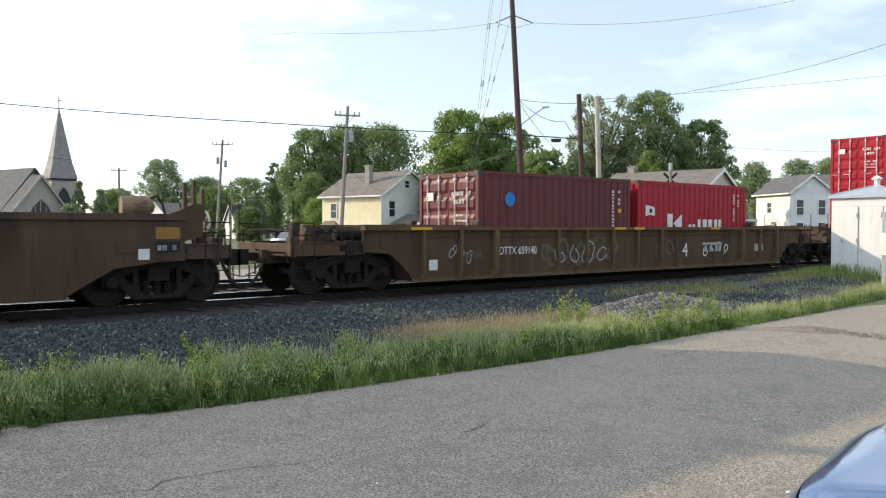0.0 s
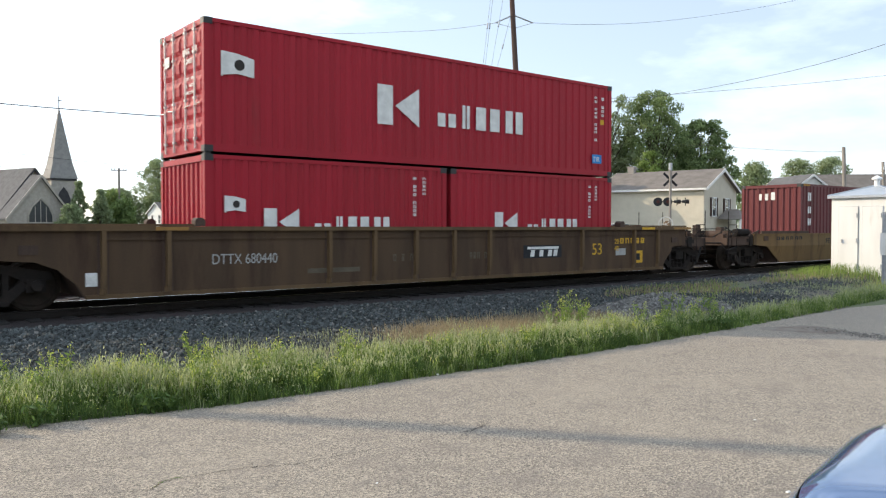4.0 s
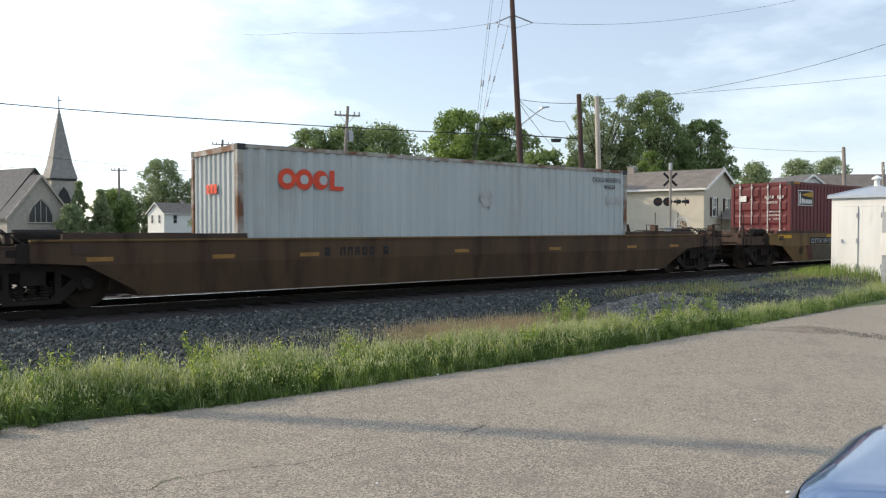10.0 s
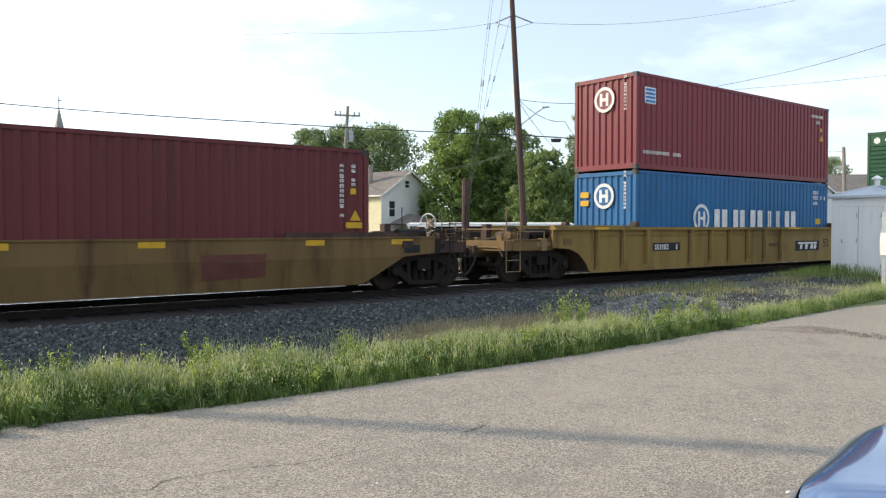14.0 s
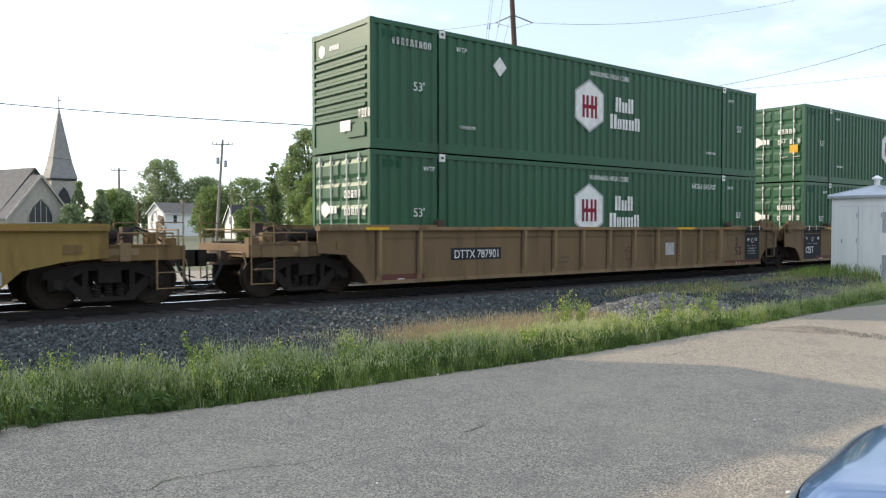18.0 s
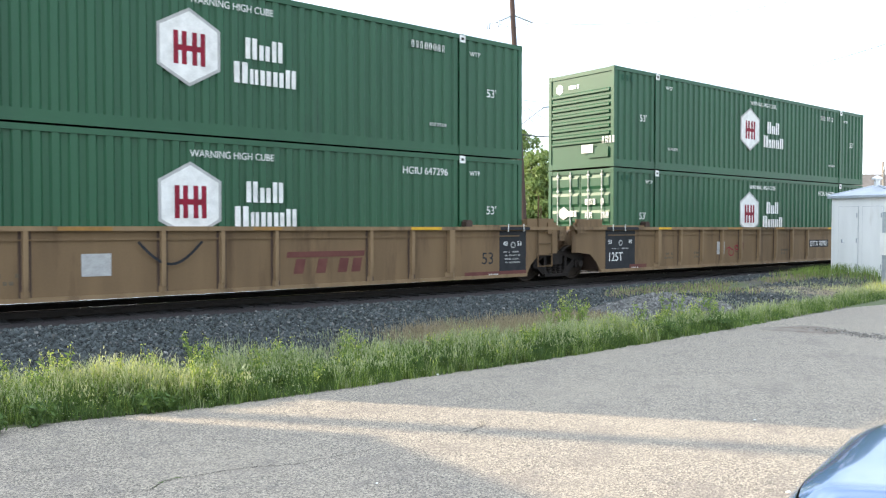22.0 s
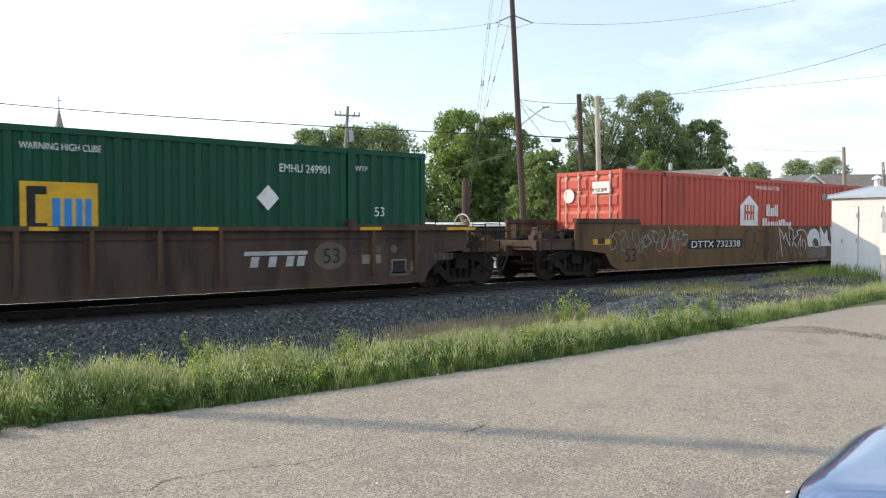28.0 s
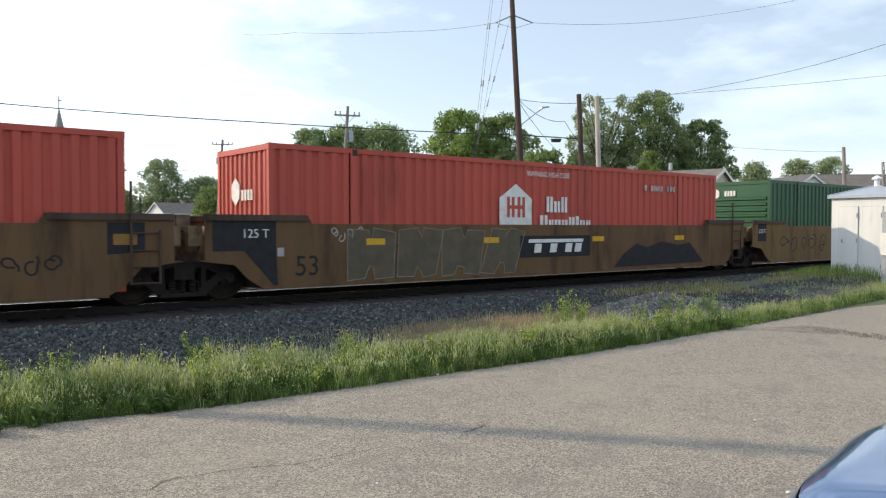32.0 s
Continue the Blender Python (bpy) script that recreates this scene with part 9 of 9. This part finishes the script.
def weed(x, y, h, seed, flower=True, leafy=1.0):
    """A flowering weed: branched stems with small yellow flower heads and leaves."""
    rng = np.random.default_rng(seed)
    ob = thing("weed", "tall yellow-flowering weed in the verge" if flower else "broad-leaved green weed at the road's edge", "weed", pose(x, y, float(verge_z(np.array(x), np.array(y)))), "weeds in the verge")
    bm = bmesh.new()
    tips = []
    for k in range(rng.integers(4, 8)):
        a, l = rng.uniform(0, 6.28), rng.uniform(0.05, 0.16)
        t = Vector((math.cos(a) * l, math.sin(a) * l, h * rng.uniform(0.7, 1.0)))
        rod(bm, (0, 0, 0), t, 0.005, 0.003, 4)
        tips.append(t)
    tagged(part("stalk", bm, "grass", ob), kind="stuff")
    bm = bmesh.new()
    for t in tips:
        for i in range(int(14 * leafy)):
            p = t * rng.uniform(0.15, 0.85) + Vector(rng.normal(0, 0.03, 3).tolist())
            u, w = Vector(rng.normal(size=3).tolist()).normalized() * rng.uniform(0.02, 0.05), Vector(rng.normal(size=3).tolist()).normalized() * 0.015
            bm.faces.new([bm.verts.new(q) for q in (p - u, p + w, p + u, p - w)])
    tagged(part("foliage", bm, "grass" if flower else "grass_deep", ob), kind="stuff")
    if flower:
        bm = bmesh.new()
        for t in tips:
            for i in range(9):
                p = t + Vector((rng.normal(0, 0.018), rng.normal(0, 0.018), rng.uniform(-0.1, 0.03)))
                u, w = Vector(rng.normal(size=3).tolist()).normalized() * 0.010, Vector(rng.normal(size=3).tolist()).normalized() * 0.010
                bm.faces.new([bm.verts.new(q) for q in (p - u, p + w, p + u, p - w)])
        tagged(part("flower_head", bm, "weed_flower", ob, "small yellow flowers"), kind="stuff")


rw = random.Random(8)
for i in range(60):
    wx = rw.choice((rw.uniform(0.5, 8.5), rw.uniform(1.2, 6.0), rw.uniform(9.5, 15.0)))
    weed(wx, float(road_edge(wx)) + 0.15 + rw.random() ** 0.8 * 1.35, rw.uniform(0.24, 0.56), 200 + i)
for wx, wy, hh in ((9.75, 8.9, 0.72), (9.95, 9.05, 0.75), (10.1, 8.85, 0.66), (9.6, 9.1, 0.6), (10.3, 9.0, 0.55), (3.6, 9.3, 0.55), (3.0, 9.1, 0.45), (13.1, 9.0, 0.6)):
    weed(wx, wy, hh, int(wx * 100))
for i in range(44):
    weed(rw.uniform(0.8, 13.0), 7.68 + rw.random() * 0.4, rw.uniform(0.16, 0.34), 300 + i, False, 2.2)


def stones(name, label, x, y, z, size, material, seed):
    """Broken stone: eight-cornered lumps, each squashed and turned by chance."""
    rng = np.random.default_rng(seed)
    n = len(x)
    corner = np.array([(a, b, c) for a in (-1, 1) for b in (-1, 1) for c in (-1, 1)], float)
    v = corner[None] * (1 + rng.normal(0, 0.28, (n, 8, 3))) * size[:, None, None] * rng.uniform(0.55, 1.15, (n, 1, 3))
    a = rng.uniform(0, 6.28, (n, 3))
    for k, (i, j) in enumerate(((0, 1), (1, 2), (0, 2))):
        c, s = np.cos(a[:, k])[:, None], np.sin(a[:, k])[:, None]
        p, q = v[:, :, i].copy(), v[:, :, j].copy()
        v[:, :, i], v[:, :, j] = p * c - q * s, p * s + q * c
    v += np.stack([x, y, z], 1)[:, None, :]
    f = np.array([(0, 1, 3, 2), (4, 6, 7, 5), (0, 4, 5, 1), (2, 3, 7, 6), (0, 2, 6, 4), (1, 5, 7, 3)])
    faces = (np.arange(n) * 8)[:, None, None] + f[None]
    ob = raw(name, v.reshape(-1, 3).tolist(), faces.reshape(-1, 4).tolist(), material)
    return tagged(ob, label, "gravel", kind="stuff")


def spread():
    rng = np.random.default_rng(9)
    n = 90000
    x = rng.uniform(0, 1, n) ** 1.4 * 38 - 1.0
    y = rng.uniform(9.4, 13.95, n)
    edge = np.where(x < 16, 9.6, 9.6 + (x - 16) * 0.10) + 0.85 * np.exp(-((x - 9.0) / 3.0) ** 2)
    keep = (y > edge + rng.normal(0, 0.25, n)) & ~((x > 25.8) & (x < 28.6) & (y < 12.3))
    bare = np.array([noise.noise((a * 0.45, b * 0.8, 3)) for a, b in zip(x.tolist(), y.tolist())]) * 0.5 + np.exp(-((y - 12.2) / 0.75) ** 2) * np.clip((x - 14) / 5, 0, 1)
    keep &= bare + rng.uniform(-0.2, 0.2, n) < 0.6
    x, y = x[keep], y[keep]
    stones("ballast_stones", "loose blue-grey crushed stone along the track", x, y, verge_z(x, y) + rng.uniform(-0.01, 0.03, len(x)), rng.uniform(0.011, 0.026, len(x)), "stone", 10)
    # paler stones among them
    m = 2600
    x, y = rng.uniform(0, 1, m) ** 1.3 * 36, rng.uniform(9.7, 14.0, m)
    stones("pale_ballast", "paler stones among the crushed stone", x, y, verge_z(x, y) + 0.03, rng.uniform(0.010, 0.024, m), "heap_stone", 14)
    # the heap
    m = 9000
    a, r = rng.uniform(0, 6.28, m), np.sqrt(rng.uniform(0, 1, m))
    x, y = 14.0 + 2.35 * r * np.cos(a), 10.1 + 0.95 * r * np.sin(a)
    hz = 0.36 * np.clip(1 - r, 0, 1) ** 0.75 * (1 + 0.12 * np.sin(3 * a))
    stones("gravel_heap", "low heap of pale crushed stone in the weeds", x, y, -0.33 + hz, rng.uniform(0.018, 0.042, m), "heap_stone", 11)
    # a few loose stones and litter at the road's edge
    m = 520
    v = rng.uniform(0, 1, m)
    x = 13.95 - 0.45 * v + rng.normal(0, 0.14, m)
    y = 6.75 - 2.4 * v + rng.normal(0, 0.16, m)
    stones("loose_gravel", "scattered loose gravel on the asphalt", x, y, np.full(m, -0.347), rng.uniform(0.006, 0.016, m), "chip", 12)


spread()


# ---- cracks, a dirt patch and litter on the asphalt ----
def crack(pts, width, seed, material="mark_black"):
    """A thin wandering crack, laid as a flat dark sliver on the asphalt."""
    rnd = random.Random(seed)
    line = []
    for (x0, y0), (x1, y1) in zip(pts, pts[1:]):
        n = max(2, int(math.hypot(x1 - x0, y1 - y0) / 0.035))
        for i in range(n):
            line.append((x0 + (x1 - x0) * i / n + rnd.gauss(0, 0.008), y0 + (y1 - y0) * i / n + rnd.gauss(0, 0.012)))
    verts, faces = [], []
    for i, (x, y) in enumerate(line):
        w = 0.75 * width * rnd.uniform(0.2, 1.0) * (0.3 + 0.7 * math.sin(math.pi * (i + 0.5) / len(line)) ** 0.5)
        verts += [(x, y - w, -0.3465), (x, y + w, -0.3465)]
        if i:
            k = 2 * i
            faces.append((k - 2, k, k + 1, k - 1))
    return tagged(raw("crack", verts, faces, material), "thin dark crack in the asphalt", "crack", "cracks in the road", "structure")


crack([(1.15, 5.8), (1.51, 5.57), (1.8, 5.46), (1.92, 5.59), (2.18, 5.56), (2.52, 5.53), (2.86, 5.37), (3.44, 5.33), (3.75, 5.29)], 0.0066, 1)
crack([(0.6, 6.7), (1.06, 6.53), (1.31, 6.43), (1.58, 6.4)], 0.0044, 2)
crack([(2.6, 5.9), (2.7, 6.03), (2.77, 6.3)], 0.0055, 3)
crack([(2.77, 6.3), (2.6, 6.5)], 0.005, 4)
crack([(4.2, 5.1), (4.38, 5.2), (4.62, 5.29), (4.86, 5.42), (5.3, 5.6)], 0.0044, 5)
crack([(9.08, 6.61), (9.94, 6.69), (10.88, 6.49), (12.26, 6.14)], 0.0110, 6)
crack([(7.35, 4.25), (7.55, 4.22)], 0.0083, 7)
crack([(5.3, 6.2), (5.9, 6.1), (6.6, 6.25)], 0.0033, 9)
crack([(3.0, 7.0), (3.8, 6.9), (4.6, 7.0)], 0.0033, 10)
crack([(1.82, 5.48), (1.95, 5.6), (2.1, 5.57)], 0.014, 12, "grass_deep")


crack([(4.33, 5.59), (4.57, 5.6), (4.75, 5.5)], 0.006, 13)
crack([(4.45, 5.3), (4.62, 5.28), (4.81, 5.36), (4.9, 5.5)], 0.008, 14)
crack([(5.46, 5.63), (5.75, 5.68), (6.0, 5.82)], 0.006, 15)
crack([(1.29, 6.41), (1.55, 6.39), (1.92, 6.33), (2.18, 6.28)], 0.005, 16)
crack([(2.6, 5.89), (2.66, 5.7), (2.57, 5.5), (2.76, 5.41)], 0.006, 17)
crack([(2.5, 7.05), (2.8, 6.98), (3.3, 7.02)], 0.005, 18)
crack([(13.4, 6.7), (13.9, 6.2), (13.7, 5.6), (13.5, 5.0)], 0.02, 22, "dirt")


def dirt_patch():
    rnd = random.Random(4)
    verts = [(13.75, 6.75, -0.338)]
    for i in range(28):
        a = 2 * math.pi * i / 28
        r = 1 + 0.18 * math.sin(3 * a + 1) + rnd.uniform(-0.08, 0.08)
        verts.append((13.75 + 0.55 * r * math.cos(a) - 0.2 * math.sin(a), 6.85 + 0.6 * r * math.sin(a), -0.3475))
    faces = [(0, i + 1, (i + 1) % 28 + 1) for i in range(28)]
    tagged(raw("dirt_patch", verts, faces, "dirt"), "brown dirt over a broken edge of the asphalt", "dirt", kind="structure")


dirt_patch()
for x, y, r in ((5.99, 7.55, 0.03), (5.18, 2.68, 0.02), (3.1, 4.6, 0.012), (6.9, 3.9, 0.012)):
    bm = bmesh.new()
    box(bm, -r, r, -r * 0.6, r * 0.6, 0, r * 0.5)
    bmesh.ops.bevel(bm, geom=bm.edges[:], offset=r * 0.2, segments=1, affect="EDGES")
    sc = new("litter", mesh_of(bm, "white_paint"))
    sc.matrix_basis = pose(x, y, -0.352, 0, 0, x * 70)
    tagged(sc, "scrap of white litter on the asphalt", "litter")


# ---- movement ----
def motions():
    """The train rolls towards -x; its wheels turn with it."""
    times = [i * 1.0 for i in range(33)]
    for ob, s in ROLLING:
        walk(ob, [(t, pose(s - along(t), TRACK_Y, 0)) for t in times])
    # wheels: a row every second frame, under a quarter turn apart
    turns = [i * 2 / FPS for i in range(481)]
    for ws, (x, y, z), radius in WHEELSETS:
        walk(ws, [(t, pose(x, y, z, 0, -math.degrees((along(t) - along(0.0)) / radius), 0)) for t in turns])


motions()
